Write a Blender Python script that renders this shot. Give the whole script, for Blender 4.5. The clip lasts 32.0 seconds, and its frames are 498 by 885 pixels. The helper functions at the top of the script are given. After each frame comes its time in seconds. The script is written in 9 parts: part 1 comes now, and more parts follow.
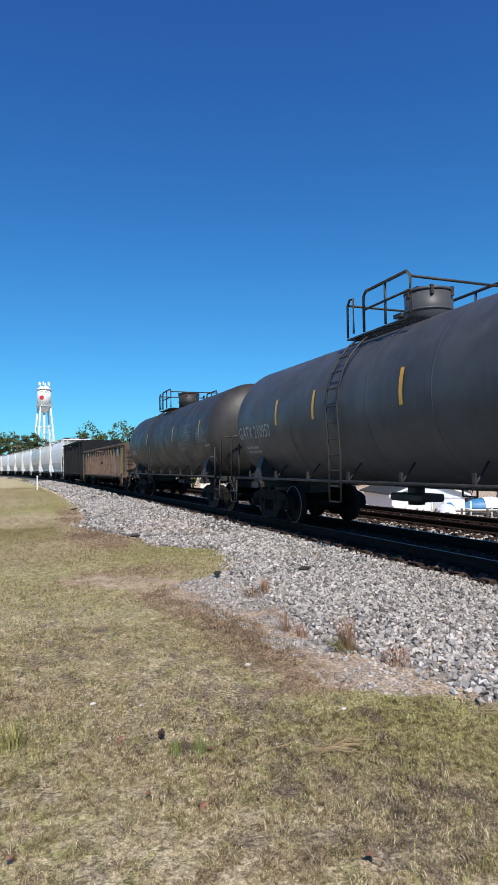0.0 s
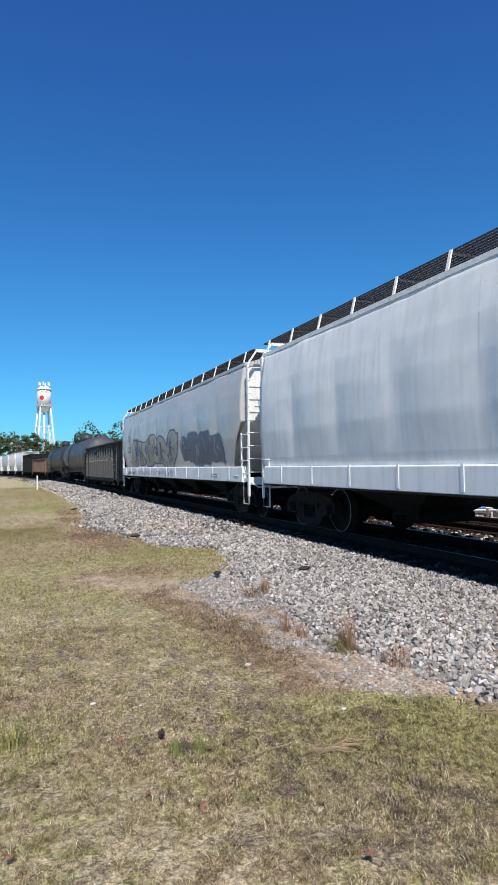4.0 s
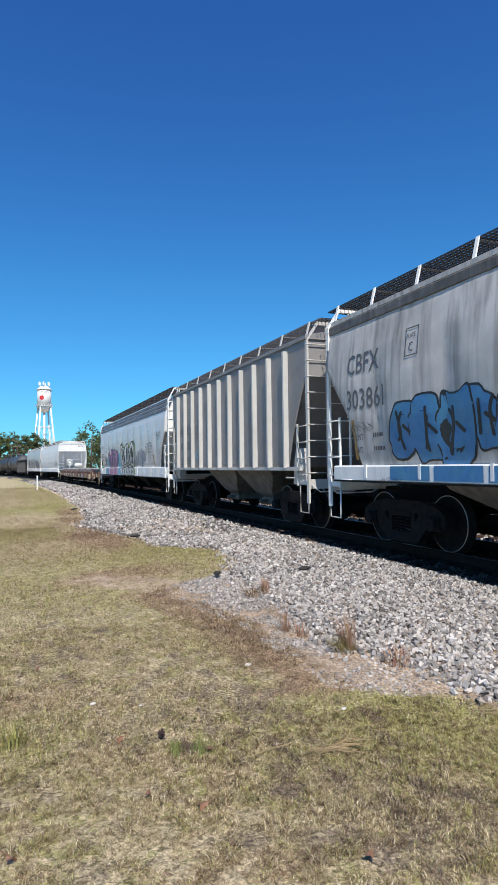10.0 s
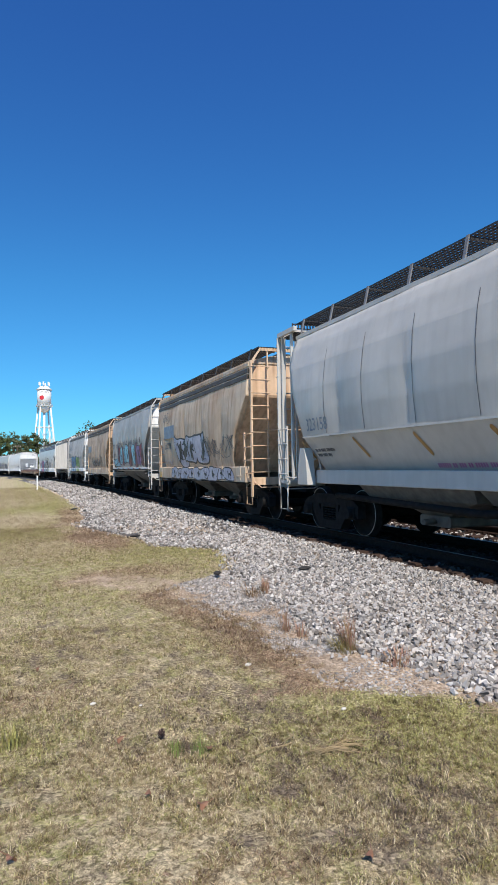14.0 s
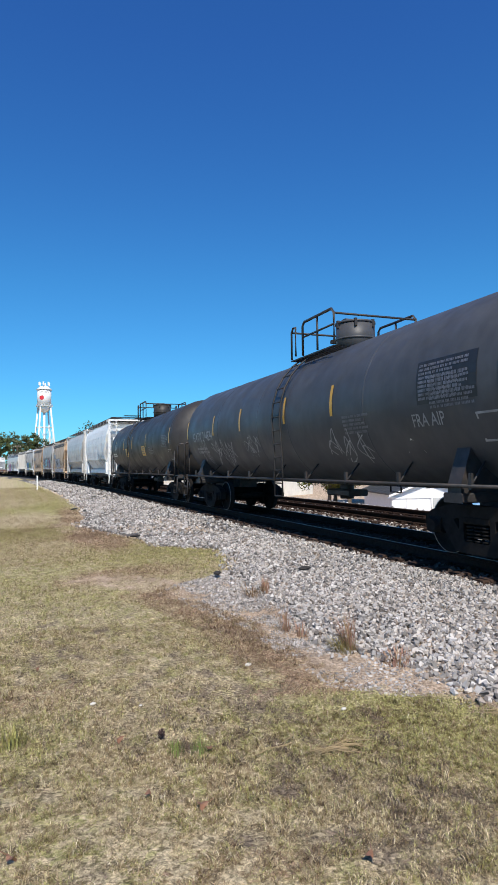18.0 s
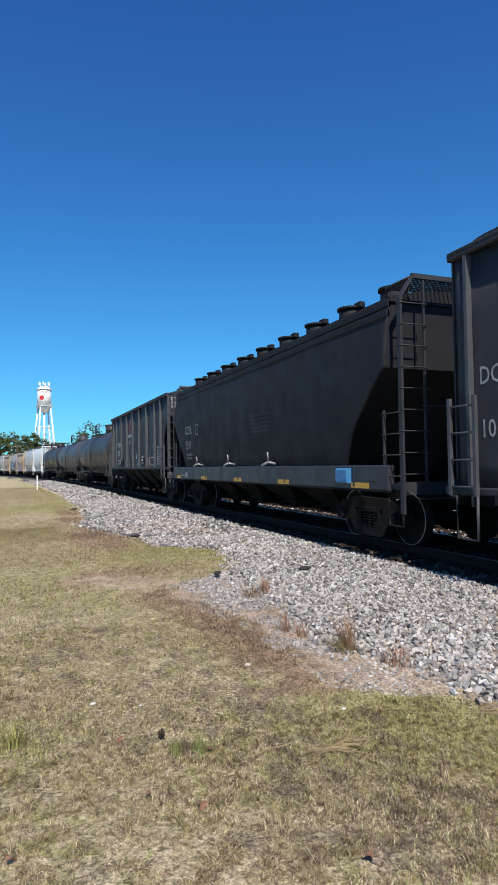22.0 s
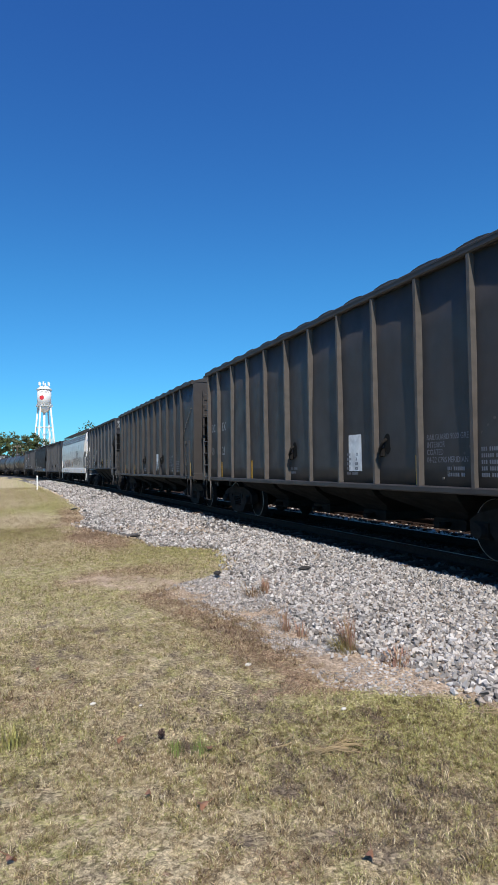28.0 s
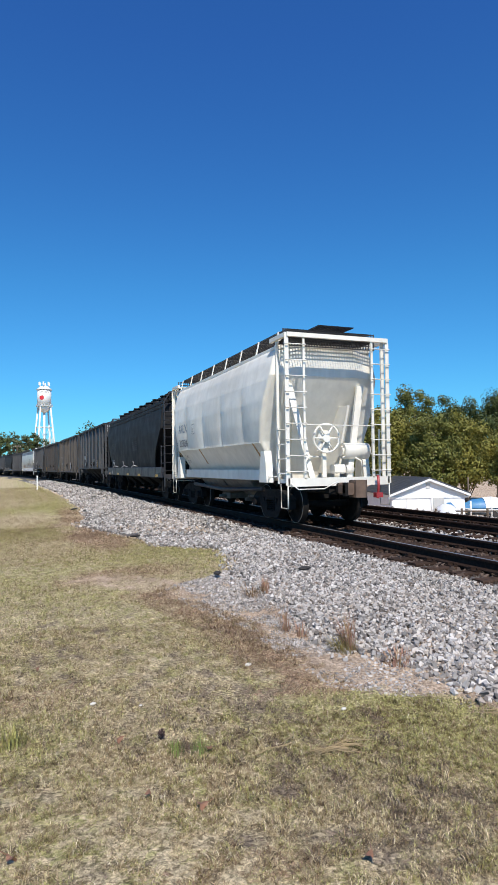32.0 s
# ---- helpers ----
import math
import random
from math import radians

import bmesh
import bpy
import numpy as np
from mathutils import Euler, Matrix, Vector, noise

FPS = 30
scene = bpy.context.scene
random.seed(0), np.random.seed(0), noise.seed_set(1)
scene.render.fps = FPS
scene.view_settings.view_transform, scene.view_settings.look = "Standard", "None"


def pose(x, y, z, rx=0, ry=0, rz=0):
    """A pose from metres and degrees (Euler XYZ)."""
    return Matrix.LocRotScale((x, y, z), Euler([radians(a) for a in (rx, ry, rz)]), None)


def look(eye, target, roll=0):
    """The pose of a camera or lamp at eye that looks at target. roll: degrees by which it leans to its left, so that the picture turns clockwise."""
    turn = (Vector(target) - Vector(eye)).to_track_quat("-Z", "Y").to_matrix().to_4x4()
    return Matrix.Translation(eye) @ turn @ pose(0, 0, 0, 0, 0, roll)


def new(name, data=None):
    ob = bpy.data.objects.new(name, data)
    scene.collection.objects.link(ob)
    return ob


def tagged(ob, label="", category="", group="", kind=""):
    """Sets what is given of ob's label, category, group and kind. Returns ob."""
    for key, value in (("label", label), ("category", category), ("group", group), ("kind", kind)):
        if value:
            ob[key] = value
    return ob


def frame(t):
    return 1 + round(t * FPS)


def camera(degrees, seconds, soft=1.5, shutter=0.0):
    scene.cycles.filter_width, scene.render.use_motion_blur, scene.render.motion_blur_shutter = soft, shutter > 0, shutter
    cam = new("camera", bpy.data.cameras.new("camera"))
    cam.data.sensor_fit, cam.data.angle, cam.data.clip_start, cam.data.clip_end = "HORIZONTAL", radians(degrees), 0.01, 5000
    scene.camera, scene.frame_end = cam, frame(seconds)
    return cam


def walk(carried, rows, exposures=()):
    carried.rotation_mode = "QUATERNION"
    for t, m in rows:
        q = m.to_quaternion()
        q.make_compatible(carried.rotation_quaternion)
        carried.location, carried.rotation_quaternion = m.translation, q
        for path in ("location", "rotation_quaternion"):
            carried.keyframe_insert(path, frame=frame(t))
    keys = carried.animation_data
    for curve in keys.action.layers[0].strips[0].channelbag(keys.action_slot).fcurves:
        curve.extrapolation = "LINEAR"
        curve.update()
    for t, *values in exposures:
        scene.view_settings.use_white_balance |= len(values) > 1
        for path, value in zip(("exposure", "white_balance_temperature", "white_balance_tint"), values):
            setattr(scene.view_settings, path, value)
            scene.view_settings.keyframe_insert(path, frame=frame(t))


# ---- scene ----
EYE_Z = 1.74            # eye over the grass
RT = 0.322              # rail top over the grass
CX = 7.273              # centre line of the main track at y = 0
YAW, PITCH = radians(21.12), radians(2.16)
SPEED, CLIP = 12.874, 32.0
CURVE_AT, CURVE_R = 30.4, 1009.9
cam = camera(44.06, CLIP, soft=0.9)
STAND = look((0, 0, EYE_Z), (math.sin(YAW) * math.cos(PITCH), math.cos(YAW) * math.cos(PITCH), EYE_Z + math.sin(PITCH)), -0.73)
walk(cam, [(0, STAND), (CLIP, STAND)], [(0, -0.05), (3.5, -0.05), (5.5, -0.18), (7.0, -0.16), (8.2, 0.0), (11, 0.0), (CLIP, 0.0)])

# ---- light ----
SUN_UP, SUN_AZ = radians(50), radians(192)
world = bpy.data.worlds.new("sky")
scene.world = world
world.use_nodes = True
wn = world.node_tree
sky = wn.nodes.new("ShaderNodeTexSky")
sky.sky_type = 'NISHITA'
sky.sun_disc = False
sky.sun_elevation, sky.sun_rotation = SUN_UP, SUN_AZ
sky.air_density, sky.dust_density, sky.ozone_density = 1.0, 0.3, 3.0
bg = wn.nodes["Background"]
tint = wn.nodes.new("ShaderNodeMix")
tint.data_type, tint.blend_type = 'RGBA', 'MULTIPLY'
tint.inputs[0].default_value = 1.0
band = wn.nodes.new("ShaderNodeValToRGB")      # clear autumn sky: turquoise low down, deeper blue aloft
band.color_ramp.elements[0].position, band.color_ramp.elements[0].color = 0.0, (0.29, 0.83, 1.16, 1)
band.color_ramp.elements[1].position, band.color_ramp.elements[1].color = 0.58, (0.26, 0.70, 1.30, 1)
middle = band.color_ramp.elements.new(0.28)
middle.color = (0.265, 0.82, 1.21, 1)
where = wn.nodes.new("ShaderNodeTexCoord")
height = wn.nodes.new("ShaderNodeSeparateXYZ")
wn.links.new(where.outputs["Generated"], height.inputs[0])
wn.links.new(height.outputs[2], band.inputs[0])
wn.links.new(band.outputs[0], tint.inputs[7])
wn.links.new(sky.outputs[0], tint.inputs[6])
wn.links.new(tint.outputs[2], bg.inputs[0])
bg.inputs[1].default_value = 0.115
sun = new("sun", bpy.data.lights.new("sun", 'SUN'))
sun.data.energy, sun.data.angle, sun.data.color = 5.2, radians(0.53), (1, 0.93, 0.82)
to_sun = Vector((math.sin(SUN_AZ) * math.cos(SUN_UP), math.cos(SUN_AZ) * math.cos(SUN_UP), math.sin(SUN_UP)))
sun.matrix_world = look(to_sun * 100, (0, 0, 0))
scene.view_settings.exposure = 0.0


# ---- track line ----
def on_track(s, lat=0.0):
    """Place and heading at s metres along the main track, lat metres to its far side."""
    if s < CURVE_AT:
        return CX + lat, s, 0.0
    a = (s - CURVE_AT) / CURVE_R
    r = CURVE_R + lat
    return CX - CURVE_R + r * math.cos(a), CURVE_AT + r * math.sin(a), a


# ---- mesh helpers ----
class Geo:
    """Collects vertices and faces of one mesh."""
    def __init__(self):
        self.v, self.f, self.s = [], [], []

    def add(self, verts, faces, smooth=False):
        n = len(self.v)
        self.v += [tuple(p) for p in verts]
        self.f += [tuple(i + n for i in q) for q in faces]
        self.s += [smooth] * len(faces)
        return self

    def box(self, x0, x1, y0, y1, z0, z1, c=0.0):
        """A box between two corners, c: chamfer of its long edges."""
        if c <= 0:
            p = [(x, y, z) for x in (x0, x1) for y in (y0, y1) for z in (z0, z1)]
            return self.add(p, [(0, 1, 3, 2), (4, 6, 7, 5), (0, 4, 5, 1), (2, 3, 7, 6), (0, 2, 6, 4), (1, 5, 7, 3)])
        dx, dy, dz = x1 - x0, y1 - y0, z1 - z0
        if dy >= dx and dy >= dz:
            q = [(x0 + c, z0), (x1 - c, z0), (x1, z0 + c), (x1, z1 - c), (x1 - c, z1), (x0 + c, z1), (x0, z1 - c), (x0, z0 + c)]
            return self.prism([(a, b) for a, b in q], y0, y1, 'y')
        if dz >= dx:
            q = [(x0 + c, y0), (x1 - c, y0), (x1, y0 + c), (x1, y1 - c), (x1 - c, y1), (x0 + c, y1), (x0, y1 - c), (x0, y0 + c)]
            return self.prism(q, z0, z1, 'z')
        q = [(y0 + c, z0), (y1 - c, z0), (y1, z0 + c), (y1, z1 - c), (y1 - c, z1), (y0 + c, z1), (y0, z1 - c), (y0, z0 + c)]
        return self.prism(q, x0, x1, 'x')

    def prism(self, poly, a, b, axis='y', smooth=False):
        """A polygon drawn out from a to b along an axis."""
        def at(p, t):
            return (p[0], t, p[1]) if axis == 'y' else (p[0], p[1], t) if axis == 'z' else (t, p[0], p[1])
        n = len(poly)
        verts = [at(p, a) for p in poly] + [at(p, b) for p in poly]
        self.add(verts, [tuple(range(n))[::-1], tuple(range(n, 2 * n))])
        k = len(self.v) - 2 * n
        self.f += [(k + i, k + (i + 1) % n, k + n + (i + 1) % n, k + n + i) for i in range(n)]
        self.s += [smooth] * n
        return self

    def loft(self, rings, closed=True, caps=True, smooth=True):
        """Joins rings of equal count."""
        n = len(rings[0])
        k = len(self.v)
        for r in rings:
            self.v += [tuple(p) for p in r]
        for j in range(len(rings) - 1):
            for i in range(n if closed else n - 1):
                a, b = k + j * n + i, k + j * n + (i + 1) % n
                self.f.append((a, b, b + n, a + n))
                self.s.append(smooth)
        if caps and closed:
            self.f += [tuple(range(k, k + n))[::-1], tuple(range(k + (len(rings) - 1) * n, k + len(rings) * n))]
            self.s += [False, False]
        return self

    def tube(self, pts, r, n=6, closed=False):
        """A round bar along points."""
        pts = [Vector(p) for p in pts]
        rings = []
        m = len(pts)
        for i, p in enumerate(pts):
            d = (pts[(i + 1) % m] - pts[i - 1]) if closed else (pts[min(i + 1, m - 1)] - pts[max(i - 1, 0)])
            d.normalize()
            u = d.cross(Vector((0, 0, 1)))
            if u.length < 0.1:
                u = d.cross(Vector((0, 1, 0)))
            u.normalize()
            w = d.cross(u)
            rings.append([p + (u * math.cos(a) + w * math.sin(a)) * r for a in (2 * math.pi * q / n for q in range(n))])
        if closed:
            rings.append(rings[0])
        return self.loft(rings, True, not closed, True)

    def cyl(self, p0, p1, r, n=12, r1=None):
        p0, p1 = Vector(p0), Vector(p1)
        d = (p1 - p0).normalized()
        u = d.cross(Vector((0, 0, 1)))
        if u.length < 0.1:
            u = d.cross(Vector((0, 1, 0)))
        u.normalize()
        w = d.cross(u)
        r1 = r if r1 is None else r1
        return self.loft([[p + (u * math.cos(a) + w * math.sin(a)) * q for a in (2 * math.pi * i / n for i in range(n))]
                          for p, q in ((p0, r), (p1, r1))])

    def ico(self, c, r, flat=1.0):
        """A rough stone-like lump of eight faces."""
        x, y, z = c
        return self.add([(x + r, y, z), (x - r, y, z), (x, y + r, z), (x, y - r, z), (x, y, z + r * flat), (x, y, z - r * flat)],
                        [(0, 2, 4), (2, 1, 4), (1, 3, 4), (3, 0, 4), (2, 0, 5), (1, 2, 5), (3, 1, 5), (0, 3, 5)])

    def mesh(self, name, material):
        me = bpy.data.meshes.new(name)
        me.from_pydata(self.v, [], self.f)
        me.polygons.foreach_set("use_smooth", self.s)
        me.materials.append(material)
        me.validate()
        return me


def part(name, geo, material, parent, label="", m=None):
    """One mesh object under a thing or a part."""
    ob = new(name, geo.mesh(name, material) if isinstance(geo, Geo) else geo)
    ob.parent = parent
    if m is not None:
        ob.matrix_basis = m
    if label:
        ob["label"] = label
    return ob


def thing(name, label, category, group="", kind="", geo=None, material=None, m=None):
    """A top-level object: an empty base for its parts, or one mesh."""
    ob = new(name, geo.mesh(name, material) if geo else None)
    if m is not None:
        ob.matrix_basis = m
    return tagged(ob, label, category, group, kind)


# ---- materials ----
def shader(name, base, rough=0.6, metal=0.0, grain=8.0, spread=0.18, stain=None, stain_scale=1.2, stain_amount=0.5, bump=0.0,
           bump_scale=60.0, streak=None, streak_amount=0.0, per=0.0, spec=None, coord='Object'):
    """A surface with grain and stains at two scales, run-down streaks and relief, in object space."""
    mat = bpy.data.materials.new(name)
    mat.use_nodes = True
    nt = mat.node_tree
    n, l = nt.nodes, nt.links
    bsdf = n["Principled BSDF"]
    bsdf.inputs["Roughness"].default_value, bsdf.inputs["Metallic"].default_value = rough, metal
    if spec is not None:
        bsdf.inputs["Specular IOR Level"].default_value = spec
    tc = n.new("ShaderNodeTexCoord")
    src = tc.outputs[coord]

    def tex(scale, detail=4.0, vec=src, dist=0.0):
        t = n.new("ShaderNodeTexNoise")
        t.inputs["Scale"].default_value, t.inputs["Detail"].default_value, t.inputs["Distortion"].default_value = scale, detail, dist
        l.new(vec, t.inputs["Vector"])
        return t.outputs["Fac"]

    def ramp(fac, lo, hi, a, b):
        r = n.new("ShaderNodeMapRange")
        l.new(fac, r.inputs[0])
        for i, val in enumerate((lo, hi, a, b)):
            r.inputs[i + 1].default_value = val
        return r.outputs[0]

    def mix(fac, a, b, mode='MIX'):
        m = n.new("ShaderNodeMix")
        m.data_type, m.blend_type = 'RGBA', mode
        for s, val in ((0, fac), (6, a), (7, b)):
            if isinstance(val, (float, int)):
                m.inputs[s].default_value = val
            elif isinstance(val, tuple):
                m.inputs[s].default_value = (*val, 1)
            else:
                l.new(val, m.inputs[s])
        return m.outputs[2]

    lo = tuple(c * (1 - spread) for c in base)
    hi = tuple(min(1, c * (1 + spread)) for c in base)
    col = mix(ramp(tex(grain), 0.3, 0.7, 0, 1), lo, hi)
    if stain:
        col = mix(ramp(tex(stain_scale, 6.0, dist=0.4), 0.45, 0.72, 0, stain_amount), col, stain)
    if streak:
        mp = n.new("ShaderNodeMapping")
        mp.inputs["Scale"].default_value = (3.5, 3.5, 0.22)
        l.new(src, mp.inputs["Vector"])
        col = mix(ramp(tex(2.0, 5.0, mp.outputs[0]), 0.46, 0.75, 0, streak_amount), col, streak)
    if per:
        info = n.new("ShaderNodeObjectInfo")
        col = mix(1.0, col, ramp(info.outputs["Random"], 0, 1, 1 - per, 1 + per), 'MULTIPLY')
    l.new(col, bsdf.inputs["Base Color"])
    l.new(ramp(tex(grain * 0.6), 0.3, 0.7, max(0, rough - 0.1), min(1, rough + 0.1)), bsdf.inputs["Roughness"])
    if bump:
        b = n.new("ShaderNodeBump")
        b.inputs["Strength"].default_value, b.inputs["Distance"].default_value = bump, 0.02
        l.new(tex(bump_scale, 5.0), b.inputs["Height"])
        l.new(b.outputs[0], bsdf.inputs["Normal"])
    return mat
# bed colour kept dark to paint the shade in gaps between loose stones
M_GRAVEL = shader("ballast_bed", (0.085, 0.078, 0.072), 0.95, grain=30, spread=0.6, stain=(0.15, 0.13, 0.115), stain_scale=1.5, stain_amount=0.6, bump=1.0, bump_scale=25)
M_STEEL = shader("rusty_rail_steel", (0.028, 0.017, 0.013), 0.85, spec=0.12, grain=20, spread=0.35)
M_TIE = shader("weathered_tie", (0.048, 0.030, 0.022), 0.95, spec=0.12, grain=12, spread=0.4, per=0.3)
M_WHITE = shader("white_paint", (0.84, 0.84, 0.82), 0.45, grain=3, spread=0.05, streak=(0.4, 0.36, 0.3), streak_amount=0.25)
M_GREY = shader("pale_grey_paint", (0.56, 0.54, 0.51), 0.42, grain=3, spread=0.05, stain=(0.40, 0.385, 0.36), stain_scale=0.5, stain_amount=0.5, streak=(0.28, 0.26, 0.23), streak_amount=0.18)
M_BEIGE = shader("beige_paint", (0.56, 0.43, 0.31), 0.6, grain=3, spread=0.14, streak=(0.16, 0.085, 0.05), streak_amount=0.6, stain=(0.16, 0.09, 0.055), stain_scale=0.8, stain_amount=0.6)
M_BROWN = shader("weathered_brown_paint", (0.085, 0.07, 0.06), 0.6, grain=3, spread=0.2)
M_RUST = shader("rusty_deck", (0.12, 0.057, 0.043), 0.8, grain=6, spread=0.35)
M_CAST = shader("truck_casting", (0.015, 0.0138, 0.013), 0.9, 0.0, spec=0.15, grain=10, spread=0.3)
M_WHEEL = shader("wheel_steel", (0.013, 0.0115, 0.0105), 0.85, spec=0.15, grain=10, spread=0.3)
# near-black colour that paints in the shade under cars and inside sockets
M_UNDERSHADE = shader("underside_shade", (0.011, 0.0105, 0.010), 0.9, spec=0.15, grain=6, spread=0.4)
M_BARK = shader("bark", (0.13, 0.10, 0.075), 0.9, grain=9, spread=0.3)


# ---- setting ----
TOE = [(-420, 3.2), (0, 3.4), (3.4, 3.3), (3.66, 3.15), (4.14, 3.25), (4.48, 3.15), (4.75, 2.92), (5.4, 2.87), (6.5, 2.95), (8.1, 3.12), (9.0, 3.25), (9.83, 3.46), (11, 3.8), (12.3, 3.95), (12.9, 3.5),
       (13.3, 3.05), (15.1, 2.8), (17, 2.3), (19, 1.8), (21.5, 2.25), (25.7, 2.7), (30, 2.75), (45, 3.1), (420, 3.2)]
LAWN_EDGE = [(3.4, 3.3), (3.66, 3.08), (3.85, 3.0), (4.03, 2.69), (4.34, 2.44), (5.6, 2.43), (6.47, 2.42), (7.59, 2.17), (8.3, 1.95), (8.9, 2.35), (9.3, 2.95), (9.83, 3.42)]


def along(table, s):
    for (a, p), (b, q) in zip(table, table[1:]):
        if s <= b:
            return p + (q - p) * max(0.0, s - a) / (b - a)
    return table[-1][1]


def toe(s):
    """Where the stones end, as an x of the straight track, at s along it."""
    return along(TOE, s)


def lawn_edge(s):
    """Where the lawn ends; sandy soil lies between it and the stones on one stretch."""
    return along(LAWN_EDGE, s) if 3.4 < s < 9.83 else toe(s)


def blob(x, y, cx, cy, rx, ry, turn=0.0):
    """1 in the middle of an ellipse on the ground, falling to 0 at twice its radii."""
    c, k = math.cos(turn), math.sin(turn)
    u, v = (x - cx) * c + (y - cy) * k, (y - cy) * c - (x - cx) * k
    return max(0.0, min(1.0, 2 - math.hypot(u / rx, v / ry)))


def ramp01(v, a, b):
    return max(0.0, min(1.0, (v - a) / (b - a)))


def cover(x, y):
    """How green, dark, reddish and sandy the ground is."""
    n1 = noise.noise(Vector((x * 0.9, y * 0.6, 4)))
    n2 = noise.noise(Vector((x * 3.4, y * 2.6, 8)))
    n3 = noise.noise(Vector((x * 10, y * 8, 15)))
    n4 = noise.noise(Vector((x * 0.5, y * 0.35, 21)))
    n5 = noise.noise(Vector((x * 7.5, y * 6, 33)))
    d = x - lawn_edge(y) + 0.10 * n2 + 0.05 * n3
    green = 0.46 + 0.36 * n4 + 0.30 * n2 + 0.62 * n3 + 0.22 * blob(x, y, 2.75, 3.4, 0.45, 0.4) + 0.26 * blob(x, y, 3.2, 11.6, 0.9, 1.3) + 0.3 * blob(x, y, 0.05, 4.25, 0.2, 0.3) + 0.14 * blob(x, y, 1.9, 3.7, 0.7, 0.5)
    green += (0.9 * noise.noise(Vector((x * 0.35, y * 0.2, 50))) - 0.08) * ramp01(y, 12, 17)
    dark = 0.19 + 0.26 * n1 + 0.36 * n2 + 0.75 * n5 + 0.24 * blob(x, y, 1.65, 2.85, 0.3, 0.35) + 0.28 * blob(x, y, 2.05, 2.3, 0.3, 0.3) + 0.2 * blob(x, y, 1.6, 5.0, 0.35, 0.5) + 0.12 * blob(x, y, 1.35, 4.2, 0.4, 0.5) + 0.1 * blob(x, y, 2.0, 4.2, 0.4, 0.5)
    dark -= 0.4 * ramp01(y, 6.5, 10)
    red = 0.02 + 0.28 * n2 + 0.2 * n3 + 0.3 * n4 + 0.45 * blob(x, y, 0.85, 2.5, 0.3, 0.12) + 0.4 * blob(x, y, 0.2, 4.95, 0.3, 0.25)
    if 4.2 < y < 9.5:
        red += 0.62 * ramp01(d, -0.8, -0.25) * min(1.0, (9.5 - y) / 0.6)
    red += 0.6 * blob(x, y, 1.9, 10.2, 0.9, 0.45, 0.5) + 0.7 * blob(x, y, 2.0, 15.5, 0.45, 1.6) + 0.6 * blob(x, y, 2.2, 23, 0.4, 3.5) + 0.35 * blob(x, y, 0.9, 18, 0.8, 2.5)
    sand = ramp01(d + 0.25 * n3, -0.16, 0.16) if y < 13.3 else ramp01(d, -0.15, 0.1)
    sand = max(sand, 0.62 * blob(x, y, 1.75, 9.25, 0.85, 0.34, 2.35) + 0.4 * n2 + 0.5 * n3 if 6 < y < 12 else 0.0, 0.62 * blob(x, y, 1.6, 18.8, 0.4, 1.5) + 0.4 * n2 + 0.4 * n3 if 14 < y < 25 else 0.0)
    return [ramp01(q, 0.0, 1.0) for q in (green, dark, red, sand)]


COVER_X, COVER_Y, COVER_STEP = -1.5, 1.4, 0.06
COVER = np.array([[cover(COVER_X + COVER_STEP * i, COVER_Y + COVER_STEP * j) for i in range(108)] for j in range(560)])


def cover_at(x, y):
    """The four weights at many places, from the grid."""
    i = np.clip(np.rint((np.asarray(x) - COVER_X) / COVER_STEP).astype(int), 0, COVER.shape[1] - 1)
    j = np.clip(np.rint((np.asarray(y) - COVER_Y) / COVER_STEP).astype(int), 0, COVER.shape[0] - 1)
    return COVER[j, i]


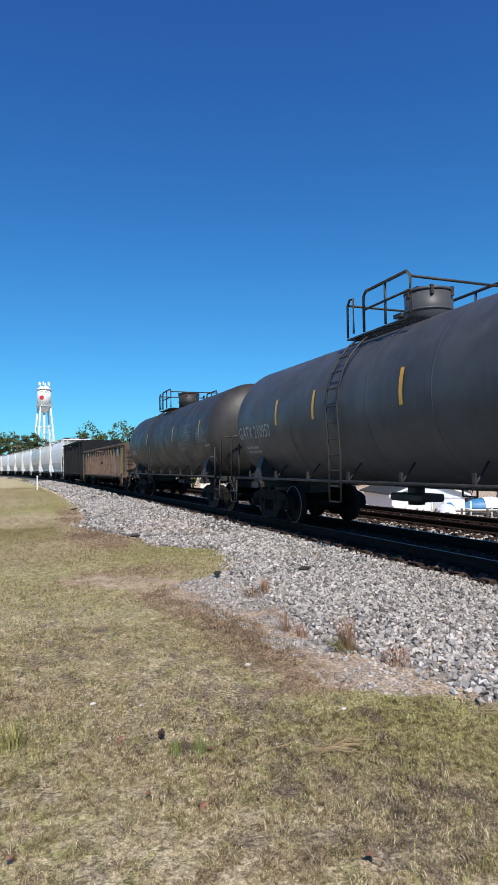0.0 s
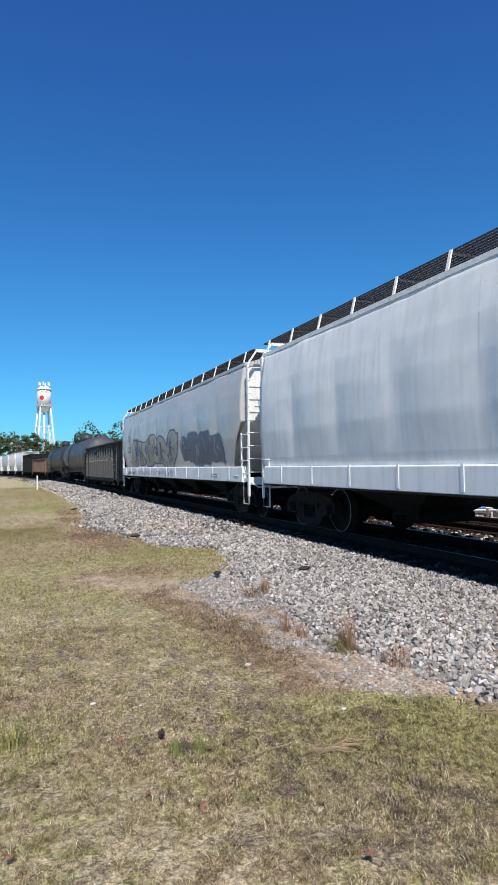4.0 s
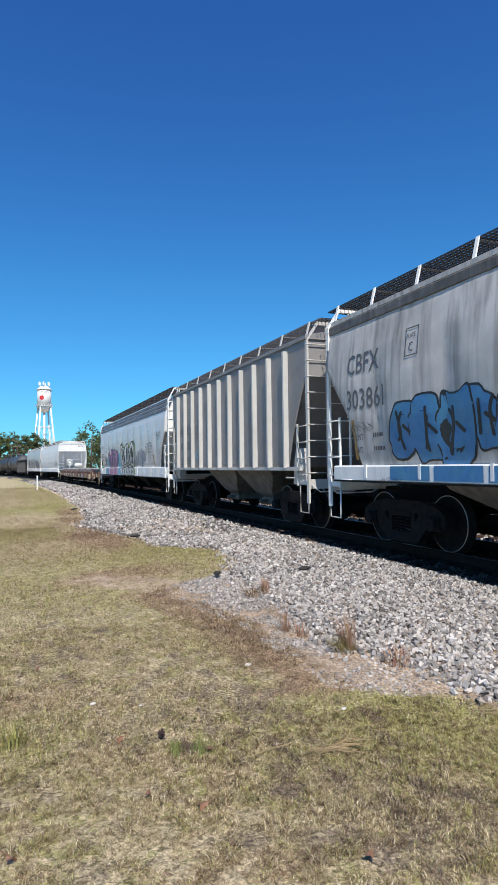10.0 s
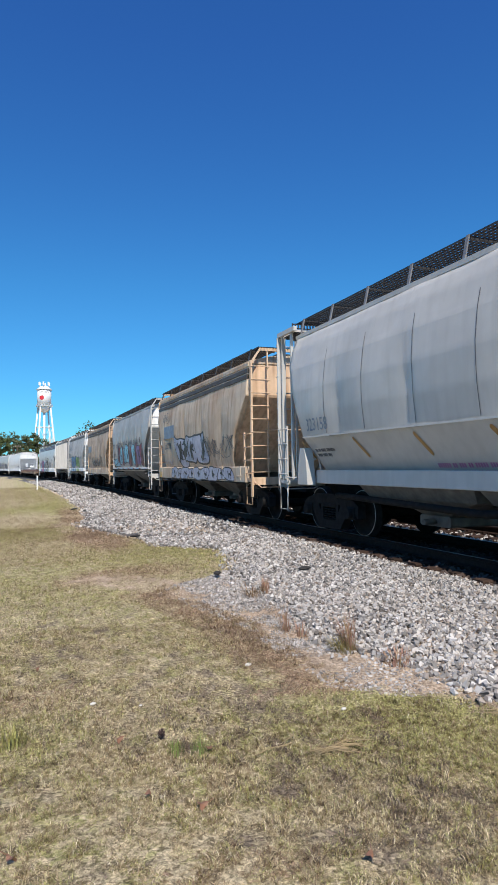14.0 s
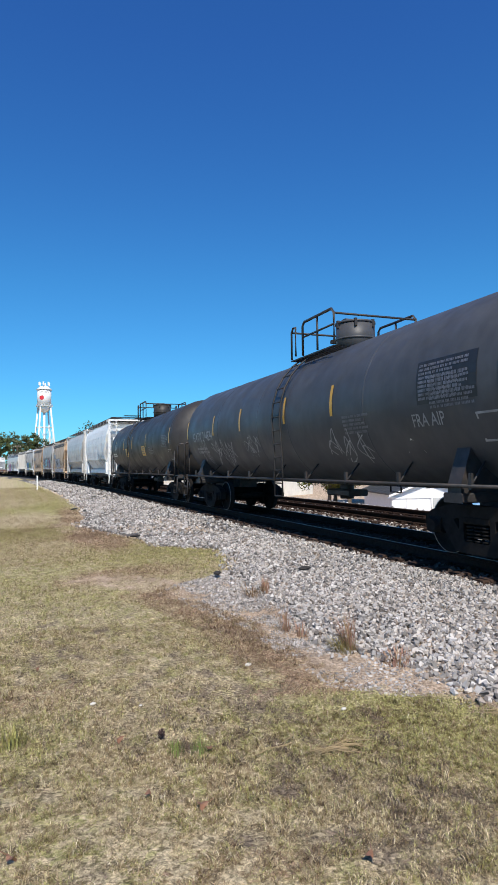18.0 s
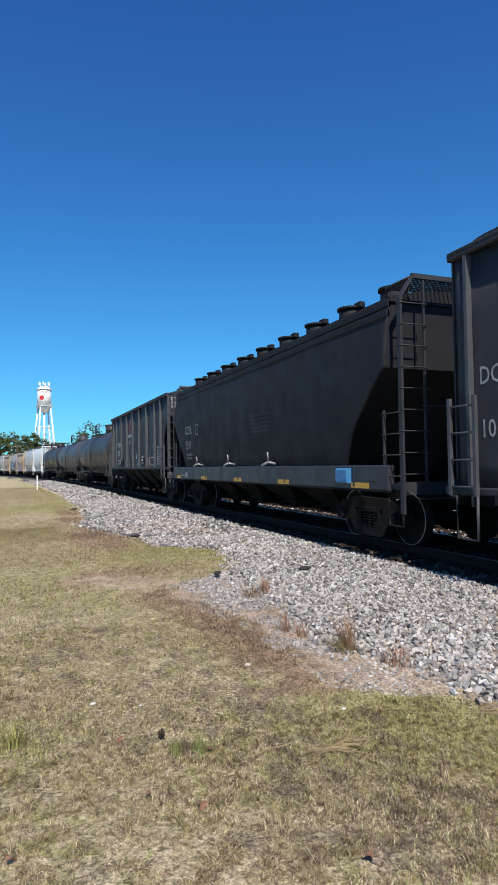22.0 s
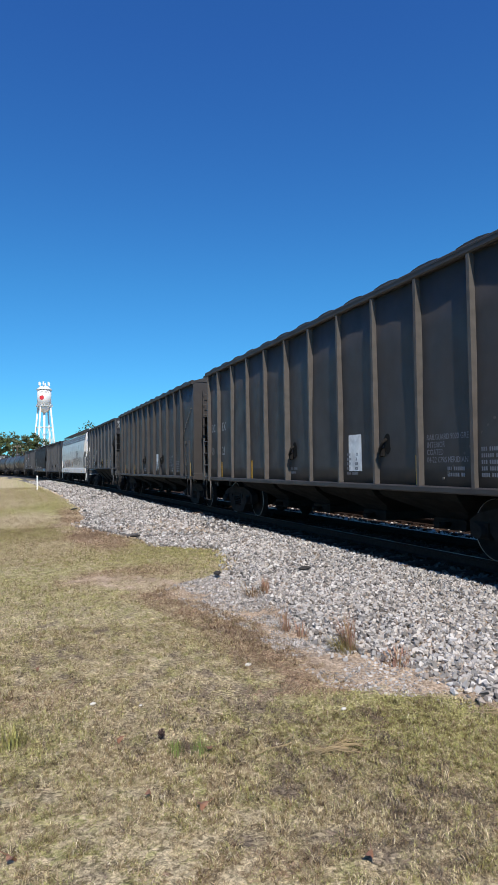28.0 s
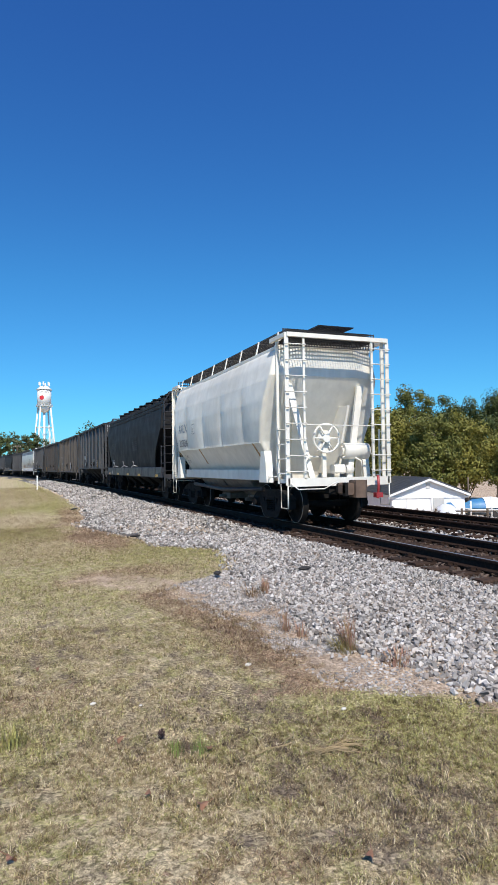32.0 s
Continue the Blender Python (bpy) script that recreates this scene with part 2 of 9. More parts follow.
def lawn_shader():
    """Mown dry turf: straw, green, dark and reddish thatch and sandy soil, mixed by the ground's cover with ragged edges."""
    mat = bpy.data.materials.new("dry_lawn")
    mat.use_nodes = True
    n, l = mat.node_tree.nodes, mat.node_tree.links
    bsdf = n["Principled BSDF"]
    bsdf.inputs["Roughness"].default_value, bsdf.inputs["Specular IOR Level"].default_value = 0.95, 0.15
    tc = n.new("ShaderNodeTexCoord")

    def tex(scale, detail, dist=0.0, coarse=0.5):
        t = n.new("ShaderNodeTexNoise")
        t.inputs["Roughness"].default_value = coarse
        t.inputs["Scale"].default_value, t.inputs["Detail"].default_value, t.inputs["Distortion"].default_value = scale, detail, dist
        l.new(tc.outputs["Object"], t.inputs["Vector"])
        return t.outputs["Fac"]

    def span(fac, lo, hi, a=0.0, b=1.0):
        r = n.new("ShaderNodeMapRange")
        l.new(fac, r.inputs[0])
        for i, val in enumerate((lo, hi, a, b)):
            r.inputs[i + 1].default_value = val
        return r.outputs[0]

    def mix(fac, a, b):
        m = n.new("ShaderNodeMix")
        m.data_type = 'RGBA'
        for k, val in ((0, fac), (6, a), (7, b)):
            if isinstance(val, tuple):
                m.inputs[k].default_value = (*val, 1)
            else:
                l.new(val, m.inputs[k])
        return m.outputs[2]
    fine, mid = span(tex(38, 8, 0.8, 0.72), 0.40, 0.60), tex(26, 6, 0.6)
    at = n.new("ShaderNodeAttribute")
    at.attribute_name = "cover"
    parts = n.new("ShaderNodeSeparateColor")
    l.new(at.outputs["Color"], parts.inputs[0])
    col = mix(fine, (0.155, 0.12, 0.068), (0.72, 0.595, 0.38))
    for weight, lo, hi in ((parts.outputs[0], (0.14, 0.135, 0.048), (0.54, 0.50, 0.215)), (parts.outputs[1], (0.085, 0.065, 0.05), (0.38, 0.30, 0.21)), (parts.outputs[2], (0.16, 0.095, 0.062), (0.55, 0.385, 0.245)), (at.outputs["Alpha"], (0.24, 0.165, 0.11), (0.66, 0.52, 0.38))):
        add = n.new("ShaderNodeMath")
        l.new(weight, add.inputs[0])
        l.new(span(mid, 0.25, 0.75, -0.5, 0.5), add.inputs[1])
        col = mix(span(add.outputs[0], 0.3, 0.75), col, mix(fine, lo, hi))
    patchy = n.new("ShaderNodeMix")
    patchy.data_type, patchy.blend_type = 'RGBA', 'MULTIPLY'
    patchy.inputs[0].default_value = 1.0
    l.new(col, patchy.inputs[6])
    l.new(span(tex(3.2, 7, 0.4, 0.7), 0.34, 0.66, 0.74, 1.38), patchy.inputs[7])
    l.new(patchy.outputs[2], bsdf.inputs["Base Color"])
    b = n.new("ShaderNodeBump")
    b.inputs["Strength"].default_value, b.inputs["Distance"].default_value = 0.9, 0.02
    l.new(tex(110, 5, 0.8), b.inputs["Height"])
    l.new(b.outputs[0], bsdf.inputs["Normal"])
    return mat


M_GRASS = lawn_shader()


def lie(x, y):
    """Height of the ground: level lawn and track bed, falling away behind the second track."""
    t = max(0.0, min(1.0, (x - 13.4) / 6.0))
    return -2.9 * t * t * (3 - 2 * t) + 0.02 * noise.noise(Vector((x * 0.5, y * 0.5, 0)))


def ground():
    g = Geo()
    xs = [-3000, -900, -250, -80, -40] + [-30 + i for i in range(28)] + [-1.5 + i * 0.06 for i in range(100)] + [4.6 + i for i in range(26)] + [31, 34, 38, 44, 55, 70, 90, 140, 300, 900, 3000]
    ys = [-1500, -400, -120, -40, -15, -8, -5, -2, 0, 1.5] + [2.0 + i * 0.09 for i in range(122)] + [13.1 + i * 0.35 for i in range(60)] + [35, 38, 42, 46, 52, 60, 70, 85, 100, 130, 170, 230, 320, 500, 900, 1800, 3600]
    n = len(xs)
    g.add([(x, y, lie(x, y)) for y in ys for x in xs], [(j * n + i, j * n + i + 1, j * n + n + i + 1, j * n + n + i) for j in range(len(ys) - 1) for i in range(n - 1)], True)
    ob = thing("ground", "dry mown lawn turning brown beside the railway", "ground", kind="structure", geo=g, material=M_GRASS)
    at = np.array(g.v)
    ob.data.color_attributes.new("cover", 'FLOAT_COLOR', 'POINT').data.foreach_set("color", cover_at(at[:, 0], at[:, 1]).astype(np.float32).ravel())


def bed_z(x_rel):
    """Height of the stone bed by the distance from the main track's middle."""
    a = abs(x_rel)
    return RT - 0.235 if a < 1.45 else max(0.0, RT - 0.235 - (a - 1.45) * 0.115)


def ballast():
    g = Geo()
    rings = []
    for s in [-420, -100, -40, -20, -10] + [i * 0.5 for i in range(-8, 90)] + [46, 48, 51, 55, 60, 66, 73, 80, 90, 100, 115, 130, 150, 170, 200, 230, 260, 300, 350, 420]:
        t = toe(s) - CX + 0.12 * noise.noise(Vector((s * 0.7, 3, 1)))
        prof = [(t - 0.1, -0.06), (t + 0.15, 0.012), (t + 0.5, bed_z(t + 0.5) * 0.6), (-2.2, bed_z(2.2)), (-1.45, bed_z(1.45)), (1.45, bed_z(1.4)), (2.2, RT - 0.27), (5.7, RT - 0.25), (6.3, 0.0), (7.4, -0.45), (8.6, -1.2)]
        rings.append([(*on_track(s, a)[:2], b) for a, b in prof])
    g.loft(rings, closed=False, caps=False, smooth=True)
    thing("ballast_bed", "crushed-stone bed under the two tracks, toned as shaded gaps", "ballast", kind="structure", geo=g, material=M_GRAVEL)


def polished(me, test):
    """Bare bright steel on the faces whose corners all pass the test."""
    me.materials.append(M_BRIGHT)
    for p in me.polygons:
        if all(test(me.vertices[i].co) for i in p.vertices):
            p.material_index = 1
    return me


M_BRIGHT = shader("bright_worn_steel", (0.36, 0.35, 0.34), 0.5, 0.8, grain=30, spread=0.2)


def rails():
    prof = [(-0.07, -0.17), (0.07, -0.17), (0.07, -0.155), (0.012, -0.13), (0.012, -0.045), (0.036, -0.035), (0.036, -0.008), (0.026, 0), (-0.026, 0), (-0.036, -0.008),
            (-0.036, -0.035), (-0.012, -0.045), (-0.012, -0.13), (-0.07, -0.155)]
    for lat in (-0.7525, 0.7525, 2.75, 4.255):
        g = Geo()
        g.loft([[(*on_track(s, lat + a)[:2], RT + b) for a, b in prof] for s in [-420, -60] + [i * 4 for i in range(-8, 75)] + [320, 350, 380, 420]], smooth=False)
        ob = thing("rail", "rust-brown steel running rail with a worn top", "rail", "rails of the two tracks", "structure", g, M_STEEL)
        if lat < 2:
            polished(ob.data, lambda p: p.z > RT - 0.004)


def ties():
    g = Geo().box(-1.3, 1.3, -0.115, 0.115, -0.18, 0, 0.02)
    me = g.mesh("tie", M_TIE)
    plate = Geo().box(-0.18, 0.18, -0.1, 0.1, 0, 0.018).box(-0.12, -0.08, -0.07, -0.04, 0.018, 0.05).box(0.08, 0.12, 0.04, 0.07, 0.018, 0.05)
    plate.box(-0.16, -0.07, 0.03, 0.09, 0.018, 0.06).box(0.07, 0.16, -0.09, -0.03, 0.018, 0.06)
    plate = plate.mesh("tie_plate", M_STEEL)
    base = thing("railway_ties", "old rust-stained wooden ties under the rails", "railway ties", kind="structure")
    rnd = random.Random(3)
    for lat0, z in ((0, RT - 0.185), (3.5, RT - 0.19)):
        for i in range(140):
            lat1 = lat0 + rnd.uniform(-0.07, 0.07)
            x, y, a = on_track(-2 + i * 0.52, lat1)
            t = part("tie", me, M_TIE, base, m=Matrix.Translation((x, y, z)) @ Matrix.Rotation(a + rnd.uniform(-0.02, 0.02), 4, 'Z'))
            if i < 75:
                for s in (-0.7525, 0.7525):
                    part("tie_plate", plate, None, t, m=pose(lat0 - lat1 + s, 0, 0))


ground()
ballast()
rails()
ties()


# ---- rolling stock: running gear ----
def lathe(g, prof, n=24, axis='x'):
    g.loft([[(x, r * math.cos(a), r * math.sin(a)) for a in (2 * math.pi * i / n for i in range(n))] for x, r in prof], smooth=True)
    return g


def wheelset_mesh():
    g = Geo()
    for s in (-1, 1):
        prof = [(0.68, 0.06), (0.68, 0.13), (0.70, 0.36), (0.672, 0.39), (0.672, 0.485), (0.70, 0.485), (0.715, 0.46), (0.81, 0.452), (0.812, 0.436), (0.81, 0.40), (0.765, 0.37), (0.775, 0.14), (0.83, 0.12), (0.83, 0.07), (0.98, 0.07), (0.98, 0.0)]
        lathe(g, [(s * x, r) for x, r in prof], 32)
    g.cyl((-0.7, 0, 0), (0.7, 0, 0), 0.085, 12)
    return polished(g.mesh("wheelset", M_WHEEL), lambda p: 0.43 < math.hypot(p.y, p.z) < 0.456 and abs(p.x) > 0.80)


def side_frame_mesh():
    """A cast frame with two windows, a spring nest and bearing boxes, in the plane x = 0."""
    g = Geo()
    x0, x1 = -0.09, 0.09
    top = [(-1.13, 0.36), (-1.15, 0.60), (-0.98, 0.70), (-0.55, 0.80), (0.55, 0.80), (0.98, 0.70), (1.15, 0.60), (1.13, 0.36), (0.98, 0.48), (0.66, 0.50), (0.42, 0.60), (-0.42, 0.60), (-0.66, 0.50), (-0.98, 0.48)]
    g.prism(top, x0, x1, 'x')
    g.prism([(-0.80, 0.52), (-0.50, 0.60), (-0.24, 0.27), (0.24, 0.27), (0.50, 0.60), (0.80, 0.52), (0.46, 0.13), (0.36, 0.10), (-0.36, 0.10), (-0.46, 0.13)], x0, x1, 'x')
    for s in (-1, 1):
        g.prism([(s * 0.27, 0.24), (s * 0.37, 0.3), (s * 0.37, 0.64), (s * 0.27, 0.64)], x0, x1, 'x')
        g.box(-0.12, 0.12, s * 0.889 - 0.14, s * 0.889 + 0.14, 0.34, 0.60, 0.04)
        g.cyl((-0.2, s * 0.889, 0.457), (0.0, s * 0.889, 0.457), 0.105, 12)
    for y in (-0.16, 0, 0.16):
        for k in range(5):
            g.cyl((-0.03, y, 0.28 + k * 0.05), (-0.03, y, 0.305 + k * 0.05), 0.075, 8)
    g.box(-0.1, 0.1, -0.26, 0.26, 0.53, 0.64, 0.02)
    return g.mesh("side_frame", M_CAST)


WHEELSET, SIDE_FRAME = wheelset_mesh(), side_frame_mesh()
BOLSTER = Geo().box(-0.95, 0.95, -0.2, 0.2, 0.5, 0.72, 0.04).box(-0.2, 0.2, -0.2, 0.2, 0.7, 0.85).mesh("truck", M_CAST)
BEAM = Geo().box(-0.85, 0.85, -0.04, 0.04, 0.28, 0.4).box(-0.75, -0.6, -0.1, 0.1, 0.3, 0.5).box(0.6, 0.75, -0.1, 0.1, 0.3, 0.5).mesh("brake_beam", M_CAST)


def truck(car, y):
    t = part("truck", BOLSTER, None, car, m=pose(0, y, 0))
    for s in (-1, 1):
        part("side_frame", SIDE_FRAME, None, t, m=pose(s * 0.99, 0, 0, 0, 0, 0 if s < 0 else 180))
        part("wheelset", WHEELSET, None, t, m=pose(0, s * 0.889, 0.457))
        part("brake_beam", BEAM, None, t, m=pose(0, s * 0.33, 0))
    return t


def couplers(car, half, material):
    for s in (-1, 1):
        g = Geo().box(-0.12, 0.12, 0, 0.35, 0.72, 0.98, 0.03).prism([(-0.1, 0.3), (0.1, 0.3), (0.2, 0.45), (0.2, 0.58), (-0.04, 0.5), (-0.16, 0.6), (-0.2, 0.5)], 0.7, 1.0, 'z')
        part("coupler", g, M_CAST, car, m=pose(0, s * half, 0, 0, 0, 0 if s > 0 else 180))


TRAIN = []        # every car with the place of its middle along the track at 16 s


def car(name, label, category, front, rear):
    """A car between two coupling points, given along the track at 16 s."""
    ob = thing(name, label, category, "cars of the freight train")
    TRAIN.append((ob, (front + rear) / 2, front - rear))
    return ob


# ---- rolling stock: shared pieces ----
BIG = 1 << 30
FONT_CACHE = {}


def letters(body):
    """The outline faces of a word in the built-in font, one unit high, as plane points and faces."""
    if body not in FONT_CACHE:
        cu = bpy.data.curves.new("word", 'FONT')
        cu.body, cu.size, cu.resolution_u, cu.offset = body, 1.4, 2, 0.0 if "M" in body else 0.008
        tmp = bpy.data.objects.new("word", cu)
        me = bpy.data.meshes.new_from_object(tmp)
        FONT_CACHE[body] = ([v.co.copy() for v in me.vertices], [tuple(p.vertices) for p in me.polygons])
        bpy.data.objects.remove(tmp)
        bpy.data.meshes.remove(me)
        bpy.data.curves.remove(cu)
    return FONT_CACHE[body]


def on_side(skin, y, z, lift=0.005):
    """A point on the near side of a car whose half width at height z and place y is skin(z, y)."""
    return (-(skin(z, y) + lift), y, z)


def lettering(parent, body, y, z, h, skin, material, name="lettering", squeeze=0.8, lift=0.008):
    """A painted word, h metres high, starting at y and running backwards along the car."""
    v, f = letters(body)
    g = Geo().add([on_side(skin, y - p.x * h * squeeze, z + p.y * h, lift) for p in v], f)
    return part(name, g, material, parent)


def bars(parent, y, z, w, h, rows, skin, material, name="small_print"):
    """Lines of small print that cannot be read, as plain bars, word by word."""
    g = Geo()
    step = h / rows
    rnd = random.Random(int(abs(y) * 91 + z * 37 + rows))
    wide = step * 0.46
    for r in range(rows):
        x = 0.0
        z1 = z + h - r * step
        end = w * rnd.uniform(0.6, 1.0)
        while x < end:
            for _ in range(rnd.randint(2, 7)):
                if x + wide > w:
                    break
                g.add([on_side(skin, y - a, b, 0.010) for a, b in ((x, z1 - step * 0.62), (x + wide * 0.72, z1 - step * 0.62), (x + wide * 0.72, z1), (x, z1))], [(0, 1, 2, 3)])
                x += wide
            x += wide * 0.8
    if g.v:
        tagged(part(name, g, material, parent), kind="stuff")


def patch(parent, name, y0, y1, z0, z1, skin, material, lift=0.006, n=4, label=""):
    """A thin painted or taped panel on the near side."""
    g = Geo()
    pts = []
    for i in range(n + 1):
        z = z0 + (z1 - z0) * i / n
        pts += [on_side(skin, y0, z, lift), on_side(skin, y1, z, lift)]
    g.add(pts, [(2 * i, 2 * i + 1, 2 * i + 3, 2 * i + 2) for i in range(n)])
    return part(name, g, material, parent, label)


def frame_patch(parent, name, y0, y1, z0, z1, t, skin, material):
    """An empty painted frame."""
    g = Geo()
    for a, b, c, d in ((y0, y1, z0, z0 + t), (y0, y1, z1 - t, z1), (y0, y0 + (t if y1 > y0 else -t), z0, z1), (y1 - (t if y1 > y0 else -t), y1, z0, z1)):
        g.add([on_side(skin, p, q, 0.010) for p, q in ((a, c), (b, c), (b, d), (a, d))], [(0, 1, 2, 3)])
    part(name, g, material, parent)


def flowing(line, k=4):
    """A smooth curve through the points of a line."""
    if len(line) < 3:
        return line
    out = []
    for i in range(len(line) - 1):
        p = [Vector(line[max(0, min(len(line) - 1, i + d))]) for d in (-1, 0, 1, 2)]
        for j in range(k):
            t = j / k
            q = 0.5 * (2 * p[1] + (p[2] - p[0]) * t + (2 * p[0] - 5 * p[1] + 4 * p[2] - p[3]) * t * t + (3 * p[1] - p[0] - 3 * p[2] + p[3]) * t ** 3)
            out.append((q.x, q.y))
    return out + [tuple(line[-1])]


def strokes(g, line, w, skin, lift):
    """A fat painted stroke with round ends along a line of (y, z) points; each piece lies a hair above the last."""
    up = lift
    line = flowing(line, 4 if w < 0.06 else 2)
    for i, (y, z) in enumerate(line):
        up += 0.00004
        g.add([on_side(skin, y + w * math.cos(a), z + w * math.sin(a), up) for a in (k * math.pi / 6 for k in range(12))], [tuple(range(12))])
        if i:
            p, q = Vector(line[i - 1]), Vector((y, z))
            d = q - p
            k = max(1, int(d.length / 0.35))
            n = Vector((-d.y, d.x)).normalized() * w if d.length > 1e-6 else Vector((0, w))
            up += 0.00004
            for j in range(k):
                a, b = p + d * j / k, p + d * (j + 1) / k
                g.add([on_side(skin, c.x, c.y, up) for c in (a - n, b - n, b + n, a + n)], [(0, 1, 2, 3)])


def graffiti(parent, y0, y1, z0, z1, fills, edge, skin, seed, n=5, thin=False, cloud=None, count=0):
    """Spray-painted bubble shapes, no letters: a cloud behind, dark outlines and coloured fills, shape by shape."""
    rnd = random.Random(seed)
    h = z1 - z0
    n = count or max(n, round(abs(y1 - y0) / (h * 0.48)))
    step = (y1 - y0) / n
    wide = min(abs(step), h)
    back = Geo()
    for i in range(n):
        yc = y0 + step * (i + 0.5)
        m = rnd.choice((8, 9, 10)) if thin else rnd.choice((4, 5, 6))
        reach = 0.75 if thin else 0.44
        line = [(yc + step * rnd.uniform(-reach, reach), z0 + h * (0.12 + 0.76 * ((k * 0.37 + rnd.uniform(0, 0.4)) % 1.0))) for k in range(m)]
        if not thin:
            line.sort(key=lambda p: p[1] * rnd.choice((1, 1, -1)))
        w = wide * (0.024 if thin else rnd.uniform(0.19, 0.25))
        rim, body, shine = Geo(), Geo(), Geo()
        up = 0.0004 * (i % 4)
        strokes(body, line, w, skin, 0.0115 + up)
        if cloud:
            strokes(back, line, w * 1.75, skin, 0.005 + 0.0006 * (i % 4))
        if not thin:
            strokes(rim, line, w * 1.22, skin, 0.0085 + up)
            a, b = line[0], line[1]
            strokes(shine, [(a[0] * 0.8 + b[0] * 0.2, a[1] * 0.8 + b[1] * 0.2 + w * 0.3), (a[0] * 0.4 + b[0] * 0.6, a[1] * 0.4 + b[1] * 0.6 + w * 0.3)], w * 0.16, skin, 0.0155)
            for j in range(5):
                p, q = rnd.choice(line), rnd.choice(line)
                strokes(rim, [(p[0] - w * 0.5, p[1]), (p[0] * 0.5 + q[0] * 0.5 + rnd.uniform(-0.1, 0.1), p[1] * 0.5 + q[1] * 0.5)], w * 0.12, skin, 0.0142 + 0.0002 * j)
            tagged(part("graffiti_outline", rim, edge, parent), kind="stuff")
            part("graffiti_highlight", shine, P_WHITE, parent)
        tagged(part("graffiti_fill", body, fills[i % len(fills)], parent), kind="stuff")
    if cloud:
        tagged(part("graffiti_cloud", back, cloud, parent), kind="stuff")


def throw_up(parent, y0, y1, z0, z1, fills, edge, skin, seed, n, inner=2, rim=0.035):
    """Fat rounded spray-painted shapes side by side, each with a dark rim and a few inner strokes."""
    rnd = random.Random(seed)
    step = (y1 - y0) / n
    for i in range(n):
        yc, zc = y0 + step * (i + 0.5), (z0 + z1) / 2 + (z1 - z0) * rnd.uniform(-0.06, 0.06)
        ry, rz = abs(step) * rnd.uniform(0.52, 0.66), (z1 - z0) / 2 * rnd.uniform(0.74, 1.08)
        ctrl = [1 + rnd.uniform(-0.2, 0.13) for _ in range(12)]
        wob = []
        for j in range(48):
            f = j / 4
            q = (1 - math.cos(math.pi * (f % 1))) / 2
            wob.append(ctrl[int(f)] * (1 - q) + ctrl[(int(f) + 1) % 12] * q)
        tip = rnd.uniform(-0.5, 0.5)

        def swell(k, lift):
            g = Geo()
            pts = [on_side(skin, yc, zc, lift)]
            for q in (0.5, 1.0):
                for j in range(48):
                    a = 2 * math.pi * j / 48
                    ca, sa = math.cos(a), math.sin(a)
                    u, v = math.copysign(abs(ca) ** 0.55, ca), math.copysign(abs(sa) ** 0.6, sa)
                    w = wob[j] if q == 1.0 else 1.0
                    pts.append(on_side(skin, yc + q * u * w * (ry + k) + tip * q * v * ry, zc + q * v * w * (rz + k), lift))
            g.add(pts, [(0, 1 + j, 1 + (j + 1) % 48) for j in range(48)] + [(1 + j, 49 + j, 49 + (j + 1) % 48, 1 + (j + 1) % 48) for j in range(48)])
            return g
        up = 0.0015 * (i % 3)
        tagged(part("graffiti_outline", swell(rim, 0.009 + up), edge, parent), kind="stuff")
        tagged(part("graffiti_fill", swell(0.0, 0.0105 + up), fills[i % len(fills)], parent), kind="stuff")
        g = Geo()
        for j in range(inner):
            a = yc + ry * rnd.uniform(-0.4, 0.4)
            line = [(a + ry * rnd.uniform(-0.2, 0.2), zc + rz * q) for q in (rnd.uniform(-0.8, -0.3), rnd.uniform(-0.2, 0.2), rnd.uniform(0.3, 0.8))]
            strokes(g, line, max(0.022, rim * 0.8), skin, 0.0160 + 0.0006 * j)
        strokes(g, [(yc - ry * 0.5, zc - rz * 0.1), (yc - ry * 0.1, zc + rz * 0.12)], 0.03, skin, 0.0175)
        tagged(part("graffiti_stroke", g, edge, parent), kind="stuff")


def grating(g, x0, x1, y0, y1, z, pitch=0.085):
    """An open walkway of flat bars."""
    k = max(2, round((x1 - x0) / pitch))
    for i in range(k + 1):
        x = x0 + (x1 - x0) * i / k
        g.box(x - 0.006, x + 0.006, y0, y1, z - 0.03, z)
    n = max(2, round((y1 - y0) / pitch))
    for i in range(n + 1):
        y = y0 + (y1 - y0) * i / n
        g.add([(x0, y - 0.007, z - 0.006), (x1, y - 0.007, z - 0.006), (x1, y + 0.007, z - 0.024), (x0, y + 0.007, z - 0.024)], [(0, 1, 2, 3)])
    return g


def ladder(parent, a, b, z0, z1, material, n=None, r=0.02, name="ladder", flat=0.03):
    """Two stiles at the plan points a and b with rungs between them."""
    g = Geo()
    for p in (a, b):
        g.box(p[0] - flat, p[0] + flat, p[1] - flat, p[1] + flat, z0, z1)
    n = n or max(2, round((z1 - z0) / 0.38))
    for i in range(n):
        z = z0 + 0.12 + (z1 - z0 - 0.24) * i / max(1, n - 1)
        g.tube([(a[0], a[1], z), (b[0], b[1], z)], r, 5)
    return part(name, g, material, parent)


def paint(name, rgb, rough=0.5, **k):
    return shader(name, rgb, rough, grain=k.pop("grain", 9), spread=k.pop("spread", 0.12), **k)


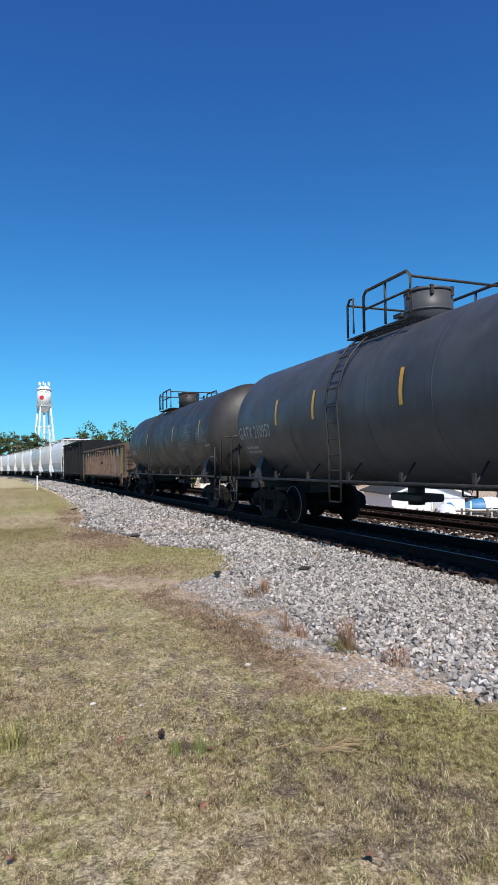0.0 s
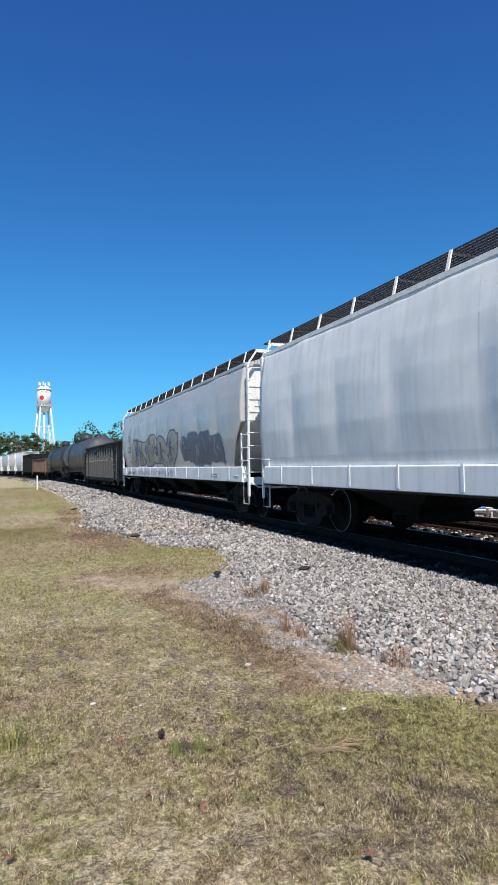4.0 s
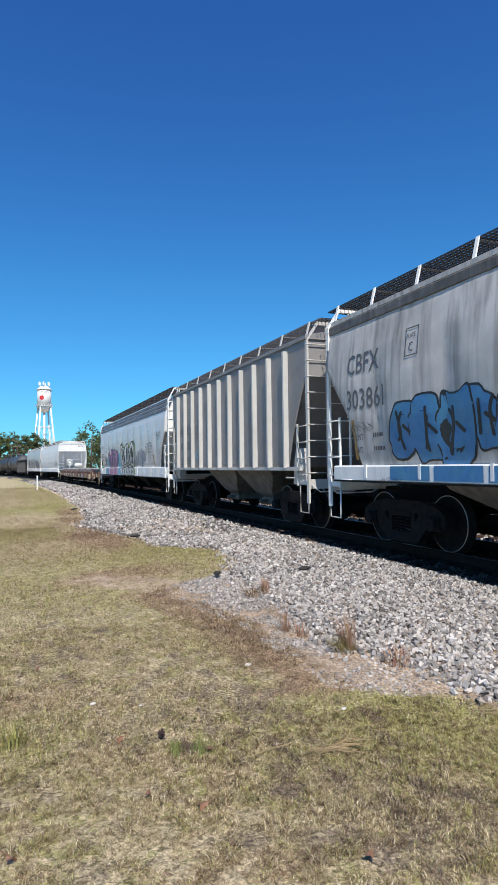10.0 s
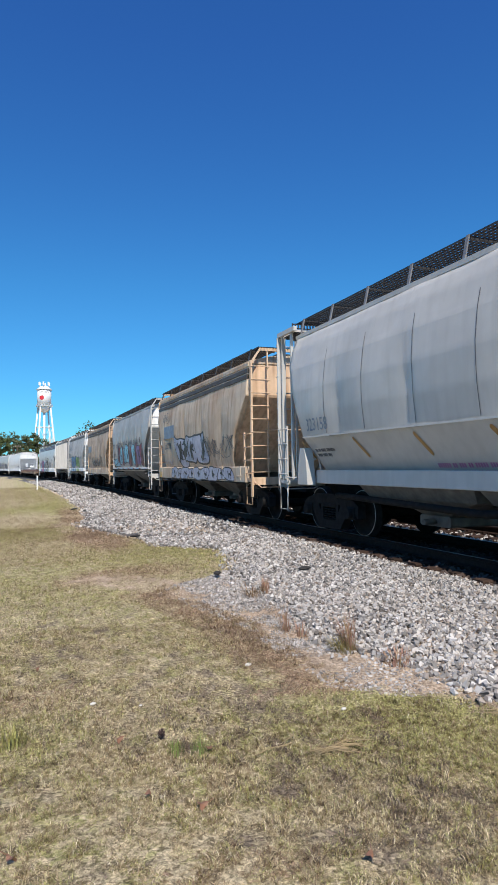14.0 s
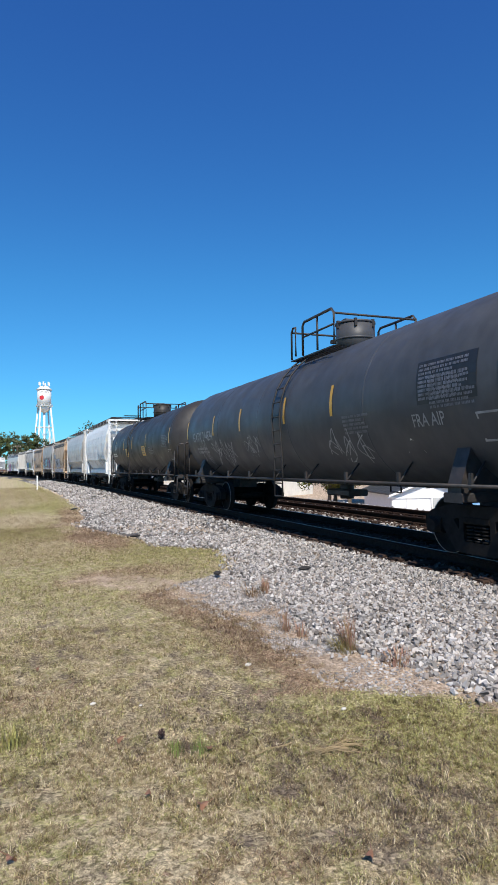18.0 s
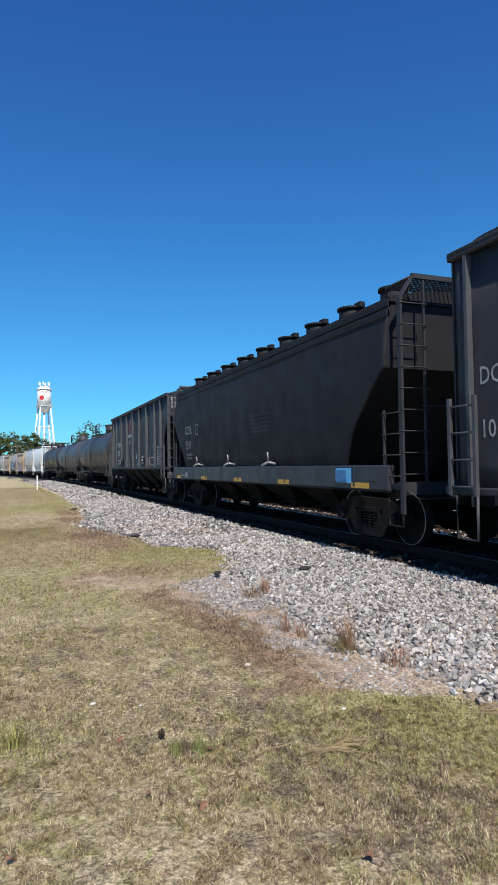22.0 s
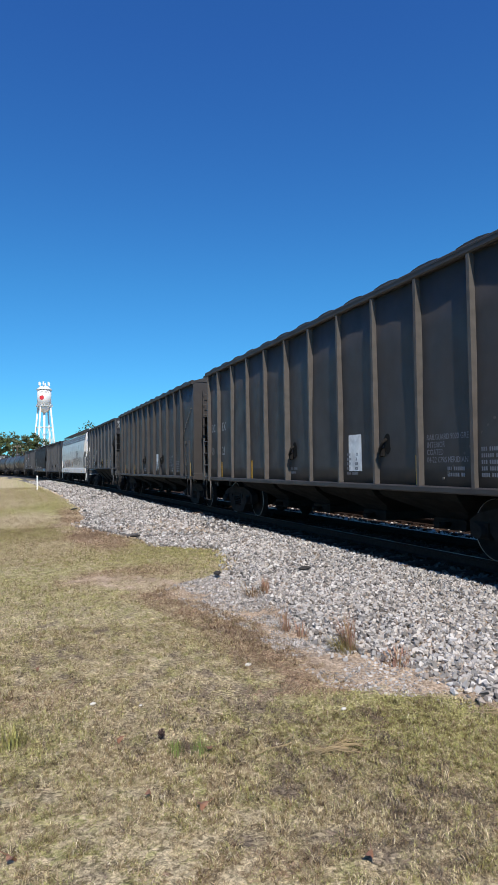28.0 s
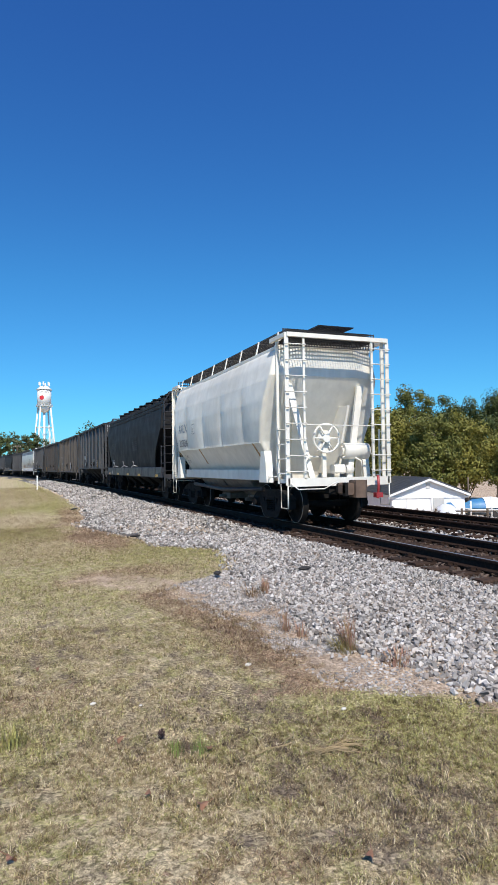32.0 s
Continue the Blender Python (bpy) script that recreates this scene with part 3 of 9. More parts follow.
P_WHITE = paint("white_lettering", (0.75, 0.75, 0.73), stain=(0.35, 0.34, 0.33), stain_scale=5, stain_amount=0.6)
P_PALE = paint("faded_lettering", (0.36, 0.36, 0.36), stain=(0.15, 0.15, 0.15), stain_scale=5, stain_amount=0.6)
P_BLACK = paint("black_lettering", (0.02, 0.02, 0.022))
P_GREYINK = paint("grey_lettering", (0.11, 0.11, 0.12))
P_YELLOW = paint("yellow_reflector", (0.62, 0.33, 0.03), 0.35)
P_OCHRE = paint("ochre_reflector", (0.42, 0.22, 0.06), 0.4)
P_MAUVE = paint("mauve_spray_paint", (0.40, 0.19, 0.36), stain=(0.30, 0.12, 0.30), stain_scale=3.0, stain_amount=0.8)
P_BLUE = paint("blue_spray_paint", (0.05, 0.20, 0.42), stain=(0.08, 0.26, 0.38), stain_scale=3.0, stain_amount=0.8)
P_SKY = paint("sky_blue_spray_paint", (0.18, 0.47, 0.62), stain=(0.32, 0.46, 0.46), stain_scale=3.5, stain_amount=0.8)
P_PINK = paint("pink_spray_paint", (0.50, 0.20, 0.36), stain=(0.34, 0.10, 0.26), stain_scale=3.5, stain_amount=0.8)
P_DULLTAN = paint("dull_tan_spray_paint", (0.34, 0.325, 0.24), stain=(0.42, 0.41, 0.36), stain_scale=1.5, stain_amount=0.7)
P_VIOLET = paint("violet_spray_paint", (0.085, 0.078, 0.20))
P_PURPLE = paint("purple_spray_paint", (0.20, 0.13, 0.30))
P_GREEN = paint("green_spray_paint", (0.20, 0.38, 0.10), stain=(0.12, 0.24, 0.10), stain_scale=3.0, stain_amount=0.8)
P_BLUETAG = paint("blue_tag_paint", (0.12, 0.25, 0.45))
P_RED = paint("red_spray_paint", (0.33, 0.035, 0.04))
P_MAROON = paint("maroon_spray_paint", (0.17, 0.03, 0.045), stain=(0.30, 0.16, 0.19), stain_scale=3.0, stain_amount=0.8)
P_SILVER = paint("silver_spray_paint", (0.42, 0.43, 0.50), stain=(0.28, 0.28, 0.38), stain_scale=3.0, stain_amount=0.8)
P_TAN = paint("tan_spray_paint", (0.52, 0.50, 0.38))
P_LIME = paint("lime_spray_paint", (0.30, 0.36, 0.06))
P_PLATE = paint("blue_grey_panel", (0.20, 0.24, 0.30))


# ---- rolling stock: covered hoppers ----
CURVED = [(1.22, 1.44), (1.6, 1.52), (2.2, 1.575), (2.9, 1.585), (3.4, 1.555), (3.8, 1.50), (4.0, 1.465), (4.16, 1.43)]
ROUND = [(1.02, 0.88), (1.25, 1.01), (1.7, 1.28), (2.0, 1.475), (2.5, 1.53), (3.0, 1.545), (3.5, 1.50), (3.95, 1.40), (4.3, 1.26)]
FLATSIDE = [(1.36, 1.52), (2.0, 1.52), (3.0, 1.52), (4.12, 1.52)]


def skin_of(table):
    def skin(z, y=0.0):
        if z <= table[0][0]:
            return table[0][1]
        for (a, p), (b, q) in zip(table, table[1:]):
            if z <= b:
                return p + (q - p) * (z - a) / (b - a)
        return table[-1][1]
    return skin


PANEL = [1.0, 0.0, 0.0]        # width of a side sheet, where the first begins, how far it bulges


def wave(y, z, seed):
    """Slight dents and oil-canning of thin sheet, bulging between its seams."""
    swell = min(1.0, max(0.0, (z - 1.3) / 0.9)) * min(1.0, max(0.0, (3.6 - z) / 0.9))
    return PANEL[2] * swell * (abs(math.sin(math.pi * (y + PANEL[1]) / PANEL[0])) ** 0.6 - 0.6) + 0.018 * noise.noise(Vector((seed * 9.1, y * 0.8, z * 0.35))) + 0.007 * noise.noise(Vector((seed * 3.7, y * 2.3, z * 0.8)))


NSIDE = 112


def dented(table, zs, l_of, dents, seed):
    """The near side of a shell with its dents, as the mesh has them."""
    plain = skin_of(table)

    def row(z, y):
        l = l_of(z)
        f = (y + l) / (2 * l) * NSIDE
        i = max(0, min(NSIDE - 1, int(math.floor(f))))
        f = max(0.0, min(1.0, f - i))
        w = [dents * wave(-l + 2 * l * k / NSIDE, z, seed) if 0 < k < NSIDE else 0.0 for k in (i, i + 1)]
        return plain(z) + w[0] + (w[1] - w[0]) * f

    def skin(z, y=None):
        if y is None:
            return plain(z)
        z = max(zs[0], min(zs[-1], z))
        for a, b in zip(zs, zs[1:]):
            if z <= b:
                t = (z - a) / (b - a)
                return row(a, y) * (1 - t) + row(b, y) * t
        return row(zs[-1], y)
    return skin


def shell(table, zs, l_of, e_of, dents=1.0, seed=1, nose=0.9):
    """Sheet body: rings at rising heights, half width by table, half length of the sides l_of(z) and of the ends e_of(z)."""
    g = Geo()
    plain = skin_of(table)
    rings = []
    k = 5

    def corner(w, l, e):
        """From the side's edge to the end sheet, between the two."""
        return [(w + (w * nose - w) * i / k, l + (e - l) * i / k) for i in range(1, k)]
    for z in zs:
        w, l, e = plain(z), l_of(z), e_of(z)
        turn = corner(w, l, e)
        ring = []
        for i in range(NSIDE + 1):
            y = -l + 2 * l * i / NSIDE
            ring.append((-w - (dents * wave(y, z, seed) if 0 < i < NSIDE else 0), y, z))
        ring += [(-x, y, z) for x, y in turn] + [(-w * nose, e, z), (w * nose, e, z)] + [(x, y, z) for x, y in turn[::-1]]
        for i in range(NSIDE + 1):
            y = l - 2 * l * i / NSIDE
            ring.append((w + (dents * wave(y, z, seed + 5) if 0 < i < NSIDE else 0), y, z))
        ring += [(x, -y, z) for x, y in turn] + [(w * nose, -e, z), (-w * nose, -e, z)] + [(-x, -y, z) for x, y in turn[::-1]]
        rings.append(ring)
    n = len(rings[0])
    flat = {NSIDE + k, n - k - 1}
    for r in rings:
        g.v += r
    for j in range(len(rings) - 1):
        for i in range(n):
            a, b = j * n + i, j * n + (i + 1) % n
            g.f.append((a, b, b + n, a + n))
            g.s.append(i not in flat)
    g.f += [tuple(range(n))[::-1], tuple(range((len(rings) - 1) * n, len(rings) * n))]
    g.s += [False, False]
    return g


# bay steel darkened for the shade beneath the car, with grime stains over it
M_SHADED_BAY = shader("shaded_grimy_bay_steel", (0.15, 0.14, 0.125), 0.75, grain=6, spread=0.3, stain=(0.06, 0.05, 0.045), stain_scale=1.6, stain_amount=0.6, streak=(0.07, 0.05, 0.04), streak_amount=0.4)


# dark: material with the underside shade in its colour, for bays and gates
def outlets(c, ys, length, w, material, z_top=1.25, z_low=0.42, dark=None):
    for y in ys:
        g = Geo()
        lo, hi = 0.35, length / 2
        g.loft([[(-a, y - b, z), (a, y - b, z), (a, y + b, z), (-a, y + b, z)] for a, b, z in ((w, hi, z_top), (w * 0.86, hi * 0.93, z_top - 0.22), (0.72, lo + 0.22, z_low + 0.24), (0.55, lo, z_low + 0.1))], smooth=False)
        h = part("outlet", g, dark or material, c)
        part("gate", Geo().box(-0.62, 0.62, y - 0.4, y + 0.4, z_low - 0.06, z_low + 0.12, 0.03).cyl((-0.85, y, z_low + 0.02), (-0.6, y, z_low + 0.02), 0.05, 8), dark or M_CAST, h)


def sill(c, half, material=None):
    part("centre_sill", Geo().box(-0.28, 0.28, -half, half, 0.72, 1.06, 0.02), material or M_CAST, c)


def brake_gear(c, half, material, y_end=-1):
    """Hand brake wheel with its housing and the air reservoir on the car's trailing end."""
    y = y_end * (half - 0.30)
    g = Geo()
    n = 20
    g.tube([(0.34 * math.cos(2 * math.pi * i / n) - 0.25, y - 0.06, 2.05 + 0.34 * math.sin(2 * math.pi * i / n)) for i in range(n)], 0.028, 6, True)
    for i in range(6):
        a = 2 * math.pi * i / 6
        g.tube([(-0.25, y - 0.05, 2.05), (-0.25 + 0.33 * math.cos(a), y - 0.06, 2.05 + 0.33 * math.sin(a))], 0.022, 5)
    g.cyl((-0.25, y - 0.09, 2.05), (-0.25, y + 0.05, 2.05), 0.1, 12)
    w = part("brake_wheel", g, material, c)
    part("brake_housing", Geo().box(-0.42, -0.08, y + 0.02, y + 0.2, 1.75, 2.25, 0.04).box(-0.3, -0.2, y + 0.05, y + 0.12, 1.12, 1.8), material, w)
    part("air_reservoir", Geo().cyl((0.35, y + 0.25, 1.75), (1.05, y + 0.25, 1.75), 0.2, 16).cyl((0.3, y + 0.25, 1.75), (0.35, y + 0.25, 1.75), 0.12, 16), material, c)
    part("brake_valve", Geo().box(0.05, 0.35, y + 0.1, y + 0.35, 1.2, 1.42, 0.04).cyl((0.4, y + 0.2, 1.3), (0.6, y + 0.2, 1.3), 0.1, 10), material, c)


def end_frame(c, full, wf, top, material, style, tail=0.0, lift=0.34, low=False):
    """Corner stiles, ladders, grab irons, step and platform on both ends."""
    for e in (1, -1):
        half = full - (tail if e < 0 else 0.0)
        y = e * (half - 0.05)
        yi = e * (half - 0.50)
        for s in (-1, 1):
            if style == 'open':
                g = Geo().box(s * wf - 0.05, s * wf + 0.05, y - 0.02, y + 0.02, 0.95, top + 0.2, 0.008).box(s * (wf - 0.44) - 0.025, s * (wf - 0.44) + 0.025, y - 0.02, y + 0.02, 1.1, top + 0.2)
                for i in range(9):
                    z = 1.3 + (top - 1.25) * i / 8
                    g.tube([(s * (wf + 0.04), y - e * 0.02, z), (s * (wf + 0.04), y + e * 0.07, z - 0.03), (s * (wf - 0.48), y + e * 0.07, z - 0.03), (s * (wf - 0.48), y - e * 0.02, z)], 0.014, 5)
                part("end_ladder", g, material, c)
                part("corner_post", Geo().box(s * (wf - 0.06) - 0.05, s * (wf - 0.06) + 0.05, y - e * 0.12 - 0.03, y - e * 0.12 + 0.03, 1.1, top + 0.25, 0.01), material, c)
                part("rear_post", Geo().box(s * (wf - 0.04) - 0.035, s * (wf - 0.04) + 0.035, y - e * 0.62 - 0.03, y - e * 0.62 + 0.03, 1.1, top + 0.2, 0.01), material, c)
            elif not (low and e > 0):
                zt = top + lift - 0.02
                g = flat_bar(Geo(), [(s * wf, y, 0.62), (s * wf, y, top - 0.06), (s * (wf - 0.26), y, zt)], 0.022, 0.045)
                part("corner_stile", g, material, c)
                g = Geo().box(s * (wf - 0.46) - 0.016, s * (wf - 0.46) + 0.016, y - 0.02, y + 0.02, 1.1, zt)
                n = round((top - 1.3) / 0.37)
                for i in range(n + 1):
                    z = 1.25 + (top - 1.4) * i / n
                    g.tube([(s * (wf + 0.02), y - e * 0.06, z), (s * (wf + 0.02), y + e * 0.05, z), (s * (wf - 0.5), y + e * 0.05, z), (s * (wf - 0.5), y - e * 0.02, z)], 0.012, 5)
                part("end_ladder", g, material, c)
            g = Geo().box(s * (wf + 0.03) - 0.02, s * (wf + 0.03) + 0.02, yi - 0.018, yi + 0.018, 0.98, 2.3)
            for i in range(4):
                z = 1.22 + 0.34 * i
                g.tube([(s * (wf + 0.04), y + e * 0.03, z), (s * (wf + 0.05), yi - e * 0.05, z)], 0.012, 5)
            if low and e > 0:
                g.box(s * wf - 0.02, s * wf + 0.02, y - 0.02, y + 0.02, 0.98, 2.35)
            part("side_ladder", g, material, c)
            g = Geo().tube([(s * wf, y, 0.98), (s * wf, y, 0.42), (s * wf, yi + e * 0.06, 0.42), (s * wf, yi + e * 0.06, 0.98)], 0.018, 6)
            part("step", g, material, c)
            part("grab_iron", Geo().tube([(s * (wf + 0.02), yi - e * 0.1, 1.16), (s * (wf + 0.08), yi - e * 0.12, 1.14), (s * (wf + 0.08), yi - e * 0.5, 1.14), (s * (wf + 0.02), yi - e * 0.52, 1.16)], 0.013, 5), material, c)
        g = Geo().box(-wf, wf, min(y, yi), max(y, yi), 1.0, 1.09)
        g.box(-wf, wf, y - 0.02, y + 0.02, 0.92, 1.12)
        part("end_platform", g, material, c)
        part("cut_lever", Geo().tube([(-wf + 0.05, y + e * 0.05, 1.0), (-wf + 0.2, y + e * 0.12, 0.86), (-0.5, y + e * 0.12, 0.86), (-0.15, y + e * 0.14, 1.02)], 0.014, 5), material, c)
        part("air_hose", Geo().tube([(0.35, y + e * 0.1, 0.9), (0.36, y + e * 0.3, 0.7), (0.3, y + e * 0.42, 0.45), (0.22, y + e * 0.5, 0.4)], 0.028, 6), M_CAST, c)
        part("grab_rail", Geo().tube([(-wf + 0.4, y, 2.35), (wf - 0.4, y, 2.35)], 0.014, 6), material, c)
        if style == 'open':
            for s in (-1, 1):
                g = Geo().loft([[(s * 0.5 - 0.07, y - e * 0.5, 1.05), (s * 0.5 + 0.07, y - e * 0.5, 1.05), (s * 0.5 + 0.07, y - e * 0.42, 1.05), (s * 0.5 - 0.07, y - e * 0.42, 1.05)],
                                [(s * 1.0 - 0.09, y - e * 0.74, 3.4), (s * 1.0 + 0.09, y - e * 0.74, 3.4), (s * 1.0 + 0.09, y - e * 0.66, 3.4), (s * 1.0 - 0.09, y - e * 0.66, 3.4)]], smooth=False)
                part("end_brace", g, material, c)
            g = Geo().box(-wf, wf, y - 0.05, y + 0.05, top + 0.2, top + 0.3).box(-wf, wf, y - e * 0.7 - 0.03, y - e * 0.7 + 0.03, top + 0.2, top + 0.26)
            for s in (-1, 1):
                g.box(s * wf - 0.04, s * wf + 0.04, min(y, y - e * 0.9), max(y, y - e * 0.9), top + 0.2, top + 0.3)
            part("top_frame", g, material, c)
            part("end_grating", grating(Geo(), -wf + 0.08, wf - 0.4, *sorted((y - e * 0.03, y - e * 0.78)), top + 0.2, 0.07), M_GRATE, c)
            part("step_grating", grating(Geo(), -0.5, 0.5, *sorted((y, y - e * 0.3)), 1.02, 0.05), M_GRATE, c)
            part("cross_beam", Geo().box(-wf + 0.3, wf - 0.3, y - e * 0.68 - 0.03, y - e * 0.68 + 0.03, top - 0.28, top - 0.16), material, c)
            for s in (-1, 1):
                g = Geo().loft([[(s * 0.42 - 0.03, y - e * 1.9, 1.2), (s * 0.42 + 0.03, y - e * 1.9, 1.2), (s * 0.42 + 0.03, y - e * 0.95, 1.2), (s * 0.42 - 0.03, y - e * 0.95, 1.2)],
                                [(s * 0.62 - 0.03, y - e * 1.12, 2.9), (s * 0.62 + 0.03, y - e * 1.12, 2.9), (s * 0.62 + 0.03, y - e * 0.6, 2.9), (s * 0.62 - 0.03, y - e * 0.6, 2.9)]], smooth=False)
                part("slope_gusset", g, material, c)
                part("bay_pipe", Geo().tube([(s * 0.8, y - e * 0.3, 1.1), (s * 0.78, y - e * 0.32, 1.5), (s * 0.6, y - e * 0.4, 1.62), (s * 0.3, y - e * 0.4, 1.6)], 0.025, 6), material, c)
        elif not (low and e > 0):
            zt = top + lift - 0.02
            part("top_bar", Geo().box(-wf + 0.24, wf - 0.24, y - 0.03, y + 0.03, zt - 0.05, zt + 0.03), material, c)


def flat_bar(g, pts, wx, wy):
    """A bar of rectangular section along points that bend across the car."""
    return g.loft([[(x - wx, y - wy, z), (x + wx, y - wy, z), (x + wx, y + wy, z), (x - wx, y + wy, z)] for x, y, z in pts], smooth=False)


def walkways(c, lr, roof_z, edge, material, support, lift=0.34, wide=0.66, inset=0.02):
    """Roof walkways along both edges, on raised leaning supports, and the hatch trough between them."""
    for s in (-1, 1):
        x0, x1 = sorted((s * (edge - inset - 0.06), s * (edge - inset - 0.06 - wide)))
        part("walkway", grating(Geo(), x0, x1, -lr, lr, roof_z + lift), material, c)
        n = max(5, round(2 * lr / 1.35))
        for i in range(n + 1):
            y = -lr + 0.05 + (2 * lr - 0.1) * i / n
            g = flat_bar(Geo(), [(s * (edge + 0.03), y, roof_z - 0.05), (s * (edge - 0.07), y, roof_z + lift + 0.005)], 0.012, 0.03)
            part("walkway_support", g, support, c)
            part("walkway_bracket", Geo().box(x0, x1, y - 0.025, y + 0.025, roof_z + lift - 0.055, roof_z + lift - 0.034), material, c)
    for e in (-1, 1):
        y0, y1 = sorted((e * lr, e * (lr + 0.42)))
        part("end_walkway", grating(Geo(), -edge + 0.1, edge - 0.1, y0, y1, roof_z + lift), material, c)
        if lift == 0.38:
            part("crossover", grating(Geo(), -0.35, 0.6, y0 - 0.1, y1 + 0.05, roof_z + lift + 0.12), material, c)
            g = Geo()
            for i in range(34):
                x = -1.25 + 2.5 * i / 33
                g.box(x - 0.012, x + 0.012, e * (lr + 0.40) - 0.01, e * (lr + 0.40) + 0.01, roof_z - 0.02, roof_z + lift)
            for i in range(5):
                z = roof_z - 0.02 + lift * i / 4
                g.box(-1.25, 1.25, e * (lr + 0.40) - 0.008, e * (lr + 0.40) + 0.008, z - 0.012, z + 0.012)
            part("end_screen", g, material, c)
    part("hatch_trough", Geo().box(-0.42, 0.42, -lr + 0.5, lr - 0.5, roof_z + 0.05, roof_z + 0.36, 0.04), support, c)


def roof(c, table, l, material, crown=0.22):
    z, w = table[-1]
    prof = [(-w - 0.03, z - 0.06), (-w - 0.03, z + 0.02), (-w * 0.6, z + crown * 0.7), (0, z + crown), (w * 0.6, z + crown * 0.7), (w + 0.03, z + 0.02), (w + 0.03, z - 0.06)]
    part("roof", Geo().prism(prof, -l, l, 'y'), material, c)


def hopper(front, rear, label, body, frame=None, seed=1, table=CURVED, bays=3, sills=True, mould=0, posts=0, style='plain', wf=1.5,
           cut=(3.15, 2.2, 1.1), walk_mat=None, brake=False, seams=8, sill_mat=None, roof_mat=None, side_shade=None, lean=0.4, waist=None, boards=True, board_post=None, nose=0.93, nose_out=0.0, pocket=0.9, lift=0.34, sill_low=0.97, bulge=0.075, back=0.0, end_mat=None, eave=None, low=False):
    """A covered hopper. cut: heights where the end sheets begin to slope and stand again, and how far they run in."""
    c = car("covered_hopper", label, "hopper car", front, rear)
    frame = frame or body
    half = (front - rear) / 2 - 0.42
    hb = half - lean - back / 2
    tail = 0.75 * back
    top = table[-1][0]
    za, zb, run = cut

    def l_of(z):
        if z >= za:
            return hb
        if z >= zb:
            return hb - run * 0.75 * ((za - z) / (za - zb)) ** 0.9
        return hb - run * (0.75 + 0.25 * (zb - z) / (zb - table[0][0]))
    def e_of(z):
        if z >= za:
            return hb + nose_out
        return hb + nose_out - (run + pocket) * min(1.0, (za - z) / (za - 1.2))
    zs = sorted(set([t[0] for t in table] + [za, za - 0.02, zb] + [round(table[0][0] + 0.13 * i, 3) for i in range(1, int((top - table[0][0]) / 0.13))]))
    dents = 1.0 if posts == 0 else 0.3
    PANEL[:] = [2 * hb / max(1, seams), hb, 0.0 if posts else bulge]
    skin_here = dented(table, zs, l_of, dents, seed)

    def skin(z, y=None):
        return skin_here(z, None if y is None else y - back / 2)
    part("body", shell(table, zs, l_of, e_of, dents, seed, nose), body, c)
    roof(c, table, hb + 0.04, roof_mat or body)
    # upright seams of the side sheets
    if seams and not posts:
        for s in (-1, 1):
            for i in range(1, seams):
                y = -hb + 2 * hb * i / seams
                if abs(y) > hb - 1.0:
                    continue
                g = Geo()
                for a, b in zip(zs, zs[1:]):
                    g.add([(s * (skin_here(z, y) + 0.003), y + d, z) for z, d in ((a, -0.012), (a, 0.012), (b, 0.012), (b, -0.012))], [(0, 1, 2, 3)])
                part("seam", g, side_shade or body, c)
    if posts:
        for s in (-1, 1):
            for i in range(posts):
                y = -hb + 0.96 + (2 * hb - 1.92) * i / (posts - 1)
                g = Geo().prism([(s * 1.515, y - 0.06), (s * 1.54, y - 0.045), (s * 1.63, y - 0.036), (s * 1.63, y + 0.036), (s * 1.54, y + 0.045), (s * 1.515, y + 0.06)], table[0][0], top - 0.16, 'z')
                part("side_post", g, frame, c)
    for k in range(mould):
        for s in (-1, 1):
            z = top - 0.07 - 0.165 * k
            w = skin(z) + 0.006 - 0.004 * k
            part("moulding", Geo().box(s * w - 0.03, s * w + 0.03, -hb, hb, z - 0.075, z + 0.06, 0.02), M_EAVE if body in (M_SILVER, M_PALESILVER) else body if k == 0 or body is M_SOOT else M_BROWN, c)
    if eave:
        for s in (-1, 1):
            z = top - 0.12
            w = skin(z) + 0.012
            part("eave_band", Geo().box(s * w - 0.03, s * w + 0.03, -hb, hb, z - 0.13, z + 0.04, 0.02), eave, c)
    if waist:
        for s in (-1, 1):
            part("waist_seam", Geo().box(s * (skin(waist) + 0.012) - 0.02, s * (skin(waist) + 0.012) + 0.02, -l_of(waist) + 0.02, l_of(waist) - 0.02, waist - 0.015, waist + 0.015), frame, c)
    if sills:
        for s in (-1, 1):
            x0, x1 = sorted((s * 1.44, s * 1.58))
            part("side_sill", Geo().box(x0, x1, -half + 0.35 + tail, half - 0.35, sill_low, 1.40, 0.025), sill_mat or frame, c)
            for i in range(int(half / 0.75)):
                part("sill_tab", Geo().box(*sorted((s * 1.575, s * 1.592)), -half + 1.4 + 1.5 * i - 0.03, -half + 1.4 + 1.5 * i + 0.03, sill_low + 0.06, 1.41), sill_mat or frame, c)
            part("sill_lip", Geo().box(x0 - 0.01, x1 + 0.01, -half + 0.35 + tail, half - 0.35, sill_low - 0.015, sill_low + 0.015), M_CAST, c)
    else:
        for s in (-1, 1):
            for y in (-hb + 0.55, hb - 0.55):
                g = Geo().prism([(y - 0.24, 1.0), (y + 0.24, 1.0), (y + 0.18, 1.5), (y + 0.10, 1.78), (y - 0.10, 1.78), (y - 0.18, 1.5)], s * 1.28, s * 1.47, 'x')
                part("bolster_plate", g, frame, c)
            if not posts:
                part("side_sill", Geo().box(s * 1.22 - 0.03, s * 1.22 + 0.03, -hb + 0.78, hb - 0.78, 1.03, 1.31, 0.012), body, c)
    span = 2 * (half - 3.0)
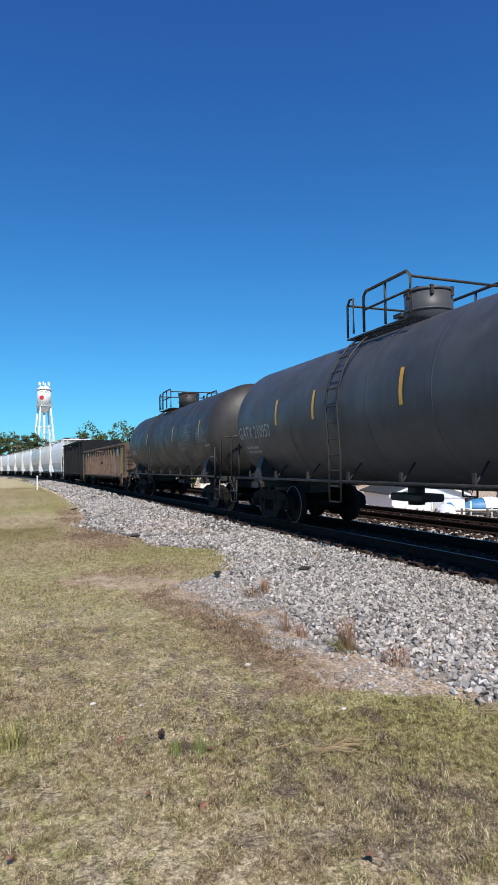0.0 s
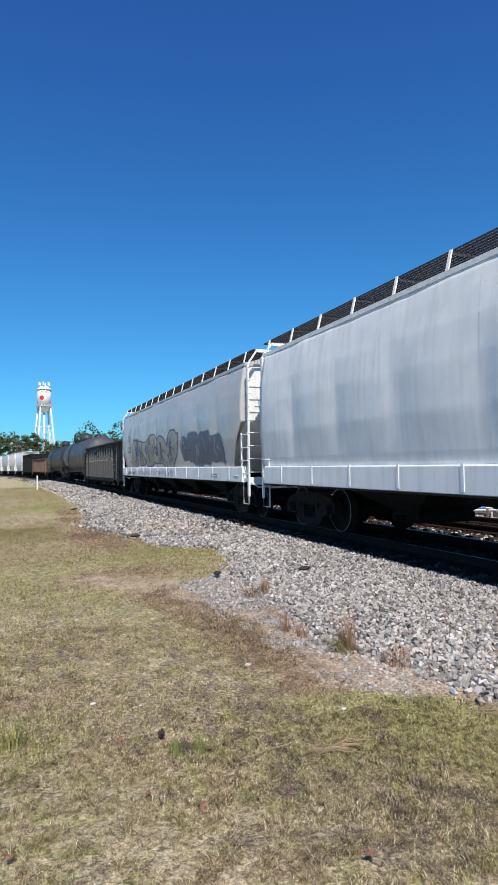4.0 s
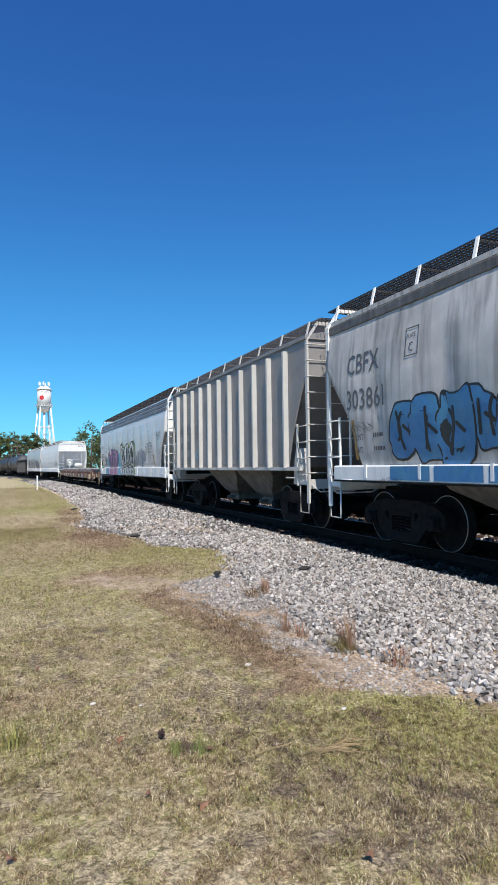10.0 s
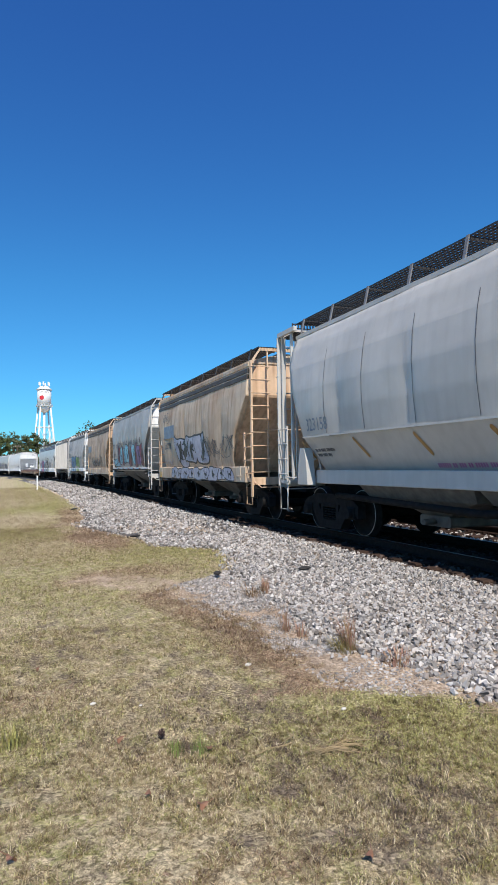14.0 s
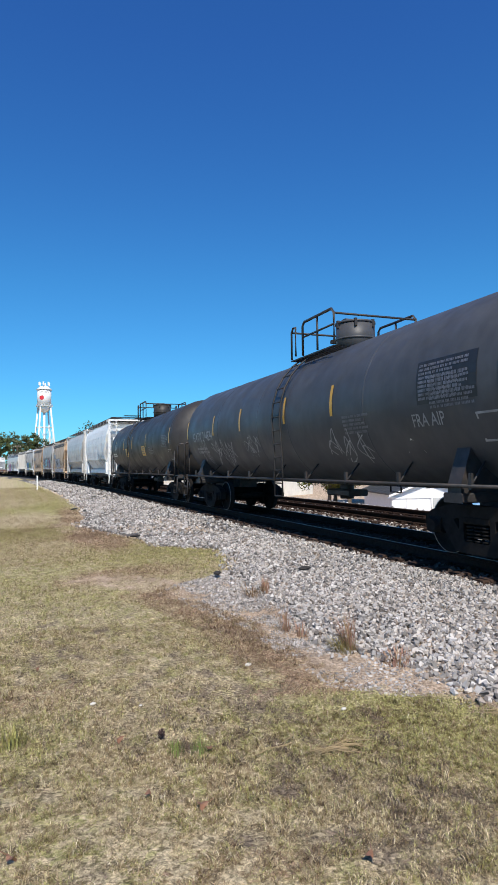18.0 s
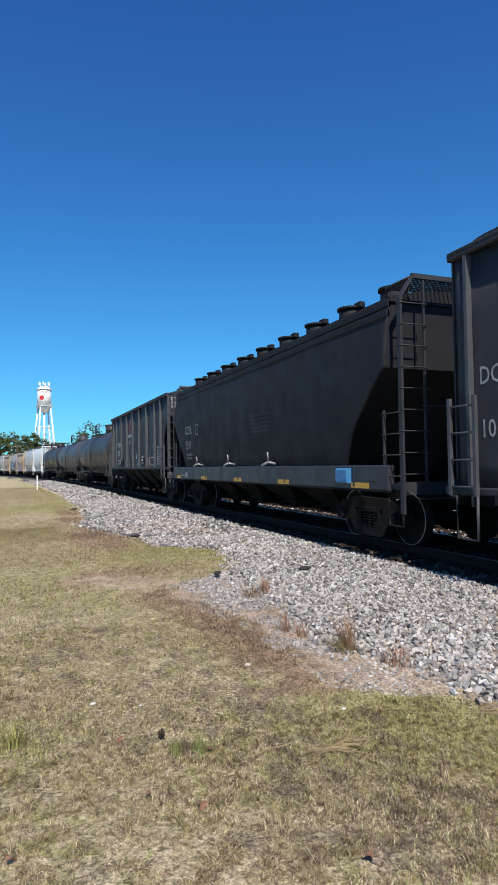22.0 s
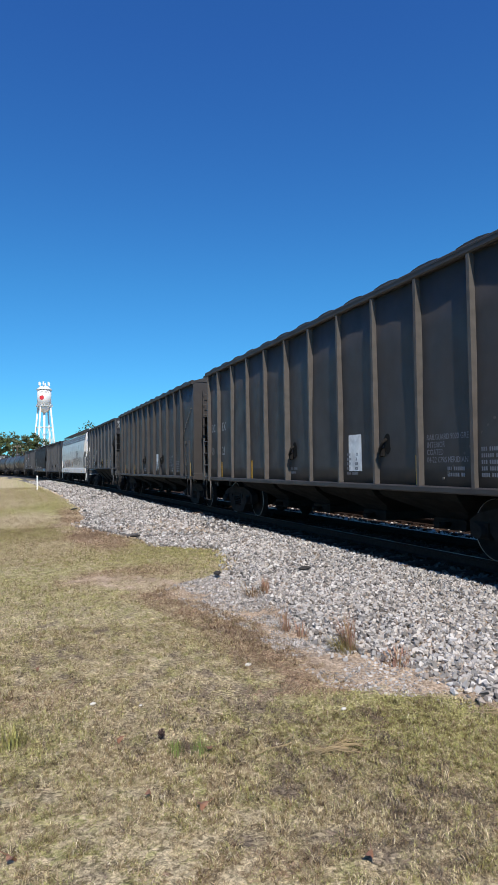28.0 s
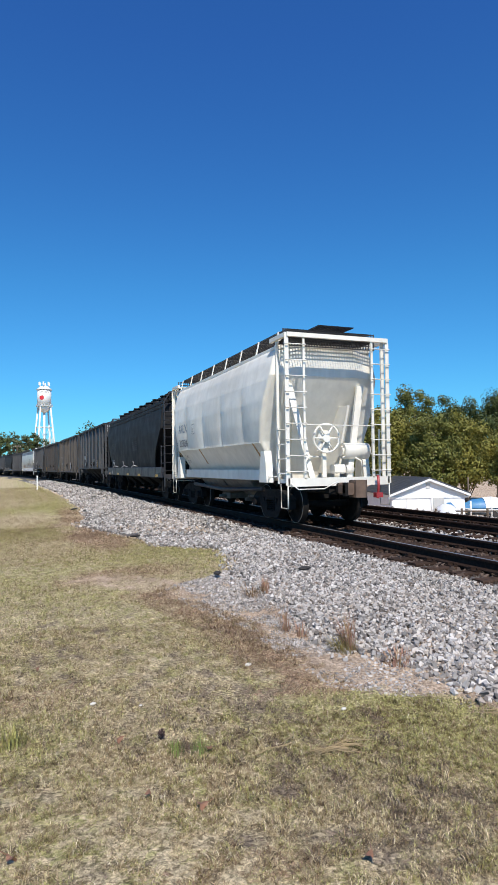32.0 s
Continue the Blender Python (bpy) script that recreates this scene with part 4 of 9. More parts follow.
    ys = [(-0.5 + (i + 0.5) / bays) * span for i in range(bays)]
    outlets(c, ys, span / bays * 0.97, 1.42 if sill_low > 1.2 else 1.36 if sills else 1.15, body, table[0][0] + 0.02, dark=M_UNDERSHADE if bays == 4 else M_SHADED_BAY)
    sill(c, half - 0.1)
    end_frame(c, half, wf, top - (0.1 if style == 'open' else 0.02), frame, style, tail, lift, low)
    if boards:
        walkways(c, hb - 0.1, top, min(1.42, table[-1][1] - 0.02), walk_mat or M_GRATE, board_post or frame, lift)
    if brake:
        brake_gear(c, half - tail, frame)
    for s in (-1, 1):
        truck(c, s * (half - 1.75))
    couplers(c, half - 0.05, M_CAST)
    # sheet laid over each end, sunlit brightness put into its colour
    if end_mat:
        for e in (-1, 1):
            rows = [(skin_of(table)(z) * nose, e * (e_of(z) + 0.015), z) for z in (top - 0.03, za + 0.03, za - 0.03, 2.4, 1.9, table[0][0] + 0.05)]
            part("end_sheet", Geo().add([(k * w * 0.98, y, z) for w, y, z in rows for k in (-1, 1)], [(2 * i, 2 * i + 1, 2 * i + 3, 2 * i + 2) for i in range(5)]), end_mat, c, "rusty orange end slope sheet in a brighter, sunlit tone" if end_mat is M_PEACH else "end slope sheet in a whiter, sunlit tone")
    if back:
        for o in c.children:
            if o.name.split('.')[0] in ('body', 'roof', 'seam', 'moulding', 'eave_band', 'walkway', 'walkway_support', 'walkway_bracket', 'end_walkway', 'hatch_trough', 'end_sheet'):
                o.location.y += back / 2
    return c, half, half - lean, skin


M_EAVE = shader("grey_purple_eave_paint", (0.15, 0.15, 0.185), 0.5, grain=4, spread=0.12)
M_GRATE = shader("galvanised_grating", (0.055, 0.055, 0.058), 0.6, 0.5, grain=20, spread=0.3)
M_GRATE_PALE = shader("pale_grating", (0.22, 0.22, 0.23), 0.6, 0.4, grain=20, spread=0.3)
SILL_SKIN = skin_of([(0.9, 1.58), (1.3, 1.58)])


def side_marks(c, half, y, mark, number, skin, ink, h=0.34, z=2.55, plate=True, small=None):
    """Reporting marks, number, weights and the inspection plate."""
    if mark:
        lettering(c, mark, y, z, h, skin, ink)
    if number:
        lettering(c, number, y, z - h * 1.75, h, skin, ink)
    lettering(c, "LD LMT", y - 0.05, z - h * 1.75 - 0.55, 0.11, skin, small or ink)
    bars(c, y - 0.75, z - h * 1.75 - 0.55, 0.5, 0.11, 1, skin, small or ink)
    lettering(c, "LT WT", y - 0.05, z - h * 1.75 - 0.78, 0.11, skin, small or ink)
    bars(c, y - 0.75, z - h * 1.75 - 0.78, 0.4, 0.11, 1, skin, small or ink)
    if plate:
        frame_patch(c, "plate_mark", y - 1.75, y - 2.08, z + 0.05, z + 0.5, 0.02, skin, small or ink)
        lettering(c, "C", y - 1.84, z + 0.12, 0.15, skin, small or ink)
        lettering(c, "PLATE", y - 1.79, z + 0.34, 0.07, skin, small or ink)


def reflectors(c, ys, skin, material, z0=1.45, z1=2.15, w=0.11):
    for y in ys:
        patch(c, "reflector", y, y - w, z0, z1, skin, material, 0.007)


# ---- rolling stock: tank cars ----
TANK_R, TANK_Z = 1.54, 2.52


def tank_skin(z, y=0.0):
    d = z - TANK_Z
    return math.sqrt(max(0.01, TANK_R ** 2 - d * d))


def tank_end(lt, r):
    """How far the rounded head reaches at r metres from the tank's axis."""
    return lt - 0.1 + 0.78 * math.sqrt(max(0.0, 1 - (r / TANK_R) ** 2))


def tank_car(front, rear, label, body, gear, seed=1, dome=0.0, shift=0.0):
    """A black cylindrical tank on stub sills with a top platform, ladders and side pipes."""
    c = car("tank_car", label, "tank car", front, rear)
    half = (front - rear) / 2 - 0.42
    lt = half - 0.85
    g = Geo()
    n = 48
    prof = [(-tank_end(lt, TANK_R * math.sin(math.pi / 2 * i / 9)), max(0.02, TANK_R * math.sin(math.pi / 2 * i / 9))) for i in range(9)]
    k = 14
    prof += [(-lt + 0.1 + (2 * lt - 0.2) * i / k, TANK_R) for i in range(k + 1)] + [(-y, r) for y, r in prof[8::-1]]
    g.loft([[(r * math.cos(2 * math.pi * i / n), y, TANK_Z + r * math.sin(2 * math.pi * i / n) - 0.03 * (1 - abs(y) / (lt + 0.7))) for i in range(n)] for y, r in prof])
    shell_ob = part("tank_shell", g, body, c)
    for y in (-lt + 0.1, -lt * 0.55, -0.9, 0.9, lt * 0.55, lt - 0.1):
        g = Geo()
        g.loft([[((TANK_R + d) * math.cos(2 * math.pi * i / n), y + e, TANK_Z + (TANK_R + d) * math.sin(2 * math.pi * i / n) - 0.03 * (1 - abs(y) / (lt + 0.7))) for i in range(n)]
                for d, e in ((-0.01, -0.03), (0.006, -0.015), (0.006, 0.015), (-0.01, 0.03))], caps=False)
        part("weld_band", g, body, shell_ob)
    # stub sills, saddles, end platforms with hand rails
    for e in (1, -1):
        y0, y1 = sorted((e * (half - 0.05), e * (lt - 1.9)))
        part("stub_sill", Geo().box(-0.3, 0.3, y0, y1, 0.72, 1.08, 0.02), gear, c)
        yb = e * (half - 1.95)
        for s in (-1, 1):
            g = Geo().prism([(s * 0.2, 0.8), (s * 1.45, 0.98), (s * 1.45, 1.12), (s * 1.22, 1.75), (s * 1.05, 1.35), (s * 0.2, 1.2)], yb - 0.14, yb + 0.14, 'y')
            part("saddle", g, gear, c)
        part("bolster", Geo().box(-1.48, 1.48, yb - 0.2, yb + 0.2, 0.86, 1.0, 0.02), gear, c)
        y0, y1 = sorted((e * (half - 0.02), e * (half - 0.72)))
        g = grating(Geo(), -1.4, 1.4, y0, y1, 1.1, 0.1)
        g.box(-1.45, 1.45, e * half - 0.03, e * half + 0.03, 0.98, 1.12)
        part("end_platform", g, gear, c)
        g = Geo()
        for s in (-1, 1):
            g.tube([(s * 1.42, e * (half - 0.06), 1.05), (s * 1.42, e * (half - 0.06), 2.2), (s * 1.36, e * (half - 0.06), 2.28), (s * 1.0, e * (half - 0.06), 2.3)], 0.026, 6)
            g.tube([(s * 1.42, e * (half - 0.66), 1.05), (s * 1.42, e * (half - 0.66), 2.02)], 0.024, 6)
        g.tube([(-1.0, e * (half - 0.06), 2.3), (1.0, e * (half - 0.06), 2.3)], 0.024, 6)
        part("end_handrail", g, gear, c)
        for s in (-1, 1):
            g = Geo().tube([(s * 1.45, e * (half - 0.1), 1.02), (s * 1.47, e * (half - 0.1), 0.42), (s * 1.47, e * (half - 0.55), 0.42), (s * 1.45, e * (half - 0.55), 1.02)], 0.024, 6)
            g.tube([(s * 1.47, e * (half - 0.1), 0.72), (s * 1.47, e * (half - 0.55), 0.72)], 0.02, 5)
            part("step", g, gear, c)
    for s in (-1, 1):
        g = Geo().tube([(s * 1.46, -half + 0.7, 1.1), (s * 1.46, half - 0.7, 1.1)], 0.03, 6)
        for i in range(9):
            y = -half + 1.6 + (2 * half - 3.2) * i / 8
            g.box(s * 1.46 - 0.02, s * 1.46 + 0.02, y - 0.03, y + 0.03, 1.05, 1.28)
            g.tube([(s * 1.46, y, 1.1), (s * (tank_skin(1.45) - 0.02), y + 0.12, 1.45)], 0.018, 5)
        part("side_pipe", g, gear, c)
        # ladder bowed over the tank up to the platform
        g = Geo()
        arc = [(s * (TANK_R + 0.09) * math.cos(a), TANK_Z + (TANK_R + 0.09) * math.sin(a)) for a in (radians(q) for q in range(0, 61, 12))]
        path = [(s * 1.58, 0.72), (s * 1.58, 1.6)] + arc
        for dy in (-0.22, 0.22):
            g.tube([(x, dome + dy + 0.35, z) for x, z in path], 0.022, 6)
        for j in range(len(path) - 1):
            (xa, za), (xb, zb) = path[j], path[j + 1]
            m = max(1, round(math.hypot(xb - xa, zb - za) / 0.32))
            for q in range(m):
                t = q / m
                g.tube([(xa + (xb - xa) * t, dome + 0.13, za + (zb - za) * t), (xa + (xb - xa) * t, dome + 0.57, za + (zb - za) * t)], 0.016, 5)
        part("side_ladder", g, gear, c)
    # manway, top platform and railing
    dome += shift
    top = TANK_Z + TANK_R - 0.03
    g = Geo().cyl((0, dome - 0.5, top - 0.12), (0, dome - 0.5, top + 0.56), 0.44, 28).cyl((0, dome - 0.5, top + 0.18), (0, dome - 0.5, top + 0.22), 0.46, 28).cyl((0, dome - 0.5, top + 0.54), (0, dome - 0.5, top + 0.585), 0.455, 28)
    g.box(-0.3, 0.1, dome - 0.62, dome - 0.4, top + 0.58, top + 0.66, 0.03)
    d = part("manway", g, body, c)
    for i in range(6):
        a = 2 * math.pi * i / 6
        part("lid_clamp", Geo().box(0.44 * math.cos(a) - 0.03, 0.44 * math.cos(a) + 0.03, dome - 0.53 + 0.44 * math.sin(a), dome - 0.47 + 0.44 * math.sin(a), top + 0.44, top + 0.61), gear, d)
    part("relief_valve", Geo().cyl((0.1, dome + 0.35, top - 0.1), (0.1, dome + 0.35, top + 0.3), 0.12, 12).box(-0.1, 0.25, dome + 0.25, dome + 0.5, top + 0.3, top + 0.38), gear, c)
    for s in (-1, 1):
        x0, x1 = sorted((s * 0.55, s * 1.02))
        part("top_platform", grating(Geo(), x0, x1, dome - 1.35, dome + 0.75, top - 0.12, 0.1), gear, c)
        g = Geo()
        x = s * 1.02
        zt = top + 0.66
        g.tube([(x, dome + 0.72, top - 0.1), (x, dome + 0.72, zt - 0.12), (x, dome + 0.64, zt - 0.02), (x, dome + 0.5, zt - 0.02), (x, dome + 0.5, top - 0.05)], 0.026, 6)
        g.tube([(x, dome + 0.12, top - 0.1), (x, dome + 0.12, zt - 0.08), (x, dome + 0.04, zt), (x, dome - 1.25, zt), (x, dome - 1.35, zt - 0.1), (x, dome - 1.35, top - 0.1)], 0.03, 6)
        g.tube([(x, dome - 0.6, top - 0.1), (x, dome - 0.6, zt)], 0.026, 6)
        g.tube([(x, dome + 0.12, top + 0.32), (x, dome - 1.35, top + 0.32)], 0.022, 6)
        part("railing", g, gear, c)
    for y in (dome + 0.72, dome - 1.35):
        part("cross_rail", Geo().tube([(-1.02, y, top + 0.55), (1.02, y, top + 0.55)], 0.024, 6), gear, c)
    part("drain_valve", Geo().cyl((0, dome, TANK_Z - TANK_R - 0.35), (0, dome, TANK_Z - TANK_R + 0.1), 0.16, 12).box(-0.25, 0.25, dome - 0.5, dome + 0.5, 0.7, 0.85, 0.03), gear, c)
    for s in (-1, 1):
        truck(c, s * (half - 1.95))
    couplers(c, half - 0.05, M_CAST)
    return c, half, lt


def tank_marks(c, lt, mark, number, ys, ink=None, z=2.42, at=0.35, wide=1.0, limits=(), h=0.31, gap=1.05, low=2.35):
    ink = ink or P_PALE
    y = lt - at
    if mark:
        lettering(c, mark, y, z, h, tank_skin, ink, squeeze=0.8 * wide)
    if number:
        lettering(c, number, y - gap * wide, z, h, tank_skin, ink, squeeze=0.8 * wide)
    if limits:
        for i, line in enumerate(limits):
            lettering(c, line, y - 0.6, z - 0.2 - 0.17 * i, 0.095, tank_skin, ink, squeeze=1.05)
    else:
        bars(c, y - 0.3, z - 0.42, 1.2, 0.22, 2, tank_skin, ink)
    for yy in ys:
        patch(c, "reflector", yy, yy - 0.1, low, low + 0.6, tank_skin, P_YELLOW, 0.008, 6)
    bars(c, -lt * 0.45, 1.95, 0.9, 0.36, 5, tank_skin, P_FAINT)
    bars(c, -lt + 1.5, 2.2, 1.1, 0.5, 8, tank_skin, P_FAINT, "test_table")
    frame_patch(c, "plate_mark", -lt + 0.6, -lt + 0.1, 1.7, 2.1, 0.03, tank_skin, P_PALE)
    g = Geo().add([on_side(tank_skin, -lt + 2.2 + u, 1.6 + w, 0.007) for u, w in ((0, -0.22), (0.22, 0), (0, 0.22), (-0.22, 0))], [(0, 1, 2, 3)])
    part("placard", g, P_WHITE, c)


# ---- rolling stock: carbon black hoppers with outside posts ----
def post_hopper(front, rear, label, body, frame, posts, seed, cut=0.0, scallop=False, height=4.32, outs=4, brake=True, foot=1.06):
    """posts: how far behind the front coupling each side post stands."""
    c = car("covered_hopper", label, "hopper car", front, rear)
    half = (front - rear) / 2 - 0.42
    hb = half - 0.39
    table = [(foot, 1.50), (2.0, 1.50), (3.0, 1.50), (height - 0.05, 1.50)]
    slope = half + 0.42 - posts[0] + 0.14

    def l_of(z):
        return hb - 0.04 - ((hb - 0.04 - slope) * max(0, min(1, (3.4 - z) / 0.85)) if cut else 0.0)

    def e_of(z):
        return hb - 0.04 - (2.3 if cut else 1.6) * max(0, min(1, (3.4 - z) / 1.7))
    zs = sorted(set([t[0] for t in table] + [1.4, 1.7, 2.35, 2.55, 2.75, 2.95, 3.2, 3.38, 3.4]))
    PANEL[:] = [1.0, 0.0, 0.0]
    skin = dented(table, zs, l_of, 2.6, seed)
    part("body", shell(table, zs, l_of, e_of, 2.6, seed), body, c)
    for s in (-1, 1):
        for d in posts:
            y = half + 0.42 - d
            g = Geo().prism([(s * 1.46, y - 0.05), (s * 1.59, y - 0.03), (s * 1.59, y + 0.03), (s * 1.46, y + 0.05)], foot, height - 0.1, 'z')
            part("side_post", g, frame, c)
        x0, x1 = sorted((s * 1.46, s * 1.595))
        part("top_chord", Geo().box(x0, x1, -hb, hb, height - 0.1, height + 0.03, 0.02), body, c)
        part("side_sill", Geo().box(x0, x1 - 0.02 if s > 0 else x1, -half + 0.25, half - 0.25, foot - 0.07, foot + 0.03, 0.02), body, c)
    prof = [(-1.6, height - 0.02), (-1.1, height + 0.13), (0, height + 0.2), (1.1, height + 0.13), (1.6, height - 0.02)]
    part("roof", Geo().prism(prof, -hb, hb, 'y'), body, c)
    if scallop:
        n = len(posts) + 1
        for s in (-1, 1):
            for i in range(n):
                y = -hb + 0.32 + (2 * hb - 0.64) * (i + 0.5) / n
                w = (2 * hb - 0.64) / n * 0.42
                g = Geo().prism([(y - w, height - 0.02), (y - w * 0.7, height + 0.04), (y - w * 0.3, height + 0.06), (y + w * 0.3, height + 0.06), (y + w * 0.7, height + 0.04), (y + w, height - 0.02)], s * 0.9, s * 1.58, 'x')
                part("roof_hatch", g, body, c)
    else:
        part("hatch_trough", Geo().box(-0.4, 0.4, -hb + 1.2, hb - 1.2, height + 0.12, height + 0.26, 0.04), body, c)
    for e in (1, -1):
        part("end_walkway", grating(Geo(), -1.0, 1.0, *sorted((e * (hb - 0.45), e * (hb + 0.1))), height + 0.24, 0.09), M_GRATE, c)
        g = Geo()
        for s in (-1, 1):
            g.box(s * 1.0 - 0.02, s * 1.0 + 0.02, *sorted((e * (hb - 0.45), e * (hb + 0.1))), height + 0.08, height + 0.24)
        part("walkway_support", g, frame, c)
        part("grab_rail", Geo().tube([(-1.0, e * (hb - 0.1), height + 0.24), (-1.0, e * (hb - 0.1), height + 0.33), (-0.35, e * (hb - 0.1), height + 0.33), (-0.35, e * (hb - 0.1), height + 0.24)], 0.013, 5), M_GRATE_PALE, c)
        y = e * hb
        part("end_beam", Geo().box(-1.55, 1.55, *sorted((y, y + e * 0.1)), 0.95, 1.2, 0.02), frame, c)
        part("end_plate", Geo().box(-1.5, 1.5, *sorted((y - e * 0.035, y - e * 0.02)), 3.1 if scallop else 3.42, height - 0.02), body, c)
        for s in (-1, 1):
            if scallop:
                part("corner_plate", Geo().box(*sorted((s * 1.22, s * 1.515)), *sorted((y - e * 0.03, y)), 1.0, height - 0.05), body, c)
            else:
                part("corner_post", Geo().box(s * 1.5 - 0.03, s * 1.5 + 0.03, y - 0.03, y + 0.03, 1.0, height - 0.06), frame, c)
            a = 1.18 if scallop else 1.46
            g = Geo()
            for x in (a, a - 0.42):
                g.box(s * x - 0.03, s * x + 0.03, *sorted((y + e * 0.02, y + e * 0.07)), 0.8, height - 0.35)
            for i in range(9):
                z = 1.1 + (height - 1.55) * i / 8
                g.tube([(s * (a + 0.03), y + e * 0.05, z), (s * (a + 0.03), y + e * 0.13, z - 0.02), (s * (a - 0.45), y + e * 0.13, z - 0.02), (s * (a - 0.45), y + e * 0.05, z)], 0.013, 5)
            part("end_ladder", g, frame, c)
            ladder(c, (s * 1.66, y - e * 0.06), (s * 1.66, y - e * 0.55), 0.98, 2.3, frame, n=4, name="side_ladder", flat=0.026, r=0.015)
            part("step", Geo().tube([(s * 1.6, y - e * 0.1, 0.98), (s * 1.6, y - e * 0.1, 0.4), (s * 1.6, y - e * 0.5, 0.4), (s * 1.6, y - e * 0.5, 0.98)], 0.022, 6), frame, c)
    span = 2 * (half - 2.9)
    outlets(c, [(-0.5 + (i + 0.5) / outs) * span for i in range(outs)], span / outs * 0.95, 1.42, body, foot + 0.02, 0.4, M_UNDERSHADE)
    sill(c, half - 0.1)
    if brake:
        brake_gear(c, hb + 0.1, frame)
    for s in (-1, 1):
        truck(c, s * (half - 1.85))
    couplers(c, half - 0.05, M_CAST)
    return c, half, half - 0.12, skin


def shaker_brackets(c, ys, skin, z=1.75):
    """Small cast vibrator brackets with a round opening on the side sheets."""
    for y in ys:
        x = -(skin(z))
        g = Geo().tube([(x - 0.03, y, z + 0.08), (x - 0.09, y + 0.02, z + 0.02), (x - 0.08, y + 0.12, z - 0.1), (x - 0.02, y + 0.16, z - 0.2)], 0.03, 6).box(x - 0.07, x + 0.005, y + 0.08, y + 0.2, z - 0.2, z - 0.06, 0.02)
        b = part("shaker_bracket", g, M_CAST, c)
        ring = [(0.11 * math.cos(a), 0.17 * math.sin(a)) for a in (2 * math.pi * i / 16 for i in range(16))]
        part("socket", Geo().prism([(y + p, z + q) for p, q in ring], x - 0.012, x + 0.005, 'x'), M_UNDERSHADE, b)


def round_hatches(c, hb, z, n, material):
    for i in range(n):
        y = -hb + 0.9 + (2 * hb - 1.8) * i / (n - 1)
        for s in (-1, 1):
            g = Geo().cyl((s * 0.72, y, z - 0.1), (s * 0.72, y, z + 0.22), 0.26, 16).cyl((s * 0.72, y, z + 0.22), (s * 0.72, y, z + 0.27), 0.30, 16)
            h = part("roof_hatch", g, material, c)
            part("hatch_latch", Geo().box(s * 0.72 - 0.06, s * 0.72 + 0.06, y - 0.42, y - 0.2, z + 0.22, z + 0.32).box(s * 0.72 - 0.03, s * 0.72 + 0.03, y - 0.2, y + 0.2, z + 0.27, z + 0.31), material, h)


